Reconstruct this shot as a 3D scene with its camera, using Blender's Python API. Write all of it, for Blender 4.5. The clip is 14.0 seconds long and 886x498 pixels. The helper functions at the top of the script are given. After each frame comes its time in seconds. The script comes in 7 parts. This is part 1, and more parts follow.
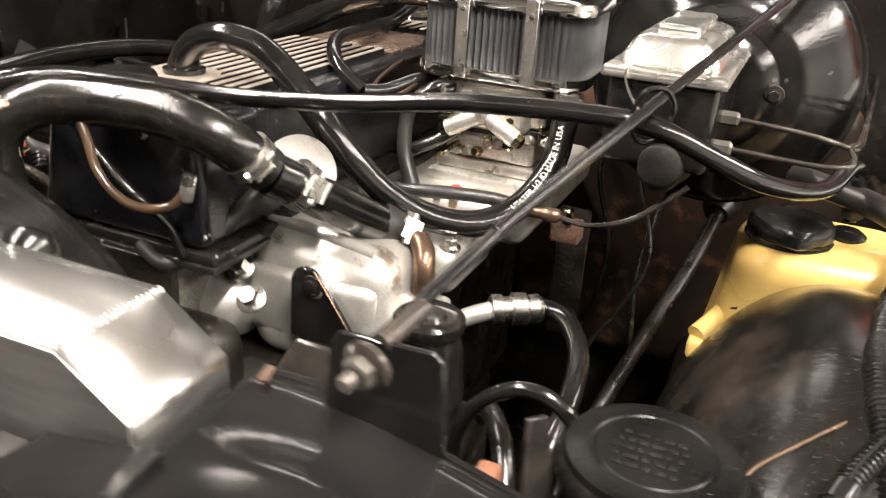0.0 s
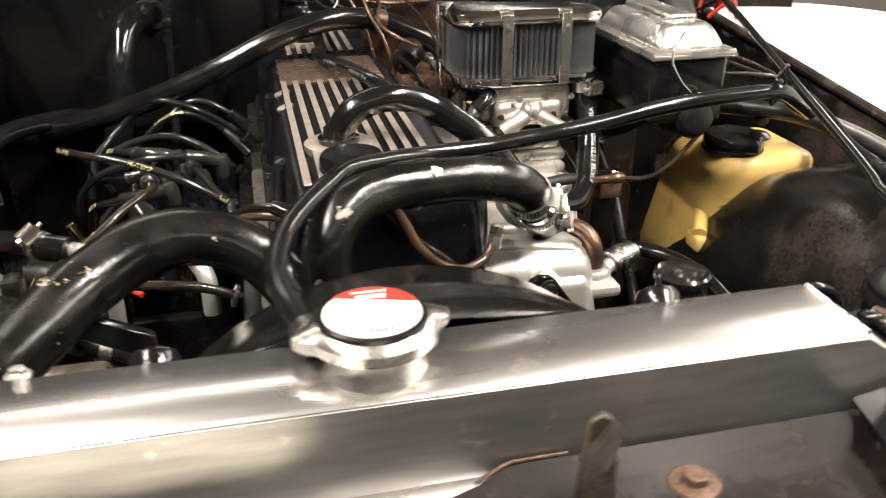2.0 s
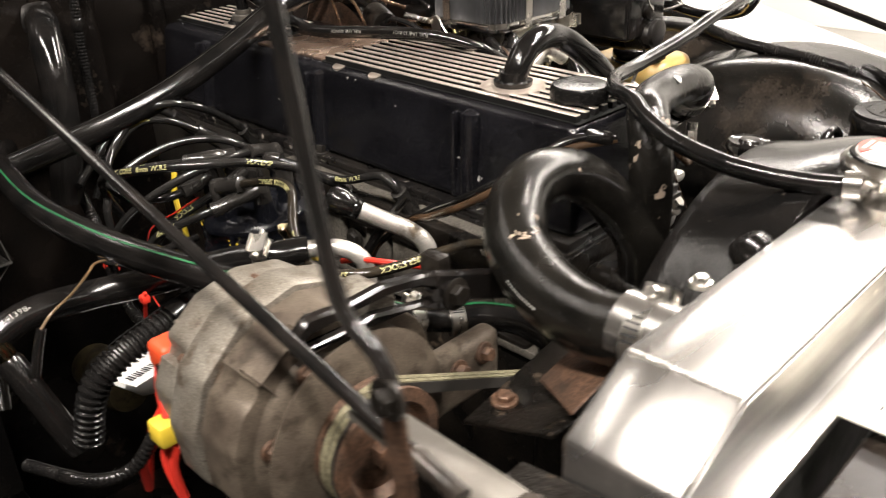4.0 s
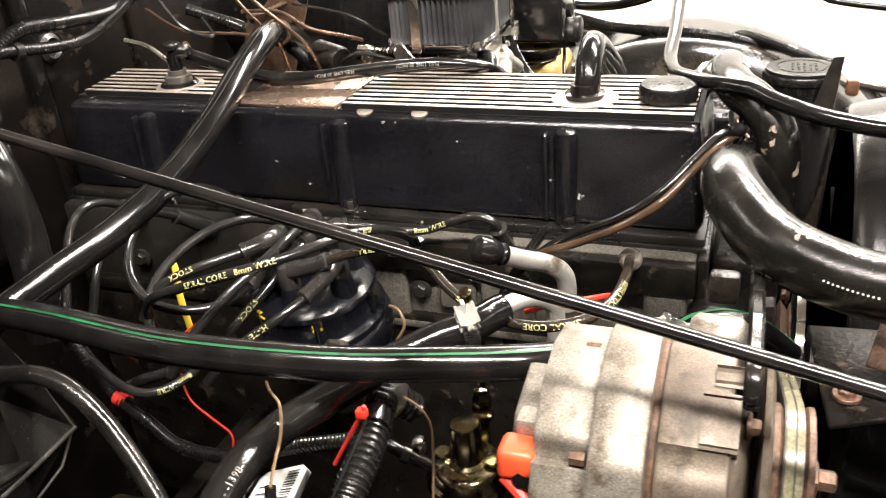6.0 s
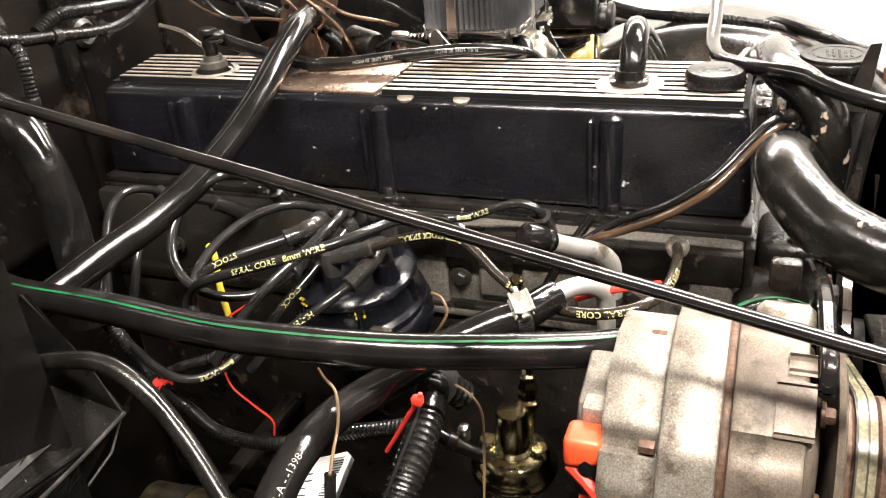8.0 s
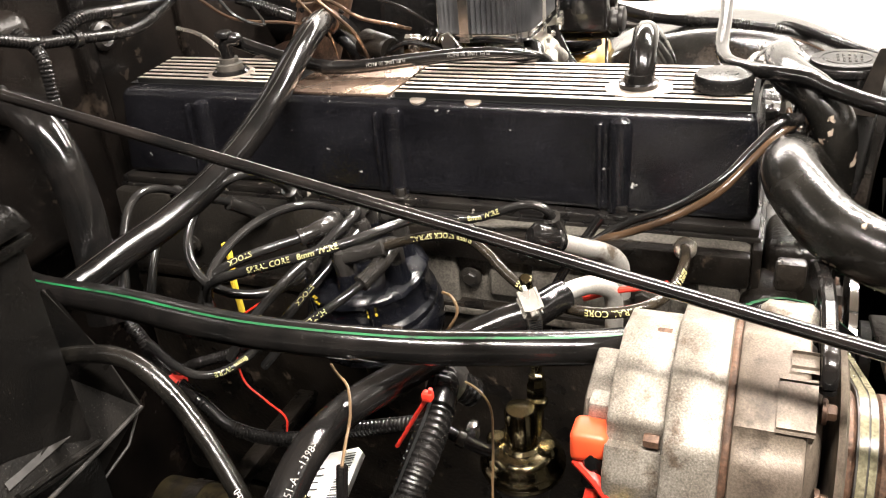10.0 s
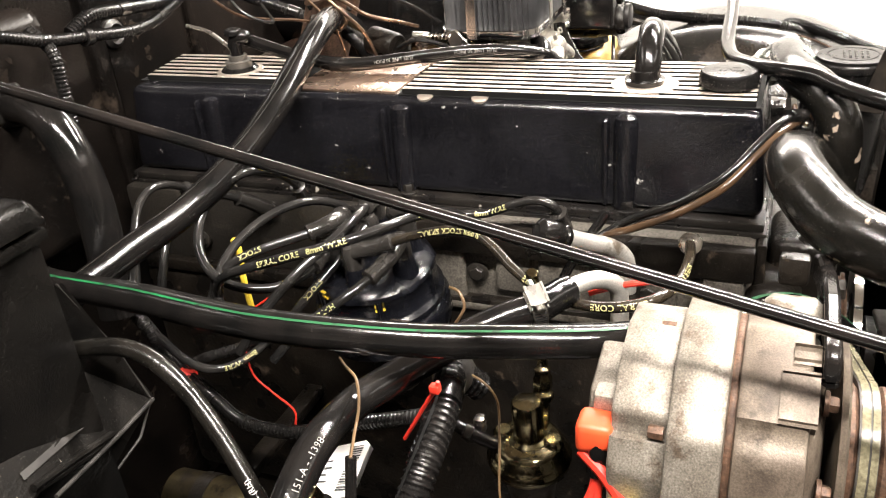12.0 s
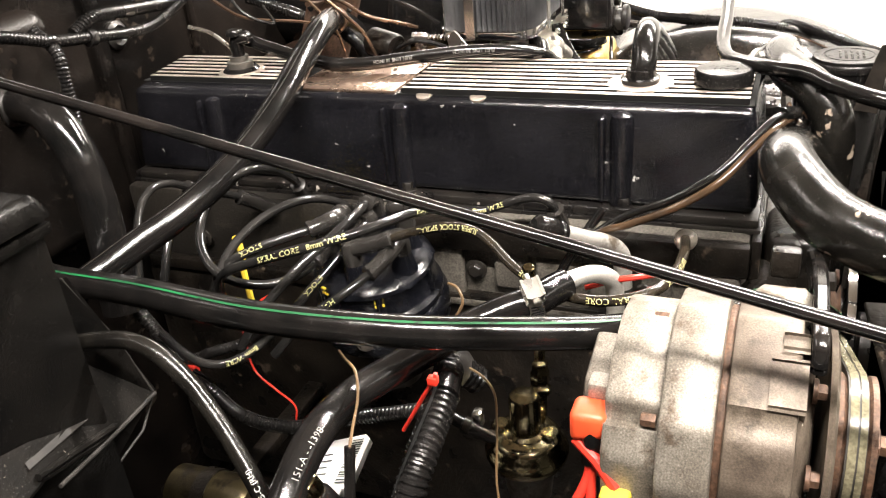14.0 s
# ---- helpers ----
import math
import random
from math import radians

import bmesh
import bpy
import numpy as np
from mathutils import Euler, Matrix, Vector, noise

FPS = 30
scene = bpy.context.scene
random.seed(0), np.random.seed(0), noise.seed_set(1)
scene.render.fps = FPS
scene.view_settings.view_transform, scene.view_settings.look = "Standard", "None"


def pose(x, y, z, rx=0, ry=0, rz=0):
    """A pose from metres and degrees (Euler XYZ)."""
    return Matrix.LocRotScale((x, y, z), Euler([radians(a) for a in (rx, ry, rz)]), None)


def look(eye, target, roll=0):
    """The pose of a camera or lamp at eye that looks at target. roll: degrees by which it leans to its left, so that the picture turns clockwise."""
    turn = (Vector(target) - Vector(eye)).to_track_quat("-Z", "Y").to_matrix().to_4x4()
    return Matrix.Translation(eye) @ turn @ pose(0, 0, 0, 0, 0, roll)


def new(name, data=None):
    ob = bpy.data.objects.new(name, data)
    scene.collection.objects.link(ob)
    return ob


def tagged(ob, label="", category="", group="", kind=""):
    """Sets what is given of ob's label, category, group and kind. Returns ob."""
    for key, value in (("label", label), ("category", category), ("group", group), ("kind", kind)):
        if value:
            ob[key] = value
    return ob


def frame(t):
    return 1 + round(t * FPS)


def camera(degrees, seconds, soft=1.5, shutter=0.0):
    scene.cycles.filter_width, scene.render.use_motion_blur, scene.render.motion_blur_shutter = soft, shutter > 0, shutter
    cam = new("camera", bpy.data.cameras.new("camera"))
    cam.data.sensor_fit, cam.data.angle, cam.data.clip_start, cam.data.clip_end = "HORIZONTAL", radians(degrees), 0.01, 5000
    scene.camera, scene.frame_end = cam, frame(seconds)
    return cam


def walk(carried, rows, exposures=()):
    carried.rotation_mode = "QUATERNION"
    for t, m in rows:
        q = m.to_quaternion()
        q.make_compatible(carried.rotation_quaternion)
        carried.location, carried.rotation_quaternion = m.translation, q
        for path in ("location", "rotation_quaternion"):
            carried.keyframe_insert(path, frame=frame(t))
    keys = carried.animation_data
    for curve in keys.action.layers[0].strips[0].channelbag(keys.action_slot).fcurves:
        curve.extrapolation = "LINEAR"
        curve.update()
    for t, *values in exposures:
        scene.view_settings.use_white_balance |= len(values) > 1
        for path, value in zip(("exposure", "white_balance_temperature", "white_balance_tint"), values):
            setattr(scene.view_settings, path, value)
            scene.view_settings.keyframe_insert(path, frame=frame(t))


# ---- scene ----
cam = camera(55.88, 14.0, soft=1.1, shutter=0.5)
PATH = [
    (0.0, (0.4392, -0.4325, 1.155), (0.0892, 0.4162, 0.7585), 3.98),
    (0.5, (0.3305, -0.4602, 1.1793), (0.0945, 0.4227, 0.7733), 2.07),
    (1.0, (0.2119, -0.4706, 1.1927), (0.0993, 0.4253, 0.763), 0.43),
    (1.5, (0.0708, -0.5043, 1.1989), (0.1114, 0.3951, 0.7637), 0.84),
    (2.0, (-0.0905, -0.5577, 1.2195), (0.1137, 0.3225, 0.7911), -0.13),
    (2.5, (-0.2098, -0.5258, 1.2048), (0.1268, 0.3113, 0.7734), -0.32),
    (3.0, (-0.3246, -0.4668, 1.2044), (0.1165, 0.3158, 0.765), -0.29),
    (3.5, (-0.4576, -0.4144, 1.2128), (0.0842, 0.2975, 0.7661), -0.88),
    (4.0, (-0.5795, -0.3534, 1.2064), (0.0504, 0.2794, 0.7561), -1.72),
    (4.2, (-0.6035, -0.3209, 1.2054), (0.0509, 0.2838, 0.7515), -1.93),
    (6.5, (-0.7317, -0.0016, 1.2317), (0.1011, 0.3101, 0.7742), -5.57),
    (7.0, (-0.7303, 0.0003, 1.2262), (0.0945, 0.3262, 0.7642), -5.28),
    (7.5, (-0.7279, 0.0011, 1.2256), (0.0902, 0.3353, 0.7577), -5.3),
    (8.0, (-0.7326, 0.002, 1.2279), (0.0818, 0.3431, 0.7585), -5.29),
    (10.5, (-0.7463, -0.0044, 1.2316), (0.064, 0.3535, 0.7675), -5.57),
    (11.0, (-0.7499, -0.0057, 1.2324), (0.0585, 0.3562, 0.7682), -5.86),
    (11.5, (-0.7503, -0.0061, 1.232), (0.0565, 0.3569, 0.7657), -5.83),
    (12.0, (-0.7497, -0.005, 1.2325), (0.0573, 0.3564, 0.7655), -5.56),
    (12.5, (-0.7499, -0.0078, 1.2335), (0.0575, 0.3539, 0.7674), -5.64),
    (13.0, (-0.7516, -0.0122, 1.2341), (0.0573, 0.3479, 0.7692), -5.8),
    (13.5, (-0.7533, -0.0136, 1.2327), (0.0548, 0.3487, 0.7683), -5.91),
    (14.0, (-0.7594, -0.0118, 1.2305), (0.0493, 0.3523, 0.7684), -5.68)
]
walk(cam, [(t, look(e, g, r)) for t, e, g, r in PATH], [(0.0, 0.86), (1.0, 0.90), (1.5, 0.74), (2.0, 0.40), (3.0, 0.25), (4.2, 0.48), (6.5, 1.22), (14.0, 1.26)])

# ---- light ----
world = bpy.data.worlds.new("garage_air")
scene.world = world
world.use_nodes = True
world.node_tree.nodes["Background"].inputs[0].default_value = (1.0, 0.97, 0.93, 1)
world.node_tree.nodes["Background"].inputs[1].default_value = 0.07
WARM = (1.0, 0.918, 0.838)


def ceiling_lamp(eye, target, watts, sx, sy):
    data = bpy.data.lights.new("ceiling_lamp", "AREA")
    data.shape, data.size, data.size_y, data.energy, data.color = "RECTANGLE", sx, sy, watts, WARM
    ob = new("ceiling_lamp", data)
    ob.matrix_world = look(eye, target)
    return ob


ceiling_lamp((-1.15, -0.55, 2.8), (-1.15, -0.55, 0), 112, 0.12, 2.2)
ceiling_lamp((1.1, -0.8, 2.8), (1.1, -0.8, 0), 112, 0.14, 1.5)
ceiling_lamp((-0.75, 2.2, 2.9), (-0.75, 2.2, 0), 13, 1.6, 0.20)
# Unseen lamp added to whiten the east wall, the floor and their reflections.
ceiling_lamp((3.3, 0.5, 2.9), (3.3, 0.5, 0), 225, 0.5, 4.6)
ceiling_lamp((0.0, -3.0, 2.9), (0.0, -3.0, 0), 11, 2.0, 0.30)


# ---- materials ----
def surf(name, c1, c2=None, rough=(0.3, 0.45), metal=0.0, scale=30.0, bump=0.05, fine=400.0, chips=None, chip_at=0.68,
         chip_scale=120.0, stretch=(1, 1, 1), coat=0.0, spec=0.5, sub=0.0, objvar=0.0, dust=0.0, chip_soft=0.02, grit=0.0):
    """A procedural surface: two scales of tone, gloss and relief, with worn chips where asked."""
    m = bpy.data.materials.new(name)
    m.use_nodes = True
    nt = m.node_tree
    b = nt.nodes["Principled BSDF"]
    N, L = nt.nodes.new, nt.links.new
    tc = N("ShaderNodeTexCoord")
    mp = N("ShaderNodeMapping")
    mp.inputs["Scale"].default_value = stretch
    L(tc.outputs["Object"], mp.inputs["Vector"])
    big = N("ShaderNodeTexNoise")
    big.inputs["Scale"].default_value, big.inputs["Detail"].default_value = scale, 5
    small = N("ShaderNodeTexNoise")
    small.inputs["Scale"].default_value, small.inputs["Detail"].default_value = fine, 3
    L(mp.outputs[0], big.inputs["Vector"])
    L(mp.outputs[0], small.inputs["Vector"])
    ramp = N("ShaderNodeMapRange")
    ramp.inputs["From Min"].default_value, ramp.inputs["From Max"].default_value = 0.35, 0.68
    L(big.outputs[0], ramp.inputs["Value"])
    mix = N("ShaderNodeMix")
    mix.data_type = "RGBA"
    mix.inputs[6].default_value = (*c1, 1)
    mix.inputs[7].default_value = (*(c2 or [v * 1.6 for v in c1]), 1)
    L(ramp.outputs[0], mix.inputs[0])
    col = mix.outputs[2]
    rr = N("ShaderNodeMapRange")
    rr.inputs["From Min"].default_value, rr.inputs["From Max"].default_value = 0.3, 0.7
    rr.inputs["To Min"].default_value, rr.inputs["To Max"].default_value = rough
    L(big.outputs[0], rr.inputs["Value"])
    rgh = rr.outputs[0]
    if dust:
        dn = N("ShaderNodeTexNoise")
        dn.inputs["Scale"].default_value, dn.inputs["Detail"].default_value = 900, 2
        L(tc.outputs["Object"], dn.inputs["Vector"])
        dr = N("ShaderNodeMapRange")
        dr.inputs["From Min"].default_value, dr.inputs["From Max"].default_value = 0.66, 0.76
        dr.inputs["To Max"].default_value = dust
        L(dn.outputs[0], dr.inputs["Value"])
        dm = N("ShaderNodeMix")
        dm.data_type = "RGBA"
        dm.inputs[7].default_value = (0.35, 0.33, 0.30, 1)
        L(dr.outputs[0], dm.inputs[0])
        L(col, dm.inputs[6])
        col = dm.outputs[2]
    if chips:
        ch = N("ShaderNodeTexNoise")
        ch.inputs["Scale"].default_value, ch.inputs["Detail"].default_value = chip_scale, 6
        ch.inputs["Roughness"].default_value = 0.65
        L(tc.outputs["Object"], ch.inputs["Vector"])
        cr = N("ShaderNodeMapRange")
        cr.inputs["From Min"].default_value, cr.inputs["From Max"].default_value = chip_at, chip_at + chip_soft
        L(ch.outputs[0], cr.inputs["Value"])
        cm = N("ShaderNodeMix")
        cm.data_type = "RGBA"
        cm.inputs[7].default_value = (*chips, 1)
        L(cr.outputs[0], cm.inputs[0])
        L(col, cm.inputs[6])
        col = cm.outputs[2]
    if grit:
        gv = N("ShaderNodeMapRange")
        gv.inputs["From Min"].default_value, gv.inputs["From Max"].default_value = 0.33, 0.67
        gv.inputs["To Min"].default_value, gv.inputs["To Max"].default_value = 1 - grit, 1 + grit
        L(small.outputs[0], gv.inputs["Value"])
        gh = N("ShaderNodeHueSaturation")
        L(gv.outputs[0], gh.inputs["Value"])
        L(col, gh.inputs["Color"])
        col = gh.outputs[0]
    if objvar:
        oi = N("ShaderNodeObjectInfo")
        hv = N("ShaderNodeHueSaturation")
        vr = N("ShaderNodeMapRange")
        vr.inputs["To Min"].default_value, vr.inputs["To Max"].default_value = 1 - objvar, 1 + objvar
        L(oi.outputs["Random"], vr.inputs["Value"])
        L(vr.outputs[0], hv.inputs["Value"])
        L(col, hv.inputs["Color"])
        col = hv.outputs[0]
    L(col, b.inputs["Base Color"])
    L(rgh, b.inputs["Roughness"])
    b.inputs["Metallic"].default_value = metal
    b.inputs["Specular IOR Level"].default_value = spec
    b.inputs["Coat Weight"].default_value = coat
    b.inputs["Coat Roughness"].default_value = 0.12
    if sub:
        b.inputs["Subsurface Weight"].default_value = sub
        b.inputs["Subsurface Radius"].default_value = (0.02, 0.012, 0.004)
        b.inputs["Subsurface Scale"].default_value = 0.5
    if bump:
        add = N("ShaderNodeMath")
        add.operation = "ADD"
        L(big.outputs[0], add.inputs[0])
        L(small.outputs[0], add.inputs[1])
        bp = N("ShaderNodeBump")
        bp.inputs["Strength"].default_value, bp.inputs["Distance"].default_value = bump, 0.002
        L(add.outputs[0], bp.inputs["Height"])
        L(bp.outputs[0], b.inputs["Normal"])
    return m


RUBBER = surf("glossy_black_rubber", (0.004, 0.004, 0.004), (0.009, 0.008, 0.0075), (0.09, 0.21), spec=0.50, bump=0.07, scale=38, fine=600, dust=0.08)
HOSE_OLD = surf("worn_black_rubber", (0.004, 0.0037, 0.0033), (0.010, 0.009, 0.0075), (0.13, 0.30), spec=0.48, bump=0.12, scale=34, chips=(0.30, 0.24, 0.19), chip_at=0.645, chip_scale=30, dust=0.12)
RUBBER_MATT = surf("dull_black_rubber", (0.010, 0.009, 0.009), (0.022, 0.020, 0.018), (0.30, 0.50), bump=0.12, dust=0.3)
GAP = surf("matt_black_paint", (0.004, 0.004, 0.004), (0.008, 0.008, 0.008), (0.7, 0.9), bump=0.1, spec=0.2)
# Bluish grit and small chips also stand in for the cover's speckled sheen.
PAINT = surf("black_engine_paint", (0.0035, 0.0035, 0.0045), (0.008, 0.008, 0.010), (0.10, 0.26), spec=0.50, bump=0.20, scale=16, fine=520, chips=(0.36, 0.35, 0.33), chip_at=0.685, chip_scale=64, dust=0.16, grit=0.6)
PAINT_CHIPPED = surf("chipped_black_paint", (0.006, 0.0055, 0.0055), (0.015, 0.013, 0.011), (0.2, 0.45), bump=0.2, chips=(0.36, 0.33, 0.29), chip_at=0.65, chip_scale=85)
GLOSSBLACK = surf("glossy_black_enamel", (0.005, 0.005, 0.005), (0.012, 0.010, 0.009), (0.10, 0.20), bump=0.03, chips=(0.22, 0.15, 0.10), chip_at=0.71, chip_scale=80)
BROWNLINE = surf("dark_brown_tube", (0.065, 0.038, 0.021), (0.022, 0.014, 0.009), (0.12, 0.24), bump=0.05)
RIB = surf("bare_aluminium_rib", (0.74, 0.655, 0.58), (0.52, 0.44, 0.375), (0.32, 0.48), metal=0.85, bump=0.15, scale=60)
# Bright bronze base colour carries the warm glare on the cover's flat panel.
PANELSHEEN = surf("worn_bronze_sheen", (0.62, 0.46, 0.36), (0.34, 0.235, 0.175), (0.20, 0.38), metal=0.92, bump=0.28, scale=40, chips=(0.06, 0.042, 0.032), chip_at=0.60, chip_scale=26, chip_soft=0.12)
BODY_BLACK = surf("dusty_black_body_paint", (0.0035, 0.0032, 0.003), (0.010, 0.0078, 0.0065), (0.12, 0.30), spec=0.22, bump=0.16, scale=9, fine=260, chips=(0.035, 0.027, 0.021), chip_at=0.60, chip_scale=16, chip_soft=0.08, dust=0.1)
ARCHPAINT = surf("muddy_black_body_paint", (0.0035, 0.0033, 0.003), (0.008, 0.007, 0.006), (0.12, 0.32), spec=0.36, bump=0.16, scale=11, fine=260, chips=(0.036, 0.028, 0.022), chip_at=0.54, chip_scale=6, chip_soft=0.16, dust=0.25, grit=0.3)
BAFFLE = surf("glossy_black_sheet", (0.006, 0.006, 0.006), (0.012, 0.011, 0.011), (0.10, 0.20), spec=0.42, bump=0.07, scale=14, fine=300, chips=(0.08, 0.06, 0.05), chip_at=0.67, chip_scale=35, dust=0.05)
DULLZINC = surf("bright_dull_zinc", (0.78, 0.76, 0.72), (0.62, 0.59, 0.54), (0.20, 0.36), metal=0.95, bump=0.06, scale=20, chips=(0.50, 0.42, 0.33), chip_at=0.60, chip_scale=45, chip_soft=0.08)
CASTDIRTY = surf("dirty_brown_cast", (0.155, 0.127, 0.098), (0.075, 0.057, 0.043), (0.40, 0.6), metal=0.3, bump=0.12, scale=36, fine=900, chips=(0.05, 0.038, 0.028), chip_at=0.53, chip_scale=55, chip_soft=0.14, grit=0.22)
RUSTORANGE = surf("orange_rusty_steel", (0.20, 0.075, 0.035), (0.08, 0.038, 0.022), (0.5, 0.75), bump=0.3, scale=90)
OLIVE = surf("aged_olive_wire", (0.026, 0.020, 0.013), (0.010, 0.009, 0.0075), (0.14, 0.28), spec=0.55, bump=0.06, scale=60)
SHROUD = surf("worn_black_shroud_plastic", (0.004, 0.004, 0.004), (0.009, 0.008, 0.0075), (0.10, 0.26), spec=0.40, bump=0.12, scale=18, fine=300, chips=(0.05, 0.043, 0.036), chip_at=0.66, chip_scale=40, dust=0.12)
LIDBLACK = surf("dull_black_plastic", (0.003, 0.003, 0.003), (0.006, 0.0057, 0.0054), (0.24, 0.40), spec=0.16, bump=0.1, dust=0.2)
DUSTSHELF = surf("dusty_brown_steel", (0.016, 0.012, 0.010), (0.007, 0.0055, 0.0048), (0.16, 0.36), spec=0.4, bump=0.14, scale=18, fine=260, chips=(0.035, 0.028, 0.022), chip_at=0.58, chip_scale=24, chip_soft=0.12, grit=0.25)
HOOKSTEEL = surf("weathered_brown_steel", (0.095, 0.078, 0.060), (0.040, 0.031, 0.024), (0.35, 0.55), metal=0.5, bump=0.2, scale=60, grit=0.3)
CARBCAST = surf("grey_alloy_casting", (0.66, 0.64, 0.59), (0.42, 0.39, 0.34), (0.26, 0.45), metal=0.8, bump=0.12, scale=45, fine=900, chips=(0.14, 0.105, 0.07), chip_at=0.56, chip_scale=60, chip_soft=0.10, grit=0.2)
TRAYFLOOR = surf("grimy_speckled_steel", (0.003, 0.0028, 0.0025), (0.008, 0.007, 0.006), (0.5, 0.75), spec=0.08, bump=0.35, scale=30, chips=(0.30, 0.27, 0.23), chip_at=0.675, chip_scale=170, dust=0.35)
TRAYEDGE = surf("scuffed_grey_sheet_edge", (0.030, 0.028, 0.026), (0.012, 0.011, 0.010), (0.4, 0.6), spec=0.3, bump=0.1, scale=60)
DULLBRASS = surf("grimy_brassy_steel", (0.085, 0.068, 0.034), (0.03, 0.024, 0.014), (0.25, 0.45), metal=0.8, bump=0.12, scale=26, chips=(0.02, 0.016, 0.012), chip_at=0.52, chip_scale=40, chip_soft=0.1)
TRAYBLACK = surf("scuffed_black_sheet", (0.0022, 0.0022, 0.0022), (0.005, 0.0045, 0.004), (0.12, 0.32), spec=0.11, bump=0.18, scale=16, chips=(0.10, 0.08, 0.065), chip_at=0.72, chip_scale=190, dust=0.05)
CLAMPSTEEL = surf("dull_clamp_steel", (0.66, 0.64, 0.60), (0.42, 0.40, 0.36), (0.22, 0.38), metal=1.0, bump=0.08, scale=60)
SLATESTEEL = surf("bare_grey_steel", (0.16, 0.15, 0.135), (0.08, 0.072, 0.062), (0.3, 0.5), metal=0.6, bump=0.1, scale=18)
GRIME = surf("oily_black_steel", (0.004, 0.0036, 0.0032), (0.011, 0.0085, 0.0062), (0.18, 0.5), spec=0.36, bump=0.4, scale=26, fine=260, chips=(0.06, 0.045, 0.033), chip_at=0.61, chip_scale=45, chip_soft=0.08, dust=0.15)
BROWNGRIME = surf("rust_stained_black_steel", (0.022, 0.013, 0.009), (0.007, 0.005, 0.004), (0.3, 0.6), spec=0.3, bump=0.3, scale=18, chips=(0.07, 0.035, 0.02), chip_at=0.56, chip_scale=24, chip_soft=0.1)
WHITE = surf("white_body_paint", (0.80, 0.79, 0.77), (0.76, 0.75, 0.73), (0.12, 0.2), bump=0.02, coat=0.5)
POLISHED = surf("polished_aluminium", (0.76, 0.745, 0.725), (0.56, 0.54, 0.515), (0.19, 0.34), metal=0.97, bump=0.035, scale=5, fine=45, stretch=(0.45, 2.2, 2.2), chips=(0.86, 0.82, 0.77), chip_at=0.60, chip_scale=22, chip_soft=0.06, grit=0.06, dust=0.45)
# Tank aluminium again, base colour darkened for the dim reflections of its front side.
BRUSHED = surf("brushed_dimmed_aluminium", (0.44, 0.43, 0.415), (0.30, 0.29, 0.275), (0.34, 0.50), metal=0.95, bump=0.05, scale=6, fine=60, stretch=(0.35, 2.2, 2.6), chips=(0.62, 0.59, 0.54), chip_at=0.64, chip_scale=36, chip_soft=0.05, grit=0.12, dust=0.5)
WELD = surf("aluminium_weld", (0.72, 0.70, 0.67), (0.5, 0.48, 0.45), (0.3, 0.45), metal=1.0, bump=0.1)
CAST = surf("cast_aluminium", (0.245, 0.225, 0.192), (0.13, 0.112, 0.09), (0.38, 0.60), metal=0.4, bump=0.12, scale=46, fine=900, chips=(0.095, 0.073, 0.053), chip_at=0.53, chip_scale=60, chip_soft=0.12, dust=0.4, grit=0.3)
CAST_BRIGHT = surf("bright_cast_aluminium", (0.70, 0.68, 0.635), (0.50, 0.475, 0.43), (0.30, 0.48), metal=0.75, bump=0.07, scale=20, fine=900, chips=(0.26, 0.215, 0.165), chip_at=0.57, chip_scale=34, chip_soft=0.10, grit=0.12)
# Head iron in two tones: dark for its shaded rear, light for its lit front.
HEADSHADE = surf("shaded_grimy_iron", (0.018, 0.016, 0.0135), (0.007, 0.006, 0.005), (0.30, 0.6), bump=0.3, scale=14, fine=350, chips=(0.035, 0.03, 0.024), chip_at=0.60, chip_scale=28, chip_soft=0.10, grit=0.3)
HEADGREY = surf("lit_bare_iron", (0.120, 0.110, 0.094), (0.062, 0.056, 0.048), (0.35, 0.55), bump=0.2, scale=20, fine=500, chips=(0.03, 0.025, 0.02), chip_at=0.55, chip_scale=30, chip_soft=0.10, grit=0.4)
ZINC = surf("zinc_plated_steel", (0.78, 0.76, 0.72), (0.60, 0.57, 0.52), (0.18, 0.32), metal=1.0, bump=0.06)
CHROME = surf("chrome", (0.86, 0.85, 0.83), (0.78, 0.77, 0.75), (0.06, 0.14), metal=1.0, bump=0.02)
BRASS = surf("yellow_zinc_steel", (0.42, 0.36, 0.22), (0.25, 0.21, 0.125), (0.08, 0.20), metal=1.0, bump=0.06, grit=0.15)
COPPER = surf("tarnished_copper", (0.17, 0.105, 0.068), (0.07, 0.045, 0.032), (0.22, 0.40), metal=0.75, bump=0.12)
RUST = surf("rusty_steel", (0.13, 0.072, 0.045), (0.055, 0.033, 0.022), (0.45, 0.7), metal=0.3, bump=0.3, scale=60, grit=0.4)
STEEL = surf("worn_black_steel", (0.022, 0.020, 0.018), (0.06, 0.05, 0.042), (0.16, 0.30), metal=0.3, bump=0.06, chips=(0.35, 0.28, 0.21), chip_at=0.69, chip_scale=70)
YELLOW = surf("aged_yellow_plastic", (0.58, 0.41, 0.14), (0.43, 0.275, 0.075), (0.22, 0.42), bump=0.10, scale=14, chips=(0.30, 0.18, 0.05), chip_at=0.56, chip_scale=18, chip_soft=0.14, sub=0.15)
BLACKPLASTIC = surf("black_plastic", (0.005, 0.005, 0.005), (0.011, 0.010, 0.0095), (0.14, 0.32), spec=0.34, bump=0.10, dust=0.25)
DISTCAP = surf("dark_blue_black_plastic", (0.0035, 0.004, 0.006), (0.006, 0.0065, 0.009), (0.18, 0.30), spec=0.40, bump=0.05, dust=0.15)
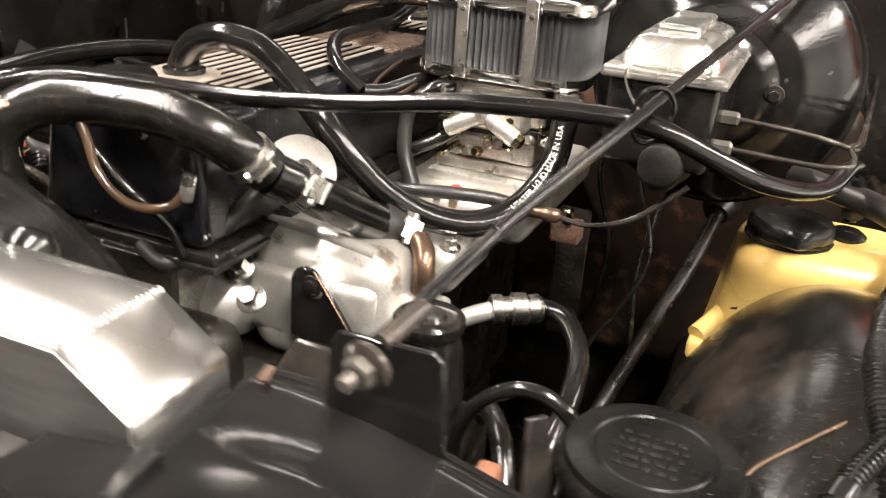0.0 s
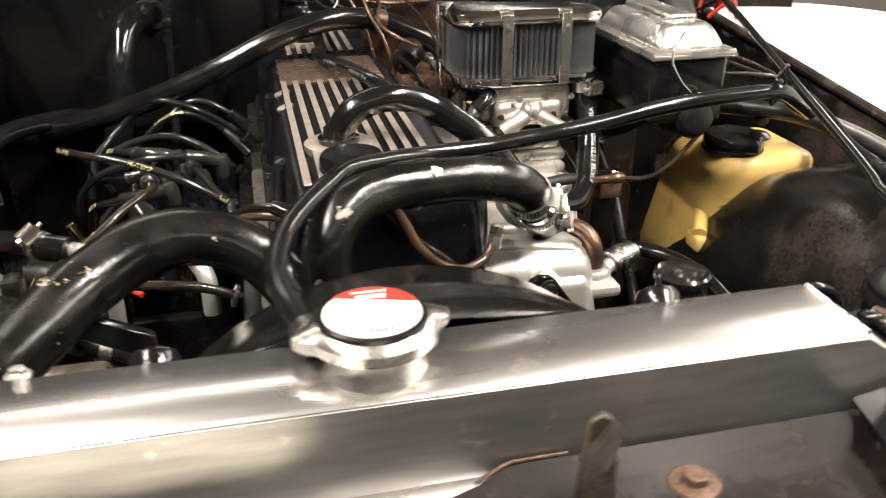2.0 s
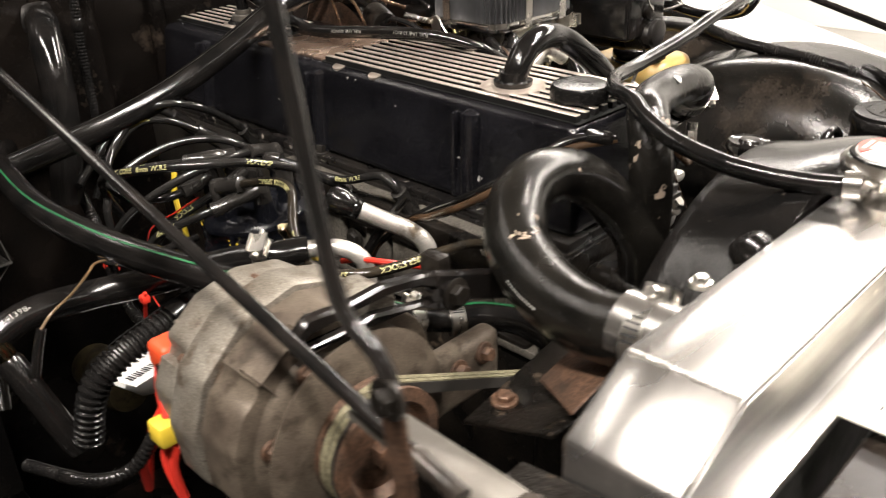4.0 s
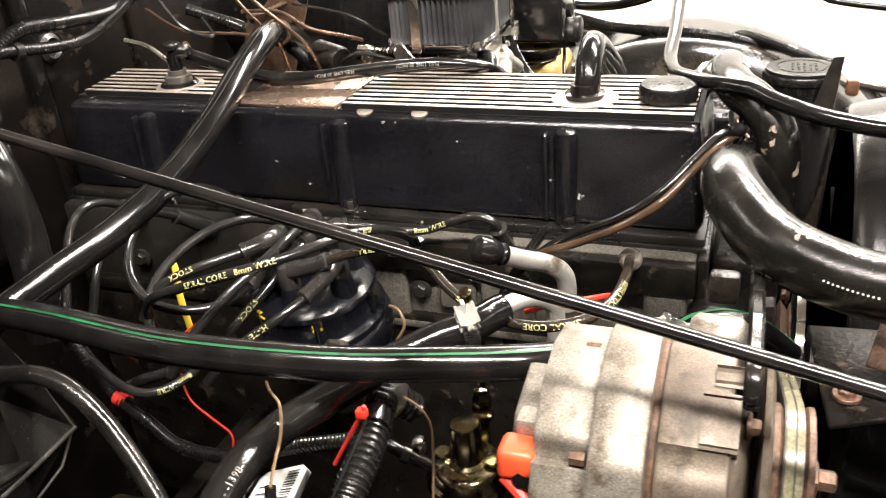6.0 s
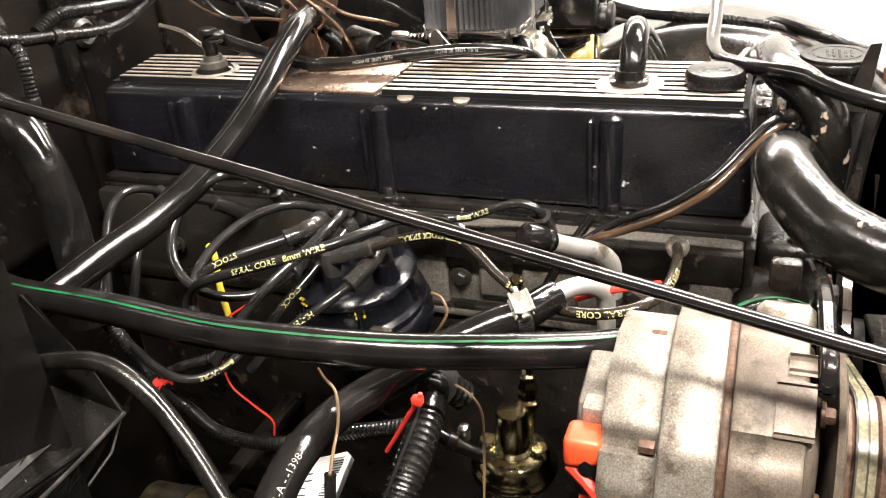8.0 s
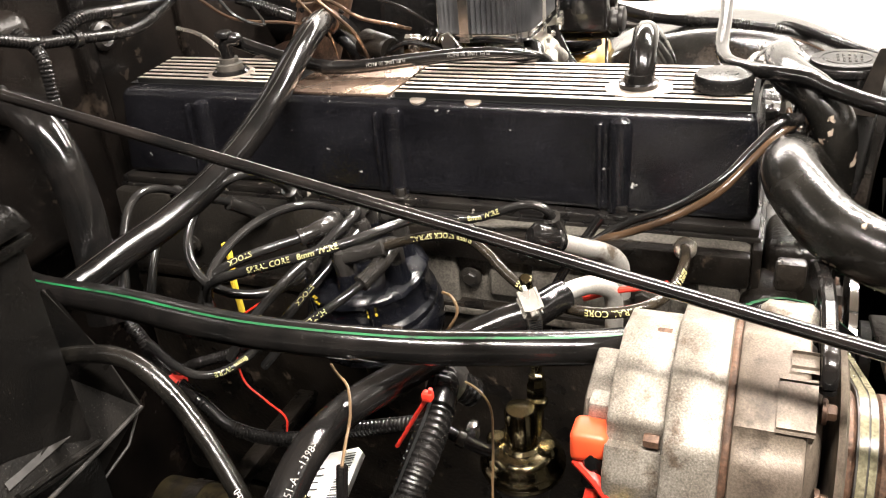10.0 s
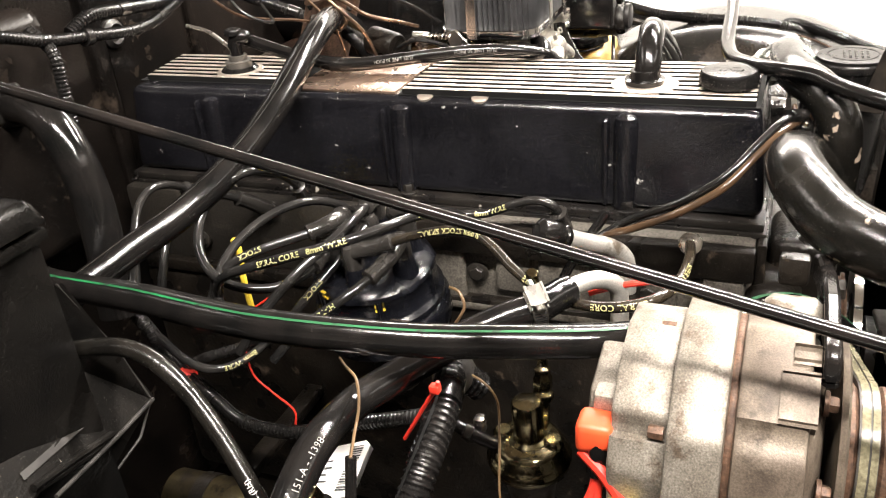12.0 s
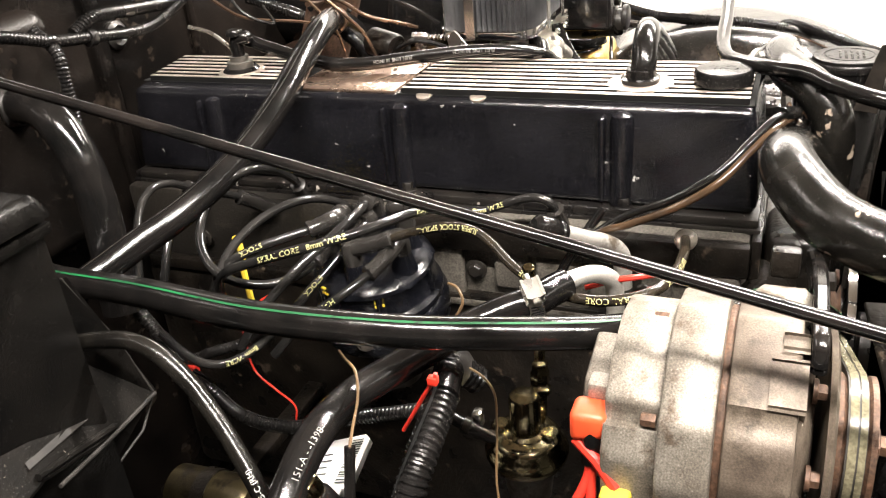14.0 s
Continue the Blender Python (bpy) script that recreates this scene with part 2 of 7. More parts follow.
BOOT = surf("grey_rubber_boot", (0.014, 0.013, 0.012), (0.028, 0.026, 0.024), (0.14, 0.26), spec=0.6, bump=0.08)
WIRE = surf("glossy_black_wire", (0.008, 0.008, 0.008), (0.018, 0.017, 0.016), (0.10, 0.20), spec=0.6, bump=0.05)
TAN = surf("aged_tan_wire", (0.17, 0.105, 0.05), (0.08, 0.05, 0.027), (0.3, 0.45), bump=0.05)
RED = surf("red_plastic", (0.62, 0.035, 0.02), (0.5, 0.03, 0.02), (0.3, 0.42), bump=0.04)
ORANGE = surf("orange_red_rubber", (0.80, 0.095, 0.03), (0.68, 0.07, 0.025), (0.34, 0.46), bump=0.05)
YELLOWWIRE = surf("yellow_plastic", (0.80, 0.60, 0.05), (0.7, 0.5, 0.05), (0.35, 0.45), bump=0.03)
GREEN = surf("green_stripe_paint", (0.010, 0.125, 0.042), (0.004, 0.030, 0.012), (0.35, 0.5), bump=0.03, scale=14, chips=(0.006, 0.007, 0.006), chip_at=0.58, chip_scale=60, chip_soft=0.06)
TEXTYELLOW = surf("pale_yellow_print", (0.62, 0.58, 0.28), (0.5, 0.46, 0.2), (0.5, 0.6), bump=0)
TEXTDIM = surf("worn_grey_print", (0.34, 0.33, 0.31), (0.10, 0.095, 0.09), (0.5, 0.6), bump=0, scale=160)
TEXTWHITE = surf("pale_grey_print", (0.62, 0.61, 0.58), (0.5, 0.49, 0.46), (0.5, 0.6), bump=0)
PRINTBLACK = surf("black_print", (0.02, 0.02, 0.02), None, (0.5, 0.6), bump=0)
PAPER = surf("cream_label_paper", (0.80, 0.77, 0.66), (0.72, 0.69, 0.58), (0.45, 0.6), bump=0.03)
WHITELABEL = surf("white_plastic", (0.78, 0.78, 0.76), (0.68, 0.68, 0.66), (0.35, 0.5), bump=0.03)
PLEAT = surf("filter_gauze", (0.085, 0.085, 0.088), (0.042, 0.042, 0.044), (0.32, 0.5), bump=0.4, fine=1500)
BELTMAT = surf("belt_rubber", (0.03, 0.028, 0.025), (0.05, 0.045, 0.04), (0.45, 0.6), bump=0.1)
BELTSTRIPE = surf("yellow_belt_edge", (0.19, 0.175, 0.115), (0.12, 0.108, 0.070), (0.16, 0.30), bump=0.05, grit=0.3)
CONCRETE = surf("pale_concrete", (0.36, 0.345, 0.32), (0.28, 0.27, 0.25), (0.35, 0.6), bump=0.15, scale=2, fine=60)
WALLGREY = surf("grey_wall_paint", (0.20, 0.185, 0.165), (0.16, 0.15, 0.135), (0.6, 0.75), bump=0.04, scale=1.5, fine=90)
WALLPAINT = surf("white_wall_paint", (0.80, 0.79, 0.76), (0.76, 0.75, 0.72), (0.6, 0.75), bump=0.04, scale=1.5, fine=90)
CEILPAINT = surf("grey_brown_ceiling", (0.16, 0.13, 0.105), (0.12, 0.10, 0.08), (0.6, 0.8), bump=0.04, scale=2, fine=60)
CORE = surf("radiator_fins", (0.20, 0.195, 0.185), (0.11, 0.105, 0.10), (0.4, 0.55), metal=0.8, bump=0.3)


# ---- mesh builders: each gives (verts, faces) ----
def spline(pts, per=8):
    """A smooth curve through control points."""
    P = [Vector(p) for p in pts]
    if len(P) < 3:
        return [P[0].lerp(P[-1], i / per) for i in range(per + 1)]
    ext = [P[0] * 2 - P[1], *P, P[-1] * 2 - P[-2]]
    out = []
    for i in range(1, len(ext) - 2):
        a, b, c, d = ext[i - 1:i + 3]
        for k in range(per):
            u = k / per
            out.append(0.5 * ((2 * b) + (c - a) * u + (2 * a - 5 * b + 4 * c - d) * u * u + (3 * b - a - 3 * c + d) * u ** 3))
    return out + [P[-1]]


def rings(line):
    """Tangent and two normals, carried along a line without twist."""
    n = len(line)
    tan = [(line[min(i + 1, n - 1)] - line[max(i - 1, 0)]).normalized() for i in range(n)]
    up = Vector((0, 0, 1)) if abs(tan[0].z) < 0.9 else Vector((1, 0, 0))
    u = (up - tan[0] * up.dot(tan[0])).normalized()
    out = []
    for t in tan:
        u = (u - t * u.dot(t)).normalized()
        out.append((t, u, t.cross(u)))
    return out


def tube(pts, r, seg=14, per=8, raw=False):
    line = [Vector(p) for p in pts] if raw else spline(pts, per)
    fr = rings(line)
    n = len(line)
    rad = (lambda i: r(i / (n - 1))) if callable(r) else (lambda i: r)
    vs, fs = [], []
    for i, (p, (t, u, w)) in enumerate(zip(line, fr)):
        for k in range(seg):
            a = 2 * math.pi * k / seg
            vs.append(p + (u * math.cos(a) + w * math.sin(a)) * rad(i))
    for i in range(n - 1):
        for k in range(seg):
            q = (k + 1) % seg
            fs.append((i * seg + k, i * seg + q, (i + 1) * seg + q, (i + 1) * seg + k))
    fs.append(tuple(range(seg))[::-1])
    fs.append(tuple((n - 1) * seg + k for k in range(seg)))
    return vs, fs


def length_of(line):
    return sum((b - a).length for a, b in zip(line, line[1:]))


def resample(line, step):
    out, left = [line[0].copy()], step
    for a, b in zip(line, line[1:]):
        d = (b - a).length
        s = left
        while s <= d:
            out.append(a.lerp(b, s / d))
            s += step
        left = s - d
    return out


def loom_tube(pts, r, pitch=0.0038, seg=12):
    """Split corrugated wire loom."""
    line = resample(spline(pts, 10), pitch / 4)
    fr = rings(line)
    vs, fs = [], []
    for i, (p, (t, u, w)) in enumerate(zip(line, fr)):
        q = r * (1.0, 1.0, 0.84, 0.84)[i % 4]
        for k in range(seg):
            a = 2 * math.pi * k / seg
            vs.append(p + (u * math.cos(a) + w * math.sin(a)) * q)
    n = len(line)
    for i in range(n - 1):
        for k in range(seg):
            q = (k + 1) % seg
            fs.append((i * seg + k, i * seg + q, (i + 1) * seg + q, (i + 1) * seg + k))
    fs += [tuple(range(seg))[::-1], tuple((n - 1) * seg + k for k in range(seg))]
    return vs, fs


def basis(axis):
    t = Vector(axis).normalized()
    up = Vector((0, 0, 1)) if abs(t.z) < 0.9 else Vector((1, 0, 0))
    u = (up - t * up.dot(t)).normalized()
    return t, u, t.cross(u)


def lathe(prof, base, axis=(0, 0, 1), seg=28, rfun=None):
    """A turned form: prof rows of (radius, height along the axis)."""
    t, u, w = basis(axis)
    base = Vector(base)
    vs, fs = [], []
    for r, h in prof:
        for k in range(seg):
            a = 2 * math.pi * k / seg
            q = r * (rfun(a, h) if rfun else 1)
            vs.append(base + t * h + (u * math.cos(a) + w * math.sin(a)) * q)
    for i in range(len(prof) - 1):
        for k in range(seg):
            q = (k + 1) % seg
            fs.append((i * seg + k, i * seg + q, (i + 1) * seg + q, (i + 1) * seg + k))
    fs += [tuple(range(seg))[::-1], tuple((len(prof) - 1) * seg + k for k in range(seg))]
    return vs, fs


def from_bm(bm):
    bm.verts.index_update()
    out = [v.co.copy() for v in bm.verts], [tuple(v.index for v in f.verts) for f in bm.faces]
    bm.free()
    return out


def block(a, b, bevel=0.003, seg=2, shape=None):
    """A box from corner a to corner b with rounded edges; shape bends its corners first."""
    bm = bmesh.new()
    bmesh.ops.create_cube(bm, size=1)
    for v in bm.verts:
        v.co = Vector([(a[i] + b[i]) / 2 + v.co[i] * (b[i] - a[i]) for i in range(3)])
        if shape:
            v.co = Vector(shape(v.co))
    if bevel:
        bmesh.ops.bevel(bm, geom=bm.edges[:], offset=bevel, segments=seg, affect="EDGES", profile=0.5)
    return from_bm(bm)


def plate(poly, depth, bevel=0.001):
    """A flat outline (3D points in one plane), thickened along depth."""
    bm = bmesh.new()
    lo = [bm.verts.new(p) for p in poly]
    f = bm.faces.new(lo)
    ex = bmesh.ops.extrude_face_region(bm, geom=[f])
    bmesh.ops.translate(bm, vec=Vector(depth), verts=[g for g in ex["geom"] if isinstance(g, bmesh.types.BMVert)])
    bmesh.ops.recalc_face_normals(bm, faces=bm.faces[:])
    if bevel:
        bmesh.ops.bevel(bm, geom=bm.edges[:], offset=bevel, segments=1, affect="EDGES")
    return from_bm(bm)


def sheet(fn, nu, nv, thick):
    """A curved panel: fn(u, v) gives a point; closed with a thickness downward."""
    vs, fs = [], []
    for side in (0, 1):
        for i in range(nu + 1):
            for j in range(nv + 1):
                p = Vector(fn(i / nu, j / nv))
                vs.append(p - Vector((0, 0, thick * side)))
    o = (nu + 1) * (nv + 1)
    q = lambda i, j: i * (nv + 1) + j
    for i in range(nu):
        for j in range(nv):
            a = (q(i, j), q(i + 1, j), q(i + 1, j + 1), q(i, j + 1))
            fs.append(a)
            fs.append(tuple(k + o for k in a)[::-1])
    edge = [q(i, 0) for i in range(nu + 1)] + [q(nu, j) for j in range(1, nv + 1)] + [q(i, nv) for i in range(nu - 1, -1, -1)] + [q(0, j) for j in range(nv - 1, 0, -1)]
    for a, b in zip(edge, edge[1:] + edge[:1]):
        fs.append((b, a, a + o, b + o))
    return vs, fs


def join(*ms):
    vs, fs = [], []
    for v, f in ms:
        o = len(vs)
        vs += list(v)
        fs += [tuple(i + o for i in q) for q in f]
    return vs, fs


def hexbolt(p, axis, r=0.006, h=0.005, washer=True):
    out = lathe([(r, 0), (r, h * 0.85), (r * 0.85, h)], p, axis, 6)
    if washer:
        out = join(lathe([(r * 1.5, -0.001), (r * 1.5, 0.001), (r * 1.4, 0.0015)], p, axis, 18), out)
    return out


def mesh_of(name, m, material, smooth=40):
    me = bpy.data.meshes.new(name)
    me.from_pydata([tuple(v) for v in m[0]], [], m[1])
    bm = bmesh.new()
    bm.from_mesh(me)
    bmesh.ops.recalc_face_normals(bm, faces=bm.faces[:])
    bm.to_mesh(me)
    bm.free()
    me.materials.append(material)
    me.polygons.foreach_set("use_smooth", [smooth > 0] * len(me.polygons))
    if smooth:
        me.set_sharp_from_angle(angle=radians(smooth))
    me.update()
    return me


def thing(name, at, label, category, group="", kind=""):
    ob = new(name)
    ob.empty_display_size = 0.02
    ob.location = at
    return tagged(ob, label, category, group, kind)


def part(name, m, material, parent, label="", smooth=40):
    """Links one mesh, given in world places, as a part of a thing or of a part."""
    ob = new(name, mesh_of(name, m, material, smooth))
    ob.parent = parent
    ob.matrix_parent_inverse = Matrix.Translation(-parent.location)
    if label:
        tagged(ob, label)
    return ob


def solo(name, m, material, label, category, group="", kind="", smooth=40):
    """A thing that is one mesh, with its origin inside it."""
    c = sum((Vector(v) for v in m[0]), Vector()) / len(m[0])
    ob = new(name, mesh_of(name, ([Vector(v) - c for v in m[0]], m[1]), material, smooth))
    ob.location = c
    return tagged(ob, label, category, group, kind)


def lettering(text, size, place, step=0.0):
    """Flat letters as (verts, faces); place(x, y) puts a point of the text plane into the world."""
    cu = bpy.data.curves.new("letters", "FONT")
    cu.body, cu.size, cu.align_x, cu.align_y, cu.resolution_u = text, size, "CENTER", "CENTER", 2
    ob = bpy.data.objects.new("letters", cu)
    scene.collection.objects.link(ob)
    dg = bpy.context.evaluated_depsgraph_get()
    dg.update()
    me = bpy.data.meshes.new_from_object(ob.evaluated_get(dg))
    vs = [Vector(place(v.co.x, v.co.y)) for v in me.vertices]
    fs = [tuple(p.vertices) for p in me.polygons]
    bpy.data.objects.remove(ob)
    bpy.data.curves.remove(cu)
    bpy.data.meshes.remove(me)
    return vs, fs


def on_tube(text, pts, r, mid, size, facing, flip=False):
    """Letters printed along a hose, turned to the side that faces a direction."""
    line = resample(spline(pts, 12), 0.001)
    fr = rings(line)
    n = len(line)
    face = Vector(facing).normalized()

    def place(x, y):
        if flip:
            x, y = -x, -y
        s = min(max(mid * (n - 1) + x / 0.001, 0), n - 1.001)
        i = int(s)
        p = line[i].lerp(line[i + 1], s - i)
        t = fr[i][0]
        out = (face - t * face.dot(t)).normalized()
        side = out.cross(t)
        a = y / r
        return p + (out * math.cos(a) + side * math.sin(a)) * (r + 0.00025)
    return lettering(text, size, place)


def stripe_on(pts, r, facing, width):
    """A painted stripe along a hose."""
    line = resample(spline(pts, 12), 0.006)
    fr = rings(line)
    face = Vector(facing).normalized()
    vs, fs = [], []
    for p, (t, u, w) in zip(line, fr):
        out = (face - t * face.dot(t)).normalized()
        side = out.cross(t)
        for a in (-width / r / 2, 0, width / r / 2):
            vs.append(p + (out * math.cos(a) + side * math.sin(a)) * (r + 0.0003))
    for i in range(len(line) - 1):
        for k in (0, 1):
            fs.append((i * 3 + k, i * 3 + k + 1, i * 3 + k + 4, i * 3 + k + 3))
    return vs, fs


def band_clamp(at, axis, r, toward, label="zinc worm-drive hose clamp tightened on a black hose", group="hose clamps"):
    """Worm-drive hose clamp: slotted band, screw housing, screw."""
    th = thing("hose_clamp", at, label, "hose clamp", group)
    t, _, _ = basis(axis)
    at = Vector(at)
    w = 0.0052
    part("band", lathe([(r, -w), (r + 0.0013, -w), (r + 0.0013, w), (r, w)], at, axis, 32), CLAMPSTEEL, th)
    d = (Vector(toward) - t * Vector(toward).dot(t)).normalized()
    s = t.cross(d)
    c = at + d * (r + 0.0030)
    q = lambda a, b, e: c + t * a + s * b + d * e
    bm = bmesh.new()
    bmesh.ops.create_cube(bm, size=1)
    for v in bm.verts:
        v.co = q(v.co.x * 0.0105, v.co.y * 0.013, v.co.z * 0.0068)
    bmesh.ops.bevel(bm, geom=bm.edges[:], offset=0.0016, segments=2, affect="EDGES")
    hs = from_bm(bm)
    part("screw_housing", hs, CLAMPSTEEL, th)
    part("screw", join(lathe([(0.0036, 0), (0.0036, 0.004), (0.0026, 0.005)], c + s * 0.0072, s, 6), lathe([(0.0020, 0), (0.0020, 0.007)], c - s * 0.0135, s, 10)), CLAMPSTEEL, th)
    slots = []
    for k in range(7):
        a = 0.9 + k * 0.16
        dd = d * math.cos(a) + s * math.sin(a)
        ss = t.cross(dd)
        o = at + dd * (r + 0.0014)
        slots.append(([o + t * 0.0043 + ss * 0.0006 + t * 0, o + t * 0.0043 - ss * 0.0006, o - t * 0.0043 - ss * 0.0014, o - t * 0.0043 - ss * 0.0002], [(0, 1, 2, 3)]))
    part("slot_marks", join(*slots), PRINTBLACK, th, smooth=0)
    return th


def loom_thing(name, args, label, category, group):
    """Corrugated loom: ribbed sleeve with its slit and a turn of tape."""
    th = thing(name, args[0][0], label, category, group)
    part("sleeve", loom_tube(*args), BLACKPLASTIC, th)
    part("slit", stripe_on(args[0], args[1] * 0.99, (0.2, 0.3, 1), args[1] * 0.22), GAP, th)
    line = resample(spline(args[0], 10), 0.002)
    k = len(line) // 3
    part("tape_wrap", lathe([(args[1] * 0.99, -0.007), (args[1] * 1.06, -0.0065), (args[1] * 1.06, 0.0065), (args[1] * 0.99, 0.007)], line[k], line[k + 1] - line[k - 1], 14), RUBBER, th)
    return th


def hose_thing(name, pts, r, label, material=None, seg=18, group="", category="hose"):
    return solo(name, tube(pts, r, seg), material or RUBBER, label, category, group)


# ---- the garage ----
solo("floor", block((-5, -5, -0.1), (5, 5, 0), 0), CONCRETE, "pale polished concrete garage floor", "floor", kind="structure", smooth=0)
for nm, a, b in (("wall_north", (-5, 5, 0), (5, 5.15, 3.2)), ("wall_south", (-5, -5.15, 0), (5, -5, 3.2)),
                 ("wall_east", (5, -5.15, 0), (5.15, 5.15, 3.2)), ("wall_west", (-5.15, -5.15, 0), (-5, 5.15, 3.2))):
    solo(nm, block(a, b, 0), WALLPAINT if nm == "wall_east" else WALLGREY, "plain painted garage wall", "wall", kind="structure", smooth=0)
solo("ceiling", block((-5.15, -5.15, 3.2), (5.15, 5.15, 3.35), 0), CEILPAINT, "plain grey-brown garage ceiling", "ceiling", kind="structure", smooth=0)

# ---- vehicle shell ----
fw = thing("firewall", (0, 0.70, 0), "grimy black steel firewall behind the engine", "firewall", kind="structure")
part("panel", block((-0.80, 0.70, 0.0), (0.80, 0.73, 1.42), 0.004), BODY_BLACK, fw)
part("stiffener", block((-0.80, 0.672, 1.13), (0.80, 0.70, 1.16), 0.008), BODY_BLACK, fw)
part("heater_recess", block((-0.42, 0.655, 0.86), (-0.14, 0.70, 1.10), 0.02, 3), BODY_BLACK, fw)
part("tunnel_pad", block((0.10, 0.64, 0.55), (0.52, 0.70, 0.95), 0.03, 3), BROWNGRIME, fw, "rust-stained brown toe board")


for x, z, r in ((-0.02, 1.04, 0.016), (0.03, 1.12, 0.020), (-0.24, 1.16, 0.018), (0.20, 1.08, 0.022), (-0.36, 1.08, 0.014), (0.28, 1.16, 0.015), (-0.55, 1.05, 0.02)):
    part("grommet", lathe([(r, -0.002), (r, 0.004), (r * 0.7, 0.008), (r * 0.55, 0.004)], (x, 0.70, z), (0, -1, 0), 20), RUBBER_MATT, fw)
random.seed(31)
for k in range(14):
    part("bolt", hexbolt((-0.62 + 0.09 * k + random.uniform(-0.02, 0.02), 0.70, random.choice((0.98, 1.10, 1.20, 1.28))), (0, -1, 0), 0.006, 0.005), GRIME if k % 3 else RUST, fw)
for x in (-0.48, -0.05, 0.12, 0.60):
    part("pressed_rib", block((x - 0.012, 0.690, 0.80), (x + 0.012, 0.702, 1.12), 0.008, 3), BODY_BLACK, fw)


def lip(y):
    """The driver-side fender's inner lip at y: across and height."""
    return 0.843 - 0.285 * y, 0.801 + 0.273 * y


wing = thing("fender", (0.85, 0.2, 0), "white painted steel front fender, black on its inner edge", "fender", "front fenders")


def wing_top(u, v):
    y = -0.55 + 1.27 * v
    x, z = lip(y)
    return x + u * (1.30 - x), y, z - 0.10 * u * u - (0.25 * max(0, u - 0.7)) * 1.2


part("wing_panel", sheet(wing_top, 16, 10, 0.004), WHITE, wing)
part("side", block((1.28, -0.55, 0.0), (1.31, 0.72, 0.62), 0.004), WHITE, wing)
part("lip_edge", tube([(lip(y)[0] - 0.004, y, lip(y)[1] - 0.004) for y in (-0.55, -0.2, 0.2, 0.45, 0.70)], 0.007, 8), STEEL, wing)


def arch(u, v):
    """Wheel arch: a dome that rises from the frame and falls to the front."""
    x = 0.362 + u * 0.508
    y = -0.42 + 1.10 * v
    edge = min(1.0, max(0.0, (x - 0.362) / 0.14))
    round_x = math.sqrt(max(0.0, 1 - (1 - edge) ** 2))
    hump = max(0.0, 1 - ((y - 0.08) / 0.34) ** 2)
    z = 0.60 + 0.326 * math.sqrt(hump) * round_x
    lx, lz = lip(y)
    k = max(0.0, min(1.0, (x - 0.62) / (lx - 0.62)))
    return (x if u < 1 else max(x, lx)), y, z * (1 - k) + k * max(z * 0 + lz - 0.012, 0.0)


part("wheel_arch", sheet(arch, 40, 48, 0.004), ARCHPAINT, wing, "dusty black wheel arch panel")
part("arch_wall", block((0.363, -0.42, 0.30), (0.389, 0.70, 0.61), 0.004), BODY_BLACK, wing)

wing2 = thing("fender", (-0.85, 0.2, 0), "white steel fender with a black inner apron", "fender", "front fenders")
part("wing_panel", sheet(lambda u, v: (-0.72 - 0.5 * u, -0.55 + 1.25 * v, 0.90 - 0.12 * u * u), 10, 6, 0.004), WHITE, wing2)
part("apron", block((-0.735, -0.55, 0.30), (-0.715, 0.70, 0.90), 0.004), BODY_BLACK, wing2)
part("apron_shelf", sheet(lambda u, v: (-0.72 + 0.20 * u, -0.10 + 0.79 * v, 0.62 - 0.10 * u * u), 6, 8, 0.004), BODY_BLACK, wing2)
part("side", block((-1.23, -0.55, 0.0), (-1.20, 0.72, 0.80), 0.004), WHITE, wing2)

# frame rails and cross member, low in the dark
chassis = thing("chassis_frame", (0, 0.1, 0.35), "oily black steel chassis rails under the engine", "chassis")
for x in (-0.42, 0.36):
    part("rail", block((x - 0.035, -0.50, 0.36), (x + 0.035, 0.70, 0.47), 0.008), GRIME, chassis)
part("cross_member", block((-0.42, -0.02, 0.34), (0.36, 0.08, 0.44), 0.012), GRIME, chassis)
part("front_member", block((-0.72, -0.44, 0.34), (0.90, -0.40, 0.47), 0.008), GRIME, chassis)
part("under_tray", block((-0.72, -0.40, 0.30), (0.75, 0.70, 0.315), 0.002), GRIME, chassis)

# front panel round the radiator
front = thing("grille_panel", (0, -0.32, 0), "white painted front panel with a black radiator support behind it", "grille panel")
part("support_top", plate([(-0.62, -0.276, 0.948), (-0.110, -0.273, 0.948), (-0.045, -0.269, 0.948), (-0.026, -0.265, 0.948), (-0.005, -0.258, 0.948), (0.012, -0.2485, 0.948), (0.022, -0.2470, 0.948), (0.30, -0.2470, 0.949), (0.62, -0.230, 0.935), (0.62, -0.335, 0.935), (-0.62, -0.335, 0.948)], (0, 0, -0.012), 0.0015), DUSTSHELF, front, "dark brown painted steel radiator support shelf")
part("worn_edge", tube([(-0.005, -0.258, 0.9485), (0.012, -0.2485, 0.9485), (0.022, -0.2470, 0.9485), (0.045, -0.2468, 0.9485)], 0.0010, 8), RUST, front, "bare rusty edge of the shelf")
part("outer_panel", sheet(lambda u, v: (-0.95 + 1.95 * v, -0.330 - 0.075 * u, 0.956 - 0.05 * u * u - 0.9 * max(0, u - 0.72)), 14, 6, 0.004), WHITE, front)
part("face", block((-0.95, -0.425, 0.0), (1.0, -0.405, 0.66), 0.004), WHITE, front)


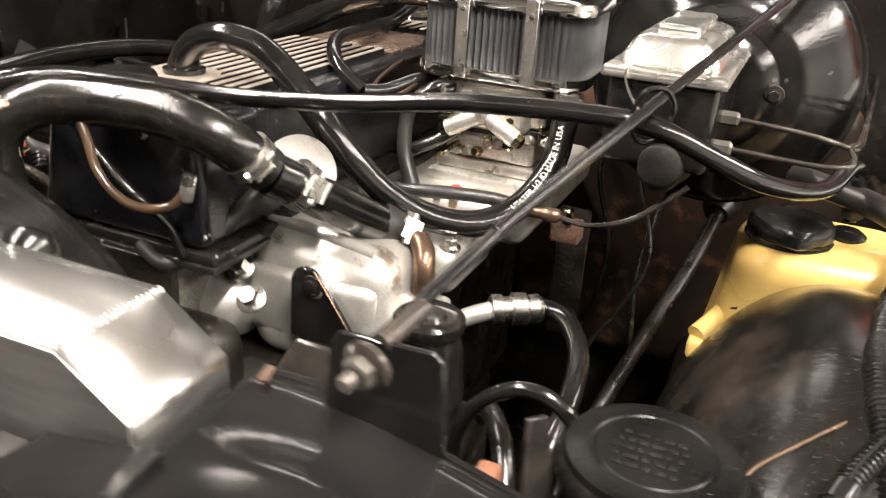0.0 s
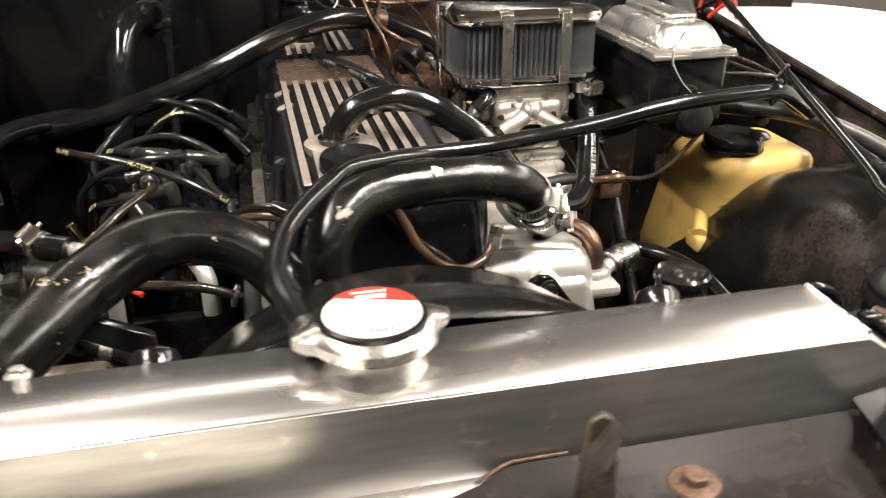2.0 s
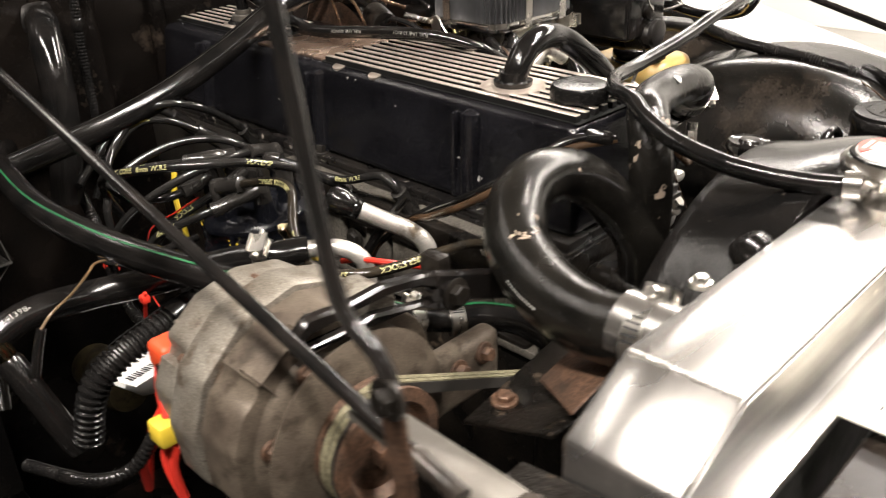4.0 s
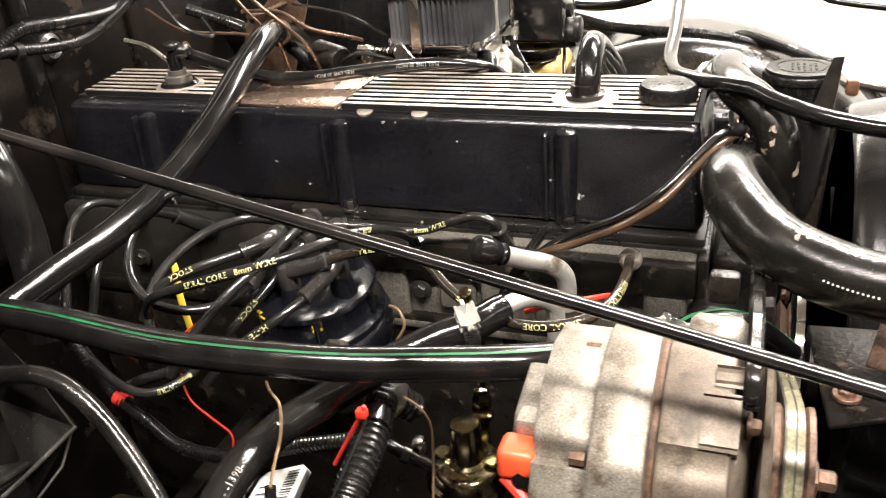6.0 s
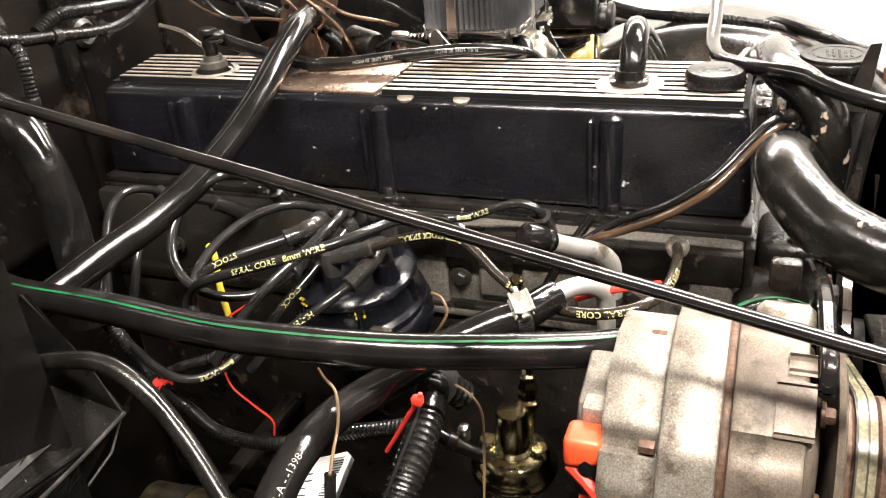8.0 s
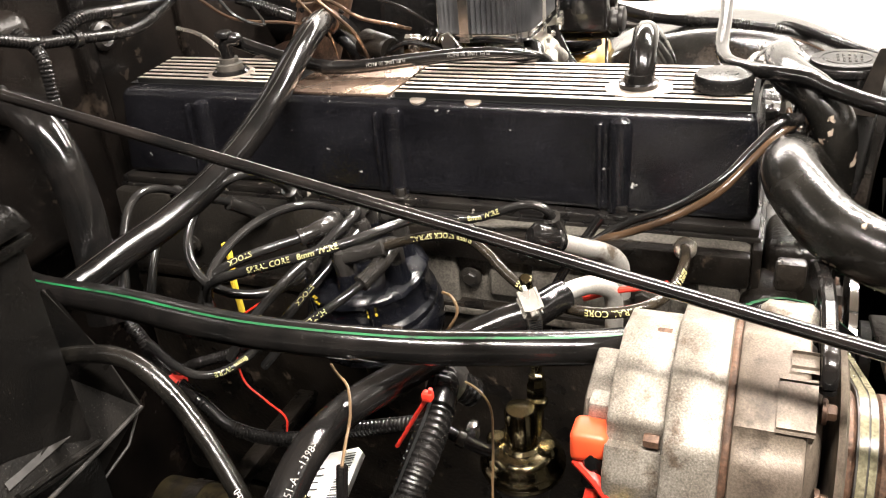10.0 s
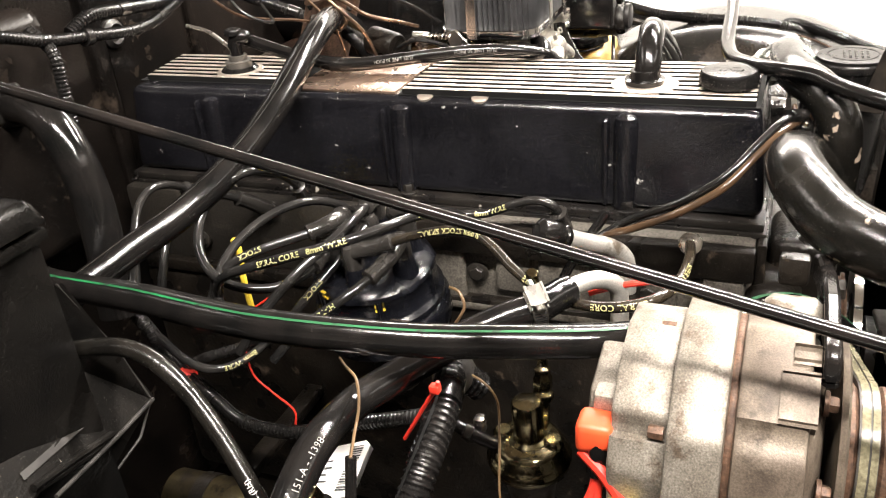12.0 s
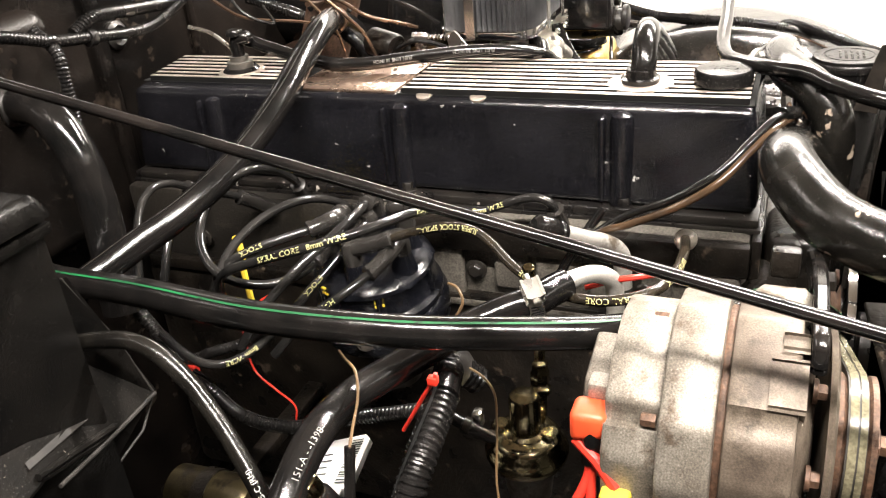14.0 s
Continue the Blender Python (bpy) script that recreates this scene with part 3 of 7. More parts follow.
def baffle(u, v):
    """Driver-side baffle: a curved back edge, a pressed hump, a fall to the front corner."""
    x = 0.2600 + 0.3765 * u
    back = -0.180 + 0.004 * math.sin(min(1, u * 5) * math.pi) - 0.26 * max(0, x - 0.30) ** 1.2
    y = back * (1 - v) + (-0.325) * v
    hump = math.exp(-(((x - 0.312) / 0.040) ** 2 + ((y + 0.236) / 0.016) ** 2) * 1.2)
    return x, y, 0.968 - 0.035 * u - 0.006 * math.sin(v * 3.1) + 0.007 * hump - 0.006 * max(0, 1 - v * 12)


bf = part("side_baffle", sheet(baffle, 60, 40, 0.003), BAFFLE, front, "glossy black sheet steel baffle beside the radiator")
part("rolled_edge", tube([baffle(k / 20, 0) for k in range(21)], 0.0022, 8, 3), BAFFLE, bf)
part("gap_sheet", plate([(0.2465, -0.165, 0.955), (0.275, -0.165, 0.955), (0.275, -0.250, 0.955), (0.2465, -0.250, 0.955)], (0, 0, -0.003), 0), GAP, front, "dark sheet below the gap beside the radiator")
part("corner_sheet", plate([(0.206, -0.2475, 0.956), (0.262, -0.2475, 0.967), (0.262, -0.33, 0.962), (0.19, -0.33, 0.952)], (0, 0, -0.003), 0), BAFFLE, front, "black corner sheet under the radiator end")
part("paint_chip", plate([(0.2625, -0.186, 0.9690), (0.2665, -0.185, 0.9690), (0.2690, -0.195, 0.9685), (0.2650, -0.196, 0.9685)], (0, 0, 0.0012), 0), RUST, bf, "rusty bare patch")
part("side_baffle", sheet(lambda u, v: (-0.345 - 0.36 * u, -0.165 - 0.155 * v, 0.945 - 0.02 * u + 0.008 * math.sin(v * 3.1)), 10, 6, 0.004), GRIME, front, "grimy grey-brown sheet steel baffle")
for p in ((0.094, -0.285, 0.951), (0.26, -0.29, 0.951), (-0.32, -0.29, 0.951)):
    part("bolt", join(lathe([(0.0125, 0), (0.012, 0.0016), (0.008, 0.0024)], p, (0, 0, 1), 20), hexbolt((p[0], p[1], p[2] + 0.0022), (0, 0, 1), 0.0062, 0.005, False)), RUST, front, "rusty flanged bolt")

latch = thing("hood_latch_hook", (0.04, -0.29, 0.95), "weathered grey steel hood latch hook on the radiator support", "latch")
part("upright", plate([(0.032, -0.286, 0.950), (0.052, -0.286, 0.950), (0.050, -0.286, 0.986), (0.047, -0.286, 1.000), (0.042, -0.286, 1.004), (0.036, -0.286, 1.000), (0.034, -0.286, 0.980)], (0, -0.004, 0), 0.001), HOOKSTEEL, latch)
part("hook", plate([(0.034, -0.290, 0.985), (0.046, -0.290, 1.002), (0.046, -0.304, 1.004), (0.036, -0.310, 0.990)], (0.0, 0.002, -0.003), 0.001), HOOKSTEEL, latch)
part("foot", block((0.024, -0.300, 0.950), (0.060, -0.284, 0.9525), 0.001), HOOKSTEEL, latch)

# paper label on the support shelf
lab = thing("paper_label", (-0.14, -0.30, 0.952), "cream paper label with printed bars stuck on the front panel", "label")
lq = lambda x, y: (-0.155 + x, -0.292 + y, 0.9555)
part("paper", plate([lq(-0.075, -0.036), lq(0.068, -0.036), lq(0.076, 0.018), lq(0.060, 0.034), lq(-0.075, 0.034)], (0, 0, 0.0008), 0), PAPER, lab)
bars = []
random.seed(4)
for row in (0, 3):
    x = -0.06
    while x < 0.03:
        w = random.uniform(0.004, 0.014)
        y = 0.018 - row * 0.010
        o = [lq(x, y), lq(x + w, y), lq(x + w * 0.6, y - 0.0012), lq(x, y - 0.0012)]
        bars.append(([Vector(p) + Vector((0, 0, 0.0012)) for p in o], [(0, 1, 2, 3)]))
        x += w + random.uniform(0.002, 0.004)
for k in range(12):
    x = 0.038 + k * 0.0026
    o = [lq(x, 0.016), lq(x + 0.0013, 0.016), lq(x + 0.0013, -0.012), lq(x, -0.012)]
    bars.append(([Vector(p) + Vector((0, 0, 0.0012)) for p in o], [(0, 1, 2, 3)]))
part("print", join(*bars), PRINTBLACK, lab, smooth=0)

# support rods from the front panel to the firewall
for a, b, bend in (((-0.4110, -0.177, 0.9875), (-0.3765, 0.705, 1.151), ()),
                   ((0.319, -0.176, 1.000), (0.499, 0.705, 1.167), ((0.3195, -0.150, 1.0035), (0.3248, -0.100, 1.010), (0.336, -0.050, 1.022)))):
    rod = thing("support_rod", a, "thin black steel support rod with bare worn streaks", "support rod", "front support rods")
    d = (Vector(b) - Vector(a)).normalized()
    line = [a, *(bend or (Vector(a).lerp(Vector(b), 0.3),)), Vector(bend[-1] if bend else a).lerp(Vector(b), 0.5), b]
    part("bar", tube(line, 0.0036, 12), GLOSSBLACK, rod)
    foot = part("end_fitting", lathe([(0.0046, -0.014), (0.0046, -0.004), (0.0042, 0.0), (0.0046, 0.002), (0.0042, 0.004), (0.0046, 0.006), (0.0042, 0.008), (0.0046, 0.010), (0.0040, 0.014)], a, d, 12), STEEL, rod, "worn threaded rod end")
    if bend:
        c = Vector((0.3165, -0.194, 0.993))
        part("washer", lathe([(0.0100, 0), (0.0104, 0.001), (0.0104, 0.003), (0.009, 0.004)], c - d * 0.002, -d, 26), STEEL, foot)
        part("nut", lathe([(0.0066, 0), (0.0068, 0.001), (0.0068, 0.005), (0.0055, 0.006)], c - d * 0.006, -d, 6), SLATESTEEL, foot)
        part("stud", lathe([(0.0036, 0), (0.0036, 0.007), (0.003, 0.008)], c - d * 0.010, -d, 12), STEEL, foot)
        part("mount_plate", plate([(0.292, -0.187, 0.955), (0.345, -0.187, 0.955), (0.343, -0.187, 0.996), (0.339, -0.187, 1.000), (0.299, -0.187, 0.998), (0.295, -0.187, 0.993)], (0, -0.003, 0), 0.0008), BAFFLE, foot, "black steel mount plate")
    else:
        part("washer", lathe([(0.007, 0), (0.0085, 0.003), (0.0085, 0.010), (0.006, 0.014)], Vector(a) - d * 0.030 - Vector((0, 0, 0.006)), d, 20), GRIME, foot)
        part("bolt", hexbolt(Vector(a) - d * 0.034 - Vector((0, 0, 0.006)), -d, 0.006, 0.007), GRIME, foot)

brk = thing("rod_bracket", (-0.42, -0.20, 0.97), "grey-brown steel bracket holding rod and hood prop", "bracket")
part("strap", plate([(-0.392, -0.122, 0.984), (-0.410, -0.122, 0.984), (-0.412, -0.218, 0.975), (-0.384, -0.228, 0.972), (-0.386, -0.190, 0.976)], (0, 0.001, 0.005), 0.002), SLATESTEEL, brk)
part("ear", plate([(-0.424, -0.170, 0.980), (-0.424, -0.182, 0.977), (-0.428, -0.182, 1.032), (-0.430, -0.178, 1.038), (-0.430, -0.172, 1.036)], (-0.003, 0, 0), 0.001), RUST, brk, "rust-brown upright ear")
part("foot", block((-0.412, -0.250, 0.945), (-0.380, -0.218, 0.974), 0.004), GRIME, brk)
part("bolt", hexbolt((-0.398, -0.212, 0.982), (0, 0, 1), 0.006, 0.006), STEEL, brk)

prop = thing("hood_prop", (-0.431, -0.176, 1.04), "thin black hood prop rod bent at its foot, standing up", "prop rod")
part("rod", tube([(-0.431, -0.178, 1.040), (-0.431, -0.171, 1.050), (-0.433, -0.158, 1.062), (-0.432, -0.149, 1.085), (-0.427, -0.128, 1.16), (-0.395, -0.02, 1.50), (-0.36, 0.11, 1.92)], 0.0034, 12), GLOSSBLACK, prop)
part("pivot", hexbolt((-0.433, -0.178, 1.036), (-1, 0, 0), 0.0055, 0.005), GRIME, prop)

# ---- engine ----
eng = thing("engine_block", (0, 0.33, 0.45), "dirty grey inline six-cylinder engine block and head", "engine")
part("crankcase", block((-0.11, 0.01, 0.50), (0.11, 0.66, 0.80), 0.012), GRIME, eng)
# Rear head, bolts and ledge are coloured dark in place of shade.
part("cylinder_head", block((-0.100, 0.372, 0.800), (0.105, 0.665, 0.893), 0.006), HEADSHADE, eng)
# Plate added to keep the head's grey front face dark.
part("front_dark_plate", block((-0.102, -0.004, 0.796), (0.051, 0.004, 0.8935), 0.002), GRIME, eng)
part("head_front", block((-0.101, 0.004, 0.799), (0.050, 0.172, 0.893), 0.006), HEADGREY, eng, "bare grey front end of the head, lighter as if lit")
part("head_middle", block((-0.1005, 0.172, 0.7995), (0.105, 0.372, 0.893), 0.004), HEADGREY, eng)
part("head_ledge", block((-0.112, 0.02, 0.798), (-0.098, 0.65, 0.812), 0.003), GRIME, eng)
part("oil_pan", block((-0.10, 0.03, 0.36), (0.10, 0.64, 0.50), 0.03, 3), GRIME, eng)
part("timing_cover", block((-0.12, -0.035, 0.55), (0.11, 0.012, 0.86), 0.02, 3), GRIME, eng)
for y0, y1, z0, z1, d in ((0.010, 0.045, 0.835, 0.868, 0.112), (0.066, 0.094, 0.812, 0.872, 0.108), (0.140, 0.190, 0.806, 0.862, 0.109), (0.196, 0.232, 0.820, 0.880, 0.106), (0.262, 0.330, 0.806, 0.862, 0.109)):
    part("head_boss", block((-d, y0, z0), (-0.099, y1, z1), 0.004, 3), HEADGREY, eng)
# Strip coloured black where the cover flange shades the head's top.
part("flange_shade", block((-0.114, 0.004, 0.862), (-0.099, 0.372, 0.8915), 0.003), GRIME, eng, "black strip in place of the cover flange's shade")
part("head_rail", block((-0.113, 0.010, 0.800), (-0.099, 0.372, 0.808), 0.002), HEADGREY, eng)
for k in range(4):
    part("head_bolt", hexbolt((-0.104, 0.09 + 0.16 * k, 0.838), (-1, 0, 0), 0.007, 0.006), HEADSHADE, eng)

cover = thing("valve_cover", (0, 0.33, 0.893), "gloss black cast valve cover with bare aluminium ribs on top", "valve cover")
part("gasket", block((-0.088, -0.002, 0.8915), (0.088, 0.662, 0.8965), 0.001), PAINT_CHIPPED, cover, "chipped silver gasket edge")
part("flange", block((-0.086, 0.0, 0.8965), (0.086, 0.660, 0.9045), 0.002), PAINT_CHIPPED, cover)


def taper(v):
    k = (v.z - 0.9045) / 0.0915
    return (v.x * (1 - 0.12 * k), 0.33 + (v.y - 0.33) * (1 - 0.025 * k), v.z)


part("body", block((-0.078, 0.002, 0.9045), (0.078, 0.658, 0.996), 0.009, 4, taper), PAINT, cover)
part("smooth_panel", block((-0.060, 0.338, 0.9955), (0.052, 0.452, 0.9985), 0.001), PANELSHEEN, cover, "worn flat panel, bronze tint brightened for its warm glare")
part("rib_floor", block((-0.062, 0.012, 0.9955), (0.048, 0.334, 0.9966), 0.0003, 1), GAP, cover, "matt black floor between the ribs")
part("rib_floor", block((-0.046, 0.456, 0.9955), (0.040, 0.652, 0.9966), 0.0003, 1), GAP, cover)
for sec, (y0, y1, xs) in enumerate(((0.016, 0.330, [-0.0575 + 0.0125 * i for i in range(9)]), (0.460, 0.642, [-0.042 + 0.0125 * i for i in range(7)]))):
    for i, x in enumerate(xs):
        sk = 0.0022 * i if sec else 0.0
        rb = part("rib", block((x - 0.0030, y0 + sk, 0.9955), (x + 0.0030, y1 + sk, 1.0016), 0.0003, 1), GAP, cover)
        part("bare_top", block((x - 0.0029, y0 + sk + 0.0003, 1.0016), (x + 0.0029, y1 + sk - 0.0003, 1.0024), 0.0003, 1), RIB, rb, "bare ground aluminium rib top")
part("rib_pad", lathe([(0.029, 0), (0.029, 0.007), (0.027, 0.0075)], (-0.024, 0.111, 0.9955), (0, 0, 1), 24), RIB, cover, "bare aluminium pad under the breather")
part("rib_pad", lathe([(0.025, 0), (0.025, 0.007), (0.024, 0.0075)], (-0.018, 0.539, 0.9955), (0, 0, 1), 24), RIB, cover)
for y in (0.252, 0.306):
    part("casting_boss", lathe([(0.0085, 0), (0.0085, 0.0022), (0.006, 0.0028)], (-0.060, y, 0.9945), (-0.3, 0, 1), 11), RIB, cover)
for y in (0.118, 0.329, 0.543):
    part("bolt_post", join(lathe([(0.0105, 0), (0.0105, 0.074), (0.009, 0.081), (0.004, 0.084)], (-0.0725, y, 0.906), (0.03, 0, 1), 18)), PAINT, cover)
    part("post_rail", block((-0.0785, y + 0.014, 0.906), (-0.066, y + 0.020, 0.986), 0.003), PAINT, cover)
    part("cover_bolt", hexbolt((-0.080, y - 0.004, 0.9045), (0, 0, 1), 0.0055, 0.009), PAINT_CHIPPED, cover)

capob = thing("oil_filler_cap", (-0.022, 0.041, 0.998), "round black oil filler cap with raised lettering", "filler cap")
part("neck", lathe([(0.018, 0), (0.018, 0.008)], (-0.022, 0.041, 0.997), (0, 0, 1), 24), BLACKPLASTIC, capob)
part("knob", lathe([(0.020, 0.006), (0.0245, 0.007), (0.0245, 0.016), (0.0225, 0.019), (0.008, 0.020)], (-0.022, 0.041, 0.997), (0, 0, 1), 48, lambda a, h: 1 + (0.012 * math.cos(24 * a) if 0.0065 < h < 0.0165 else 0)), BLACKPLASTIC, capob)
part("lettering", lettering("OIL", 0.017, lambda x, y: (-0.022 - y, 0.041 + x, 1.0175)), BOOT, capob, smooth=0)

# breather hose from the cover to the carburettor
BRE = [(-0.023, 0.111, 1.000), (-0.022, 0.109, 1.014), (-0.011, 0.110, 1.028), (0.007, 0.111, 1.0355), (0.024, 0.113, 1.0365), (0.044, 0.116, 1.032), (0.061, 0.114, 1.024), (0.077, 0.112, 1.013), (0.094, 0.109, 1.000), (0.112, 0.107, 0.983), (0.130, 0.111, 0.960), (0.150, 0.123, 0.935), (0.173, 0.140, 0.915), (0.199, 0.160, 0.903), (0.222, 0.182, 0.901), (0.243, 0.212, 0.912), (0.256, 0.243, 0.938), (0.258, 0.262, 0.972), (0.257, 0.268, 1.000)]
bre = thing("breather_hose", BRE[0], "thick glossy black rubber breather hose arching off the valve cover", "hose")
part("hose", tube(BRE, 0.0115, 18), RUBBER, bre)
part("elbow_foot", lathe([(0.017, 0), (0.0175, 0.004), (0.0135, 0.005), (0.0125, 0.012)], (-0.024, 0.111, 1.003), (0, 0, 1), 24), RUBBER, bre)
part("printing", on_tube("HEATER 1/2 ID MADE IN USA", BRE, 0.0115, 0.84, 0.0075, (0.1, -1, 0.4)), TEXTWHITE, bre, smooth=0)

# crankcase vent valve
pcv = thing("vent_valve", (-0.018, 0.539, 1.0), "zinc crankcase vent valve with a black rubber elbow", "vent valve")
part("grommet", lathe([(0.019, 0), (0.020, 0.003), (0.017, 0.006)], (-0.018, 0.539, 1.0005), (0, 0, 1), 24), RUBBER, pcv)
part("valve_body", lathe([(0.014, 0.005), (0.014, 0.012), (0.010, 0.013), (0.010, 0.018)], (-0.018, 0.539, 1.0005), (0, 0, 1), 24), SLATESTEEL, pcv)
PV = [(-0.018, 0.539, 1.016), (-0.018, 0.539, 1.034), (-0.014, 0.528, 1.037), (-0.006, 0.535, 1.033), (-0.006, 0.510, 1.025), (-0.006, 0.477, 1.016), (-0.006, 0.448, 1.010), (-0.011, 0.425, 1.0085)]
part("elbow_hose", tube(PV, 0.0070, 14), RUBBER, pcv)
part("cap", lathe([(0.0095, 0), (0.0095, 0.004), (0.008, 0.006)], (-0.018, 0.539, 1.040), (0, 0, 1), 16), BLACKPLASTIC, pcv)
hose_thing("vacuum_line", [(-0.014, 0.60, 1.048), (-0.010, 0.575, 1.040), (-0.012, 0.548, 1.022)], 0.0022, "thin pale grey vacuum line at the firewall", ZINC, 8)

FUEL = [(-0.013, 0.430, 1.0085), (-0.005, 0.392, 1.0085), (0.009, 0.335, 1.013), (0.020, 0.285, 1.016), (0.034, 0.250, 1.013), (0.055, 0.222, 1.003), (0.085, 0.215, 0.985)]
fh = thing("fuel_hose", FUEL[1], "black fuel hose with pale printed lettering lying on the valve cover", "hose")
part("hose", tube(FUEL, 0.0068, 14), RUBBER, fh)
part("printing", on_tube("FUEL LINE 30 INCH", FUEL, 0.0068, 0.26, 0.0048, (-1, -0.2, 0.35), True), TEXTDIM, fh, smooth=0)
part("printing", on_tube("FUEL LINE 30 INCH", FUEL, 0.0068, 0.58, 0.0048, (-1, -0.2, 0.35), True), TEXTDIM, fh, smooth=0)

# heater pipe that crosses the cover
HH = [(-0.42, 0.56, 0.885), (-0.352, 0.520, 0.906), (-0.288, 0.488, 0.928), (-0.243, 0.462, 0.945), (-0.184, 0.442, 0.969), (-0.117, 0.434, 0.999), (-0.049, 0.436, 1.030), (0.010, 0.446, 1.043), (0.068, 0.464, 1.036), (0.132, 0.474, 1.006), (0.17, 0.48, 0.96)]
htr = thing("heater_hose", HH[0], "thick glossy black heater hose crossing over the valve cover", "hose")
part("hose", tube(HH, 0.0128, 20), RUBBER, htr)
part("moulded_seam", stripe_on(HH, 0.0129, (0.3, -0.2, 1), 0.0012), RUBBER_MATT, htr)
part("end_band", lathe([(0.0130, -0.006), (0.0142, -0.005), (0.0142, 0.005), (0.0130, 0.006)], (0.068, 0.464, 1.036), (0.9, 0.2, -0.25), 20), COPPER, htr, "tarnished band clamp")

# ---- cooling hoses ----
H1 = [(0.117, 0.023, 0.970), (0.106, 0.006, 0.987), (0.088, -0.002, 0.999), (0.059, -0.004, 1.005), (0.023, -0.008, 1.006), (-0.006, -0.016, 1.006), (-0.030, -0.029, 1.004), (-0.046, -0.042, 0.993), (-0.053, -0.049, 0.972), (-0.050, -0.050, 0.93), (-0.045, -0.045, 0.87)]
hh = thing("bypass_hose", H1[0], "scuffed thick black coolant hose looping over the engine front", "hose")
part("hose", tube(H1, 0.0165, 22), HOSE_OLD, hh)
part("paint_daub", lathe([(0.004, 0), (0.0035, 0.0008), (0.002, 0.0012)], (0.030, -0.0185, 1.0185), (0.1, -0.6, 0.8), 9, lambda a, h: 1 + 0.25 * math.sin(3 * a)), TEXTWHITE, hh, "daub of dried pale paint")
H2 = [(-0.251, -0.180, 0.972), (-0.247, -0.135, 0.962), (-0.232, -0.088, 0.961), (-0.208, -0.047, 0.969), (-0.172, -0.022, 0.982), (-0.136, -0.016, 0.984), (-0.101, -0.022, 0.972), (-0.074, -0.036, 0.944), (-0.058, -0.048, 0.912), (-0.050, -0.048, 0.87)]
h2 = thing("radiator_hose", H2[0], "large glossy black upper radiator hose with scuffed bends", "hose")
part("hose", tube(H2, lambda k: 0.0192 + 0.0022 * math.sin(min(1, k * 1.6) * math.pi), 26), HOSE_OLD, h2)
part("printing", on_tube("............", H2, 0.0228, 0.22, 0.012, (-1, 0.0, 0.1)), TEXTWHITE, h2, smooth=0)
band_clamp((-0.2515, -0.172, 0.969), (0.02, -1, 0.15), 0.0205, (0.6, 0, 0.8))
band_clamp((0.110, 0.013, 0.980), (0.35, 0.55, -0.75), 0.0172, (0.5, -0.7, 0.3))
band_clamp((0.129, 0.045, 0.955), (0.35, 0.7, -0.62), 0.0172, (0.4, -0.7, 0.5))
CH = [(0.118, 0.026, 0.967), (0.127, 0.040, 0.957), (0.136, 0.060, 0.943), (0.150, 0.092, 0.922), (0.164, 0.117, 0.906), (0.177, 0.128, 0.899)]
chs = thing("coolant_hose", CH[0], "short black coolant hose between two clamps", "hose")
part("hose", tube(CH, 0.0158, 20), RUBBER, chs)
part("end_cuff", lathe([(0.0160, -0.010), (0.0172, -0.009), (0.0172, 0.009), (0.0160, 0.010)], CH[4], (0.6, 0.6, -0.5), 22), RUBBER_MATT, chs, "dull rubber cuff")
band_clamp((0.174, 0.126, 0.901), (0.75, 0.45, -0.4), 0.0165, (0.1, -0.8, 0.6))

OV = [(-0.074, -0.205, 1.006), (-0.080, -0.172, 1.003), (-0.087, -0.139, 1.004), (-0.086, -0.110, 1.006), (-0.077, -0.075, 1.010), (-0.060, -0.044, 1.015), (-0.044, -0.024, 1.019), (-0.028, 0.001, 1.018), (0.000, 0.023, 1.014), (0.032, 0.041, 1.010), (0.075, 0.050, 1.009), (0.114, 0.053, 1.012), (0.151, 0.054, 1.016), (0.189, 0.056, 1.021), (0.225, 0.058, 1.027), (0.261, 0.060, 1.031), (0.315, 0.067, 1.033), (0.360, 0.076, 1.030), (0.396, 0.096, 1.012), (0.428, 0.122, 0.994), (0.456, 0.165, 0.980), (0.474, 0.208, 0.975), (0.487, 0.258, 0.978), (0.497, 0.288, 0.965), (0.500, 0.302, 0.925)]
ovh = thing("overflow_hose", OV[0], "slim black overflow hose from the radiator neck to the yellow tank", "hose")
part("hose", tube(OV, 0.0066, 14), RUBBER, ovh)
part("end_clamp", lathe([(0.0075, -0.006), (0.0095, -0.005), (0.0095, 0.005), (0.0075, 0.006)], (-0.0745, -0.200, 1.006), (-0.2, 1, -0.1), 16), ZINC, ovh, "bright spring clamp")
part("end_clamp", lathe([(0.0075, -0.005), (0.0090, -0.004), (0.0090, 0.004), (0.0075, 0.005)], (0.4995, 0.300, 0.932), (0, 0.2, -1), 16), RUBBER_MATT, ovh)
solo("cable_binder", tube([(0.350, 0.070, 1.042), (0.356, 0.072, 1.052), (0.366, 0.080, 1.052), (0.371, 0.086, 1.040), (0.366, 0.086, 1.022), (0.356, 0.080, 1.018), (0.350, 0.073, 1.026), (0.350, 0.070, 1.042)], 0.0016, 6), BLACKPLASTIC, "black cable tie binding hose and rod", "cable tie")

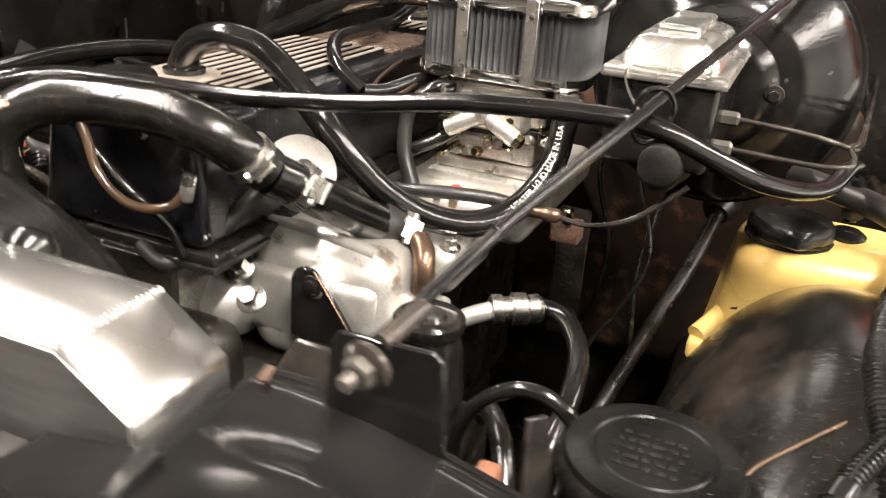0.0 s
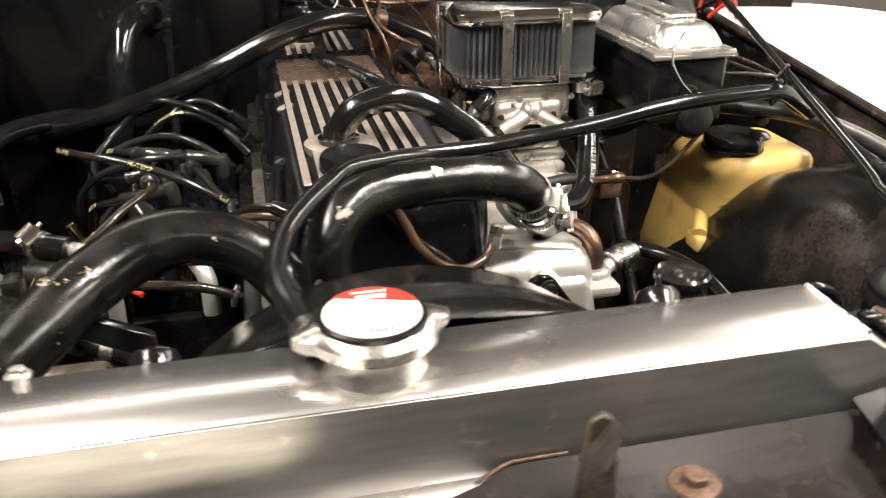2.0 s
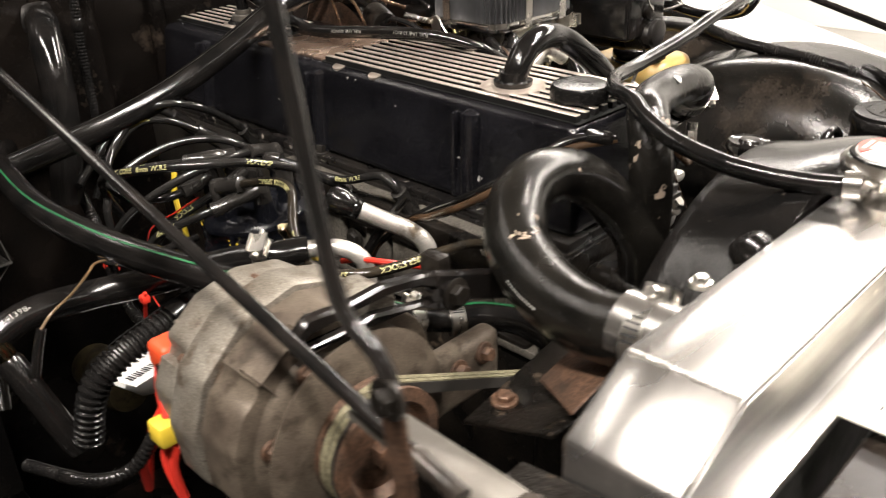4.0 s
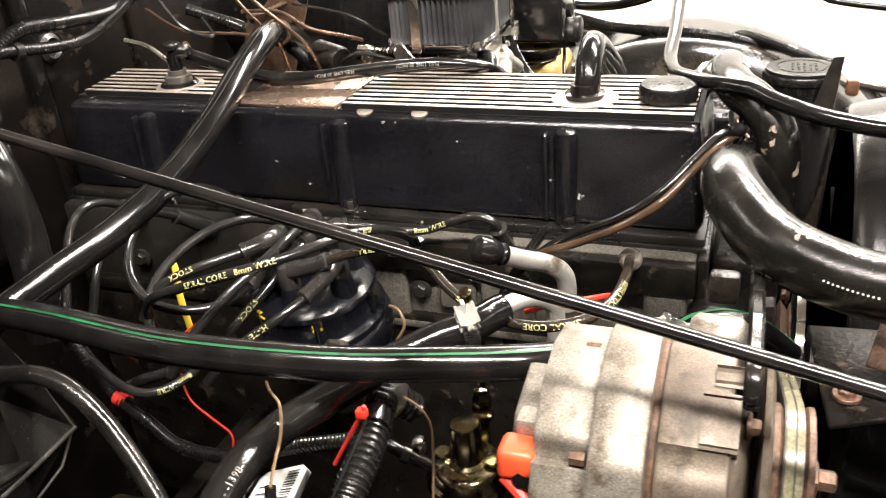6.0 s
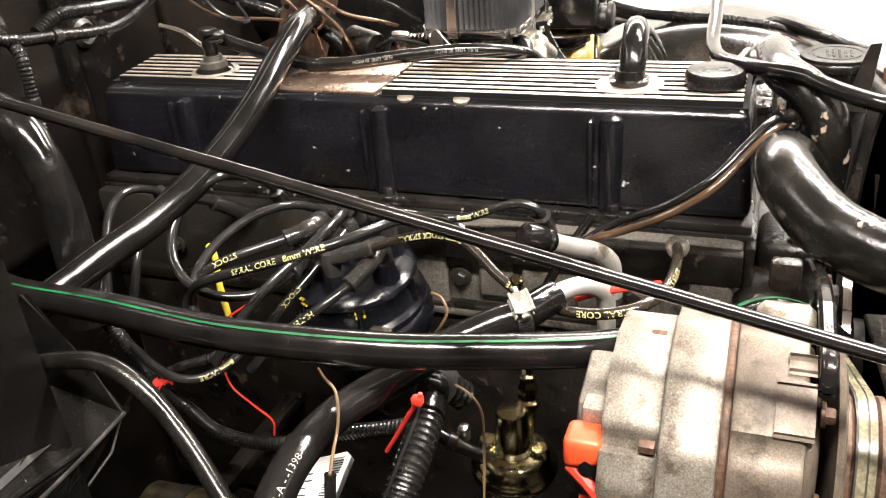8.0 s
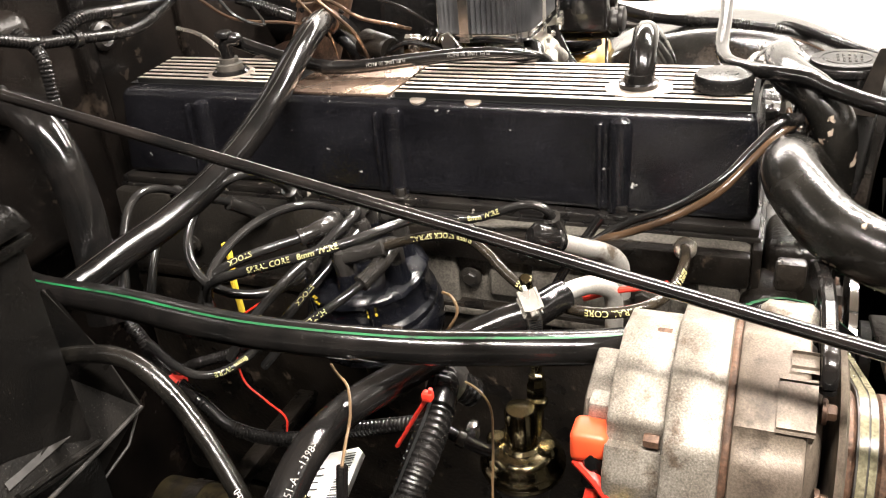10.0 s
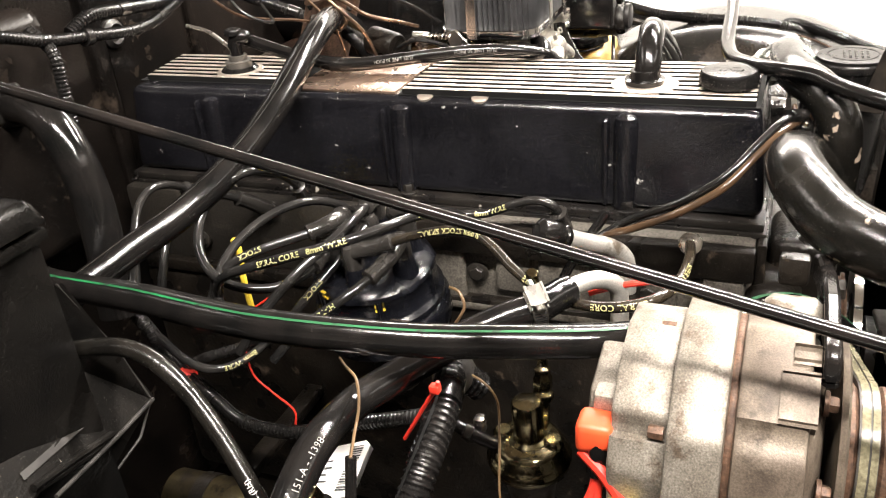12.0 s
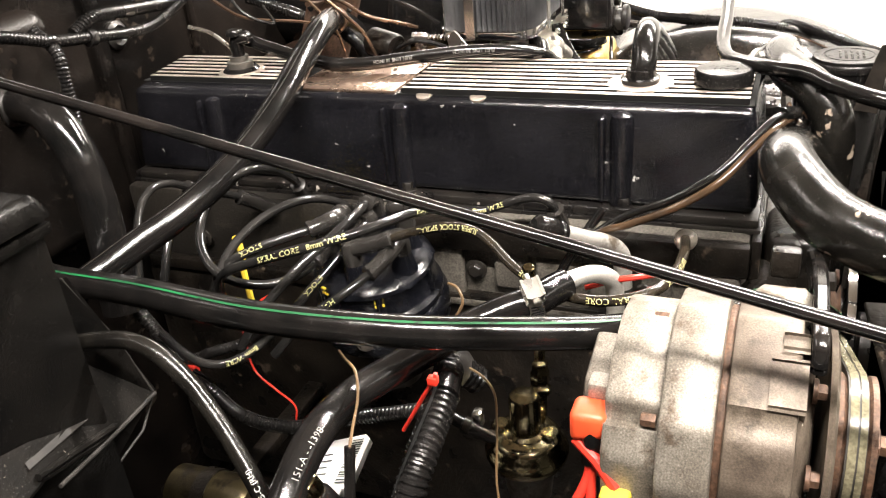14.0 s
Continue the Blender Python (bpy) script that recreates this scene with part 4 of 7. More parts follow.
# ---- radiator ----
rad = thing("radiator", (-0.04, -0.21, 0.45), "polished welded aluminium radiator with brushed streaks", "radiator")
outl = lambda y: [(-0.343, y, 0.968), (-0.297, y, 0.993), (0.211, y, 0.993), (0.244, y, 0.969), (0.244, y, 0.915), (-0.343, y, 0.915)]
part("top_tank", plate(outl(-0.185), (0, -0.058, 0), 0.0022), POLISHED, rad)
# Skin added over the tank's front; its dark reflections are in the colour.
part("front_dimmed_skin", plate([(x, -0.2432, min(z, 0.9905)) for x, _, z in outl(0)], (0, -0.0012, 0), 0.0004), BRUSHED, rad, "dull brushed front face, darkened for its dim reflections")
part("front_fold", block((-0.335, -0.256, 0.932), (0.006, -0.2425, 0.940), 0.002), POLISHED, rad)
part("core", block((-0.335, -0.240, 0.46), (0.236, -0.190, 0.915), 0.002), CORE, rad)
part("lower_tank", block((-0.343, -0.244, 0.40), (0.244, -0.185, 0.46), 0.003), POLISHED, rad)
for x in (-0.343, 0.236):
    part("side_channel", block((x, -0.245, 0.40), (x + 0.008, -0.184, 0.915), 0.001), POLISHED, rad)
random.seed(3)
for x0, x1, z0, z1 in ((-0.297, -0.297, 0.9935, 0.9935), (0.211, 0.211, 0.9935, 0.9935)):
    part("weld_bead", tube([(x0 + random.uniform(-0.0005, 0.0005), -0.242 + k * 0.0036, z0 - 0.0011) for k in range(16)], lambda s: 0.0015 + 0.0003 * math.sin(s * 140), 8, 5), WELD, rad)
neck = part("filler_neck", lathe([(0.027, -0.002), (0.024, 0.004), (0.0225, 0.008), (0.0225, 0.016), (0.029, 0.018), (0.029, 0.021)], (-0.045, -0.212, 0.9935), (0, 0, 1), 32), POLISHED, rad)
part("nipple", lathe([(0.005, 0), (0.005, 0.012), (0.0062, 0.014), (0.0048, 0.02)], (-0.062, -0.205, 1.006), (-0.9, 0.1, 0), 14), POLISHED, neck)
part("inlet_neck", lathe([(0.0195, 0), (0.0195, 0.03)], (-0.251, -0.186, 0.972), (0, 1, 0), 24), POLISHED, rad)
for p in ((0.124, -0.181, 0.984), (-0.152, -0.180, 0.982)):
    part("rubber_plug", lathe([(0.013, 0), (0.013, 0.006), (0.010, 0.011), (0.004, 0.013)], (p[0], p[1] + 0.002, p[2]), (0, 0.6, 0.8), 20), RUBBER, rad, "black rubber bumper plug")
part("bolt", hexbolt((-0.215, -0.178, 0.989), (0, 0, 1), 0.0042, 0.005), CLAMPSTEEL, rad)

cx, cy, cz = -0.045, -0.212, 1.0125
rc = part("pressure_cap", lathe([(0.0265, -0.004), (0.031, -0.003), (0.0315, 0.003), (0.029, 0.0065), (0.0235, 0.0085)], (cx, cy, cz), (0, 0, 1), 48, lambda a, h: 1 + (0.27 * max(0, math.cos(2 * (a - 0.15))) ** 14 if h < 0.004 else 0)), ZINC, rad, "zinc radiator cap with a red and white printed disc")
part("dark_ring", lathe([(0.0275, 0.0068), (0.0262, 0.0088), (0.0236, 0.0090)], (cx, cy, cz), (0, 0, 1), 48), GLOSSBLACK, rc, "black ring round the printed disc")
part("printed_disc", lathe([(0.0238, 0.0082), (0.0235, 0.0096), (0.020, 0.0102)], (cx, cy, cz), (0, 0, 1), 48), WHITELABEL, rc, "white enamel disc")
top = cz + 0.0105
seg = [(cx + 0.0228 * math.cos(a), cy + 0.0228 * math.sin(a), top) for a in [radians(12 + 6.2 * k) for k in range(21)]]
part("red_panel", plate(seg, (0, 0, 0.0004), 0), RED, rc, "red printed segment")
rb = []
for k in range(5):
    rb.append(block((cx - 0.006 + 0.003 * k, cy + 0.0105 - abs(k - 2) * 0.0003, top + 0.0004), (cx - 0.004 + 0.003 * k, cy + 0.0145, top + 0.0006), 0))
for k in range(6):
    rb.append(block((cx - 0.008 + 0.003 * k, cy + 0.0165, top + 0.0004), (cx - 0.0062 + 0.003 * k, cy + 0.0188, top + 0.0006), 0))
part("print", join(*rb), PAPER, rc, smooth=0)
part("print", join(*[block((cx - 0.004 + 0.0032 * k, cy - 0.0200, top - 0.0006), (cx - 0.0018 + 0.0032 * k, cy - 0.0175, top), 0) for k in range(4)]), PRINTBLACK, rc, smooth=0)

shr = thing("fan_shroud", (-0.015, -0.15, 0.6), "glossy black fan shroud ring behind the radiator", "fan shroud")
part("ring", lathe([(0.175, 0.064), (0.180, 0.066), (0.1850, 0.062), (0.1875, 0.052), (0.1930, 0.030), (0.2000, 0.010), (0.2030, -0.004), (0.2030, -0.012), (0.200, -0.014), (0.190, -0.014), (0.182, 0.026), (0.175, 0.064)], (-0.015, -0.168, 0.806), (0, 1, 0), 90), SHROUD, shr)
part("backing", block((-0.30, -0.184, 0.46), (0.20, -0.176, 0.955), 0.004), SHROUD, shr)

fan = thing("cooling_fan", (-0.015, -0.10, 0.745), "dark cooling fan at rest on the water pump pulley", "fan")
part("hub", lathe([(0.035, 0), (0.035, 0.03), (0.02, 0.035)], (-0.015, -0.125, 0.745), (0, 1, 0), 24), GRIME, fan)
for k in range(6):
    a = radians(60 * k + 15)
    c, s = math.cos(a), math.sin(a)
    part("blade", plate([(-0.015 + c * r - s * w, -0.115 + dy, 0.745 + s * r + c * w) for r, w, dy in ((0.03, -0.018, 0), (0.165, -0.035, 0.012), (0.165, 0.035, -0.012), (0.03, 0.018, 0))], (0, 0.002, 0), 0), GRIME, fan)
part("pulley", lathe([(0.030, 0), (0.055, 0), (0.060, 0.002), (0.050, 0.009), (0.060, 0.016), (0.055, 0.018), (0.03, 0.02)], (-0.015, -0.083, 0.745), (0, 1, 0), 36), RUST, fan)
part("turned_flange", lathe([(0.025, 0.012), (0.088, 0.010), (0.093, 0.007), (0.093, 0.000), (0.086, -0.002), (0.025, -0.002)], (-0.015, -0.085, 0.745), (0, 1, 0), 64), CHROME, fan, "bright turned steel flange behind the fan")
for k in range(4):
    a = radians(38 + 90 * k)
    part("pulley_bolt", hexbolt((-0.015 + 0.070 * math.cos(a), -0.0745, 0.745 + 0.070 * math.sin(a)), (0, 1, 0), 0.006, 0.006), RUST, fan)
part("pump_body", lathe([(0.045, 0.02), (0.055, 0.05), (0.05, 0.075)], (-0.015, -0.083, 0.745), (0, 1, 0), 28), GRIME, fan)
part("outlet", block((-0.075, -0.060, 0.80), (0.000, -0.005, 0.885), 0.012, 3), GRIME, fan)

# ---- front casting, driver's side ----
cst = thing("accessory_casting", (0.12, 0.06, 0.86), "bright cast aluminium housing bolted to the engine front", "casting")


def lean(v):
    return (v.x + (0.905 - v.z) * 0.10, v.y - (0.905 - v.z) * 0.12, v.z)


part("housing", block((0.062, 0.062, 0.800), (0.194, 0.140, 0.903), 0.024, 6, lean), CAST_BRIGHT, cst)
part("rounded_boss", lathe([(0.024, -0.03), (0.026, 0.0), (0.024, 0.012), (0.015, 0.020), (0.004, 0.022)], (0.055, 0.050, 0.844), (0.1, -0.75, 0.65), 24), CAST_BRIGHT, cst)
part("front_step", block((0.072, 0.052, 0.820), (0.186, 0.075, 0.880), 0.010, 4), CAST_BRIGHT, cst)
part("flange", block((0.172, 0.066, 0.848), (0.224, 0.118, 0.860), 0.005), CAST_BRIGHT, cst)
for pts, r in (([(0.074, 0.088, 0.900), (0.120, 0.084, 0.903), (0.176, 0.078, 0.897)], 0.0065), ([(0.082, 0.118, 0.902), (0.120, 0.116, 0.905), (0.160, 0.112, 0.902)], 0.0060)):
    part("rib", tube(pts, r, 14), CAST_BRIGHT, cst)
part("corner_web", plate([(0.060, 0.066, 0.858), (0.060, 0.100, 0.882), (0.068, 0.130, 0.890), (0.072, 0.130, 0.840), (0.062, 0.070, 0.830)], (0.010, 0, 0), 0.003), CAST_BRIGHT, cst)
part("bolt_boss", lathe([(0.013, -0.02), (0.013, 0.006), (0.011, 0.009)], (0.142, 0.052, 0.878), (0.1, -0.8, 0.6), 20), CAST_BRIGHT, cst)
for p in ((0.075, 0.046, 0.877), (0.106, 0.016, 0.871)):
    part("bolt", hexbolt(p, (0.1, -0.7, 0.7), 0.0075, 0.010), ZINC, cst)
elbow = thing("copper_elbow", (0.20, 0.11, 0.87), "tarnished copper water elbow on the casting", "pipe elbow")
part("pipe", tube([(0.172, 0.125, 0.902), (0.186, 0.119, 0.903), (0.200, 0.108, 0.898), (0.206, 0.098, 0.886), (0.207, 0.095, 0.858)], 0.0086, 16), COPPER, elbow)
part("collar", lathe([(0.016, 0), (0.016, 0.004), (0.013, 0.008)], (0.207, 0.095, 0.860), (0, 0, 1), 20), CAST_BRIGHT, elbow)

bkt = thing("black_bracket", (0.14, 0.01, 0.87), "black painted steel bracket with a bolt hole", "bracket")
part("ear", plate([(0.121, 0.047, 0.833), (0.122, 0.047, 0.882), (0.125, 0.047, 0.889), (0.133, 0.047, 0.893), (0.142, 0.047, 0.892), (0.148, 0.047, 0.886), (0.167, 0.047, 0.859), (0.185, 0.047, 0.833)], (0.001, -0.006, 0), 0.0015), GLOSSBLACK, bkt)
part("plate", plate([(0.150, -0.030, 0.838), (0.225, -0.020, 0.830), (0.220, -0.018, 0.870), (0.170, -0.026, 0.876)], (0.0, 0.005, 0.001), 0.002), STEEL, bkt)
part("bolt", hexbolt((0.142, 0.0405, 0.880), (0.1, -1, 0.1), 0.0058, 0.004), GRIME, bkt)
part("bare_edge", tube([(0.143, 0.041, 0.892), (0.148, 0.041, 0.886), (0.167, 0.041, 0.859), (0.185, 0.041, 0.833)], 0.0009, 6), COPPER, bkt, "bare pinkish worn edge")

can = thing("round_canister", (0.115, 0.075, 0.95), "small bright round aluminium can behind the hose clamps", "canister")
part("can", lathe([(0.008, 0), (0.014, 0.004), (0.022, 0.010), (0.0265, 0.016), (0.0275, 0.018), (0.0265, 0.020), (0.014, 0.014)], (0.106, 0.074, 0.950), (0.62, -0.55, 0.40), 32), CAST_BRIGHT, can)
part("stem", lathe([(0.004, 0), (0.004, 0.012)], (0.114, 0.067, 0.955), (0.62, -0.55, 0.40), 12), RUST, can)
hose_thing("fuel_line", [(-0.004, -0.022, 1.000), (0.005, -0.025, 0.985), (0.015, -0.029, 0.966), (0.030, -0.030, 0.951), (0.048, -0.026, 0.943), (0.066, -0.018, 0.945), (0.075, -0.012, 0.955)], 0.0035, "aged brown fuel line bent below the hose", BROWNLINE, 10, category="pipe")
hose_thing("thin_hose", [(-0.012, -0.020, 0.995), (-0.002, -0.020, 0.983), (0.018, -0.020, 0.964), (0.039, -0.018, 0.946), (0.052, -0.006, 0.925), (0.060, 0.0, 0.90)], 0.0035, "thin black rubber line", RUBBER, 10)
fit = thing("line_fitting", (0.076, -0.011, 0.955), "small zinc line fitting", "fitting")
part("nut", lathe([(0.0055, -0.005), (0.0055, 0.005), (0.004, 0.007)], (0.076, -0.011, 0.955), (0.2, 0.1, 1), 6), SLATESTEEL, fit)
part("clip", lathe([(0.005, 0.006), (0.005, 0.013)], (0.076, -0.011, 0.955), (0.2, 0.1, 1), 12), ZINC, fit)
hose_thing("taped_harness", [(0.02, 0.0, 0.90), (0.045, 0.0, 0.89), (0.066, 0.02, 0.905), (0.082, 0.05, 0.932), (0.09, 0.08, 0.95)], 0.006, "dusty taped wire bundle on the engine front", RUBBER_MATT, 10, category="wiring")

# power steering pump
ps = thing("power_steering_pump", (0.245, 0.004, 0.84), "black power steering pump with a worn shiny cap", "pump")
part("tank", lathe([(0.027, -0.100), (0.0265, -0.050), (0.0240, -0.020), (0.0205, -0.006)], (0.250, 0.011, 0.895), (0, 0, 1), 32), GLOSSBLACK, ps)
part("cap", lathe([(0.0225, -0.006), (0.0240, -0.003), (0.0240, 0.003), (0.0215, 0.005), (0.0185, 0.0035), (0.012, 0.0035), (0.010, 0.0065), (0.004, 0.007)], (0.250, 0.011, 0.895), (0, 0, 1), 72, lambda a, h: 1 + (0.03 * math.cos(18 * a) if -0.004 < h < 0.003 else 0)), GLOSSBLACK, ps, "worn shiny black ribbed cap")
part("pulley", lathe([(0.052, 0), (0.058, 0.003), (0.048, 0.011), (0.058, 0.019), (0.03, 0.021)], (0.246, -0.075, 0.80), (0, 1, 0), 32), STEEL, ps)
part("mount", block((0.20, -0.03, 0.78), (0.29, 0.04, 0.825), 0.006), GRIME, ps)
hose_thing("pump_hose", [(0.290, 0.02, 0.83), (0.300, 0.0, 0.850), (0.320, -0.03, 0.850), (0.335, -0.06, 0.825), (0.335, -0.075, 0.79)], 0.0068, "black hose curling past the pump", RUBBER, 12)

ac = thing("line_coupling", (0.27, 0.15, 0.842), "bright aluminium hose coupling with a black hose", "coupling")
PIPE = [(0.200, 0.085, 0.76), (0.202, 0.093, 0.795), (0.204, 0.107, 0.808), (0.211, 0.123, 0.823), (0.227, 0.135, 0.833), (0.244, 0.144, 0.840), (0.254, 0.155, 0.840)]
FITA, FITB = (0.248, 0.150, 0.840), (0.282, 0.170, 0.841)
ACH = [(0.276, 0.166, 0.841), (0.290, 0.172, 0.841), (0.309, 0.160, 0.839), (0.328, 0.121, 0.837), (0.336, 0.078, 0.829), (0.336, 0.040, 0.815), (0.333, 0.005, 0.79), (0.33, -0.02, 0.74)]
part("pipe", tube(PIPE, 0.0076, 14), CAST_BRIGHT, ac)
nd = Vector(FITB) - Vector(FITA)
part("nut", lathe([(0.0105, -0.004), (0.0130, -0.002), (0.0130, 0.006), (0.0110, 0.007), (0.0110, 0.014), (0.0140, 0.015), (0.0140, 0.026), (0.0120, 0.028), (0.0128, 0.036), (0.0100, 0.040)], FITA, nd, 20), ZINC, ac)
part("hose", tube(ACH, 0.0082, 16), RUBBER, ac)

# ---- intake, carburettor and air filter ----
im = thing("intake_manifold", (0.17, 0.32, 0.88), "cast aluminium intake manifold beside the head", "manifold")
part("plenum", block((0.105, 0.22, 0.865), (0.245, 0.46, 0.905), 0.014, 3), CAST_BRIGHT, im)
part("front_runner", block((0.115, 0.135, 0.845), (0.215, 0.235, 0.888), 0.014, 3), CAST_BRIGHT, im)
part("carb_flange", block((0.135, 0.25, 0.903), (0.235, 0.375, 0.915), 0.004), CAST_BRIGHT, im)
for y in (0.09, 0.22, 0.36, 0.50):
    part("runner", tube([(0.10, y, 0.85), (0.14, y + 0.02, 0.855), (0.17, 0.3 + (y - 0.3) * 0.6, 0.872)], 0.018, 14), CAST_BRIGHT, im)
for p in ((0.125, 0.15, 0.886), (0.205, 0.15, 0.886), (0.16, 0.225, 0.89)):
    part("bolt", hexbolt(p, (0, 0, 1), 0.006, 0.008), ZINC, im)
sens = thing("temperature_sender", (0.165, 0.165, 0.89), "small sender with a red plastic cap", "sensor")
part("base", lathe([(0.007, 0), (0.007, 0.008), (0.005, 0.010)], (0.176, 0.226, 0.892), (0, 0, 1), 6), BRASS, sens)
part("cap", lathe([(0.006, 0.009), (0.006, 0.017), (0.004, 0.019)], (0.176, 0.226, 0.892), (0, 0, 1), 14), RED, sens)

cb = thing("carburettor", (0.19, 0.31, 0.915), "two-barrel cast alloy carburettor with brass jets", "carburettor")
part("base_plate", block((0.140, 0.262, 0.915), (0.238, 0.368, 0.926), 0.003), CARBCAST, cb)
part("main_body", block((0.146, 0.266, 0.926), (0.232, 0.362, 0.960), 0.006, 3), CARBCAST, cb)
part("float_bowl", block((0.150, 0.250, 0.958), (0.228, 0.300, 0.986), 0.008, 3), CARBCAST, cb)
part("top_body", block((0.140, 0.262, 0.962), (0.240, 0.368, 0.998), 0.006, 3), CARBCAST, cb)
part("front_boss", lathe([(0.011, 0), (0.011, 0.010), (0.008, 0.014), (0.004, 0.016)], (0.190, 0.252, 0.976), (0, -1, 0.1), 16), CARBCAST, cb)
for sx in (-1, 1):
    part("front_arm", tube([(0.190, 0.246, 0.976), (0.190 + sx * 0.016, 0.242, 0.967), (0.190 + sx * 0.032, 0.241, 0.958)], 0.0080, 12), CARBCAST, cb)
    part("jet", lathe([(0.0072, 0), (0.0072, 0.006), (0.004, 0.008)], (0.190 + sx * 0.032, 0.241, 0.958), (sx, 0, -0.5), 6), BRASS, cb)
for k in range(10):
    random.seed(20 + k)
    part("screw", hexbolt((0.148 + 0.0095 * k, 0.2485 - 0.002 * (k % 2), 0.990 - 0.018 * (k % 3)), (0, -1, 0.2), 0.0035, 0.004, False), BRASS if k % 3 else ZINC, cb)
random.seed(44)
for k in range(9):
    x = 0.150 + 0.0098 * k
    z = random.choice((0.934, 0.944, 0.953))
    part("port_boss", lathe([(0.0052, 0), (0.0052, 0.006), (0.0036, 0.008)], (x, 0.268, z), (random.uniform(-0.3, 0.3), -1, random.uniform(-0.2, 0.3)), 10), CARBCAST if k % 3 else BRASS, cb)
part("cross_rib", block((0.148, 0.2635, 0.9455), (0.230, 0.268, 0.949), 0.001), CARBCAST, cb)
# Thin dark plate laid on as the shade of a recess.
part("recess_shade", block((0.156, 0.2655, 0.951), (0.224, 0.2668, 0.958), 0.0005, 1), GRIME, cb)
part("gasket", block((0.139, 0.261, 0.9595), (0.241, 0.369, 0.9625), 0.0005, 1), GRIME, cb)
part("accelerator_lever", plate([(0.236, 0.262, 0.950), (0.236, 0.300, 0.946), (0.236, 0.306, 0.964), (0.236, 0.280, 0.976), (0.236, 0.262, 0.968)], (0.003, 0, 0), 0.0008), BRASS, cb)
part("return_spring", tube([(0.244 + 0.0035 * math.cos(k * 1.57), 0.255 + 0.0010 * k, 0.955 + 0.0035 * math.sin(k * 1.57)) for k in range(48)], 0.0007, 5, 2), ZINC, cb)
part("vacuum_pipe", tube([(0.160, 0.262, 0.940), (0.158, 0.245, 0.938), (0.150, 0.236, 0.930)], 0.0028, 8), BRASS, cb)
part("choke_housing", lathe([(0.022, 0), (0.024, 0.003), (0.024, 0.014), (0.018, 0.018)], (0.138, 0.335, 0.970), (-1, 0, 0), 24), BRASS, cb)
part("linkage", join(tube([(0.132, 0.300, 0.955), (0.122, 0.315, 0.972), (0.126, 0.345, 0.984), (0.136, 0.365, 0.972)], 0.002, 8), plate([(0.134, 0.285, 0.945), (0.134, 0.320, 0.940), (0.134, 0.330, 0.965), (0.134, 0.295, 0.975)], (-0.003, 0, 0), 0.001)), BRASS, cb, "yellow zinc throttle linkage")
part("fuel_inlet", lathe([(0.006, 0), (0.006, 0.02), (0.0075, 0.022), (0.0045, 0.030)], (0.150, 0.285, 0.985), (-0.8, -0.5, 0.1), 10), BRASS, cb)
part("vacuum_cap", tube([(0.150, 0.262, 0.992), (0.142, 0.250, 0.990), (0.130, 0.245, 0.982)], 0.008, 12), RUBBER, cb)
hose_thing("carb_hose", [(0.163, 0.246, 0.955), (0.148, 0.238, 0.945), (0.128, 0.236, 0.935), (0.112, 0.25, 0.925)], 0.0062, "short ribbed black hose into the carburettor", RUBBER, 12)
hose_thing("carb_hose", [(0.085, 0.215, 0.985), (0.100, 0.232, 0.985), (0.118, 0.262, 0.992), (0.130, 0.276, 0.988)], 0.0068, "black fuel hose end at the carburettor", RUBBER, 12)
hose_thing("vacuum_hose", [(0.120, 0.195, 0.908), (0.150, 0.185, 0.914), (0.185, 0.190, 0.917), (0.220, 0.205, 0.914), (0.238, 0.215, 0.908)], 0.0060, "taped black vacuum hose over the manifold", RUBBER_MATT, 12)
hose_thing("vacuum_hose", [(0.098, 0.16, 0.955), (0.125, 0.145, 0.948), (0.150, 0.150, 0.925), (0.165, 0.165, 0.905)], 0.0050, "thin black vacuum hose curving to the sender", RUBBER, 12)
hose_thing("vacuum_hose", [(0.146, 0.262, 0.985), (0.134, 0.250, 0.984), (0.122, 0.240, 0.974), (0.118, 0.236, 0.955), (0.122, 0.230, 0.930), (0.135, 0.222, 0.905)], 0.0070, "dusty black elbow hose beside the carburettor", RUBBER_MATT, 14)
band_clamp((0.257, 0.268, 0.994), (0, 0.05, 1), 0.012, (0.3, -1, 0))
pleats = thing("air_filter", (0.188, 0.305, 1.0), "oval chrome-topped air filter with grey pleated gauze", "air filter")


def oval(hx, hy, r, n):
    """Rounded rectangle of n points round the filter's centre."""
    out = []
    for sx, sy, a0 in ((1, 1, 0), (-1, 1, 90), (-1, -1, 180), (1, -1, 270)):
        for k in range(n):
            a = radians(a0 + 90 * k / (n - 1))
            out.append((sx * (hx - r) + r * math.cos(a), sy * (hy - r) + r * math.sin(a)))
    return out


def ring_solid(levels, cx=0.192, cy=0.308):
    """Stacked rounded rectangles: rows of (half x, half y, corner, height)."""
    vs, fs = [], []
    n = 0
    for hx, hy, r, z in levels:
        o = oval(hx * 0.95 if cx == 0.192 else hx, hy, r, 9)
        n = len(o)
        vs += [Vector((cx + x, cy + y, z)) for x, y in o]
    for i in range(len(levels) - 1):
        for k in range(n):
            q = (k + 1) % n
            fs.append((i * n + k, i * n + q, (i + 1) * n + q, (i + 1) * n + k))
    fs += [tuple(range(n))[::-1], tuple((len(levels) - 1) * n + k for k in range(n))]
    return vs, fs


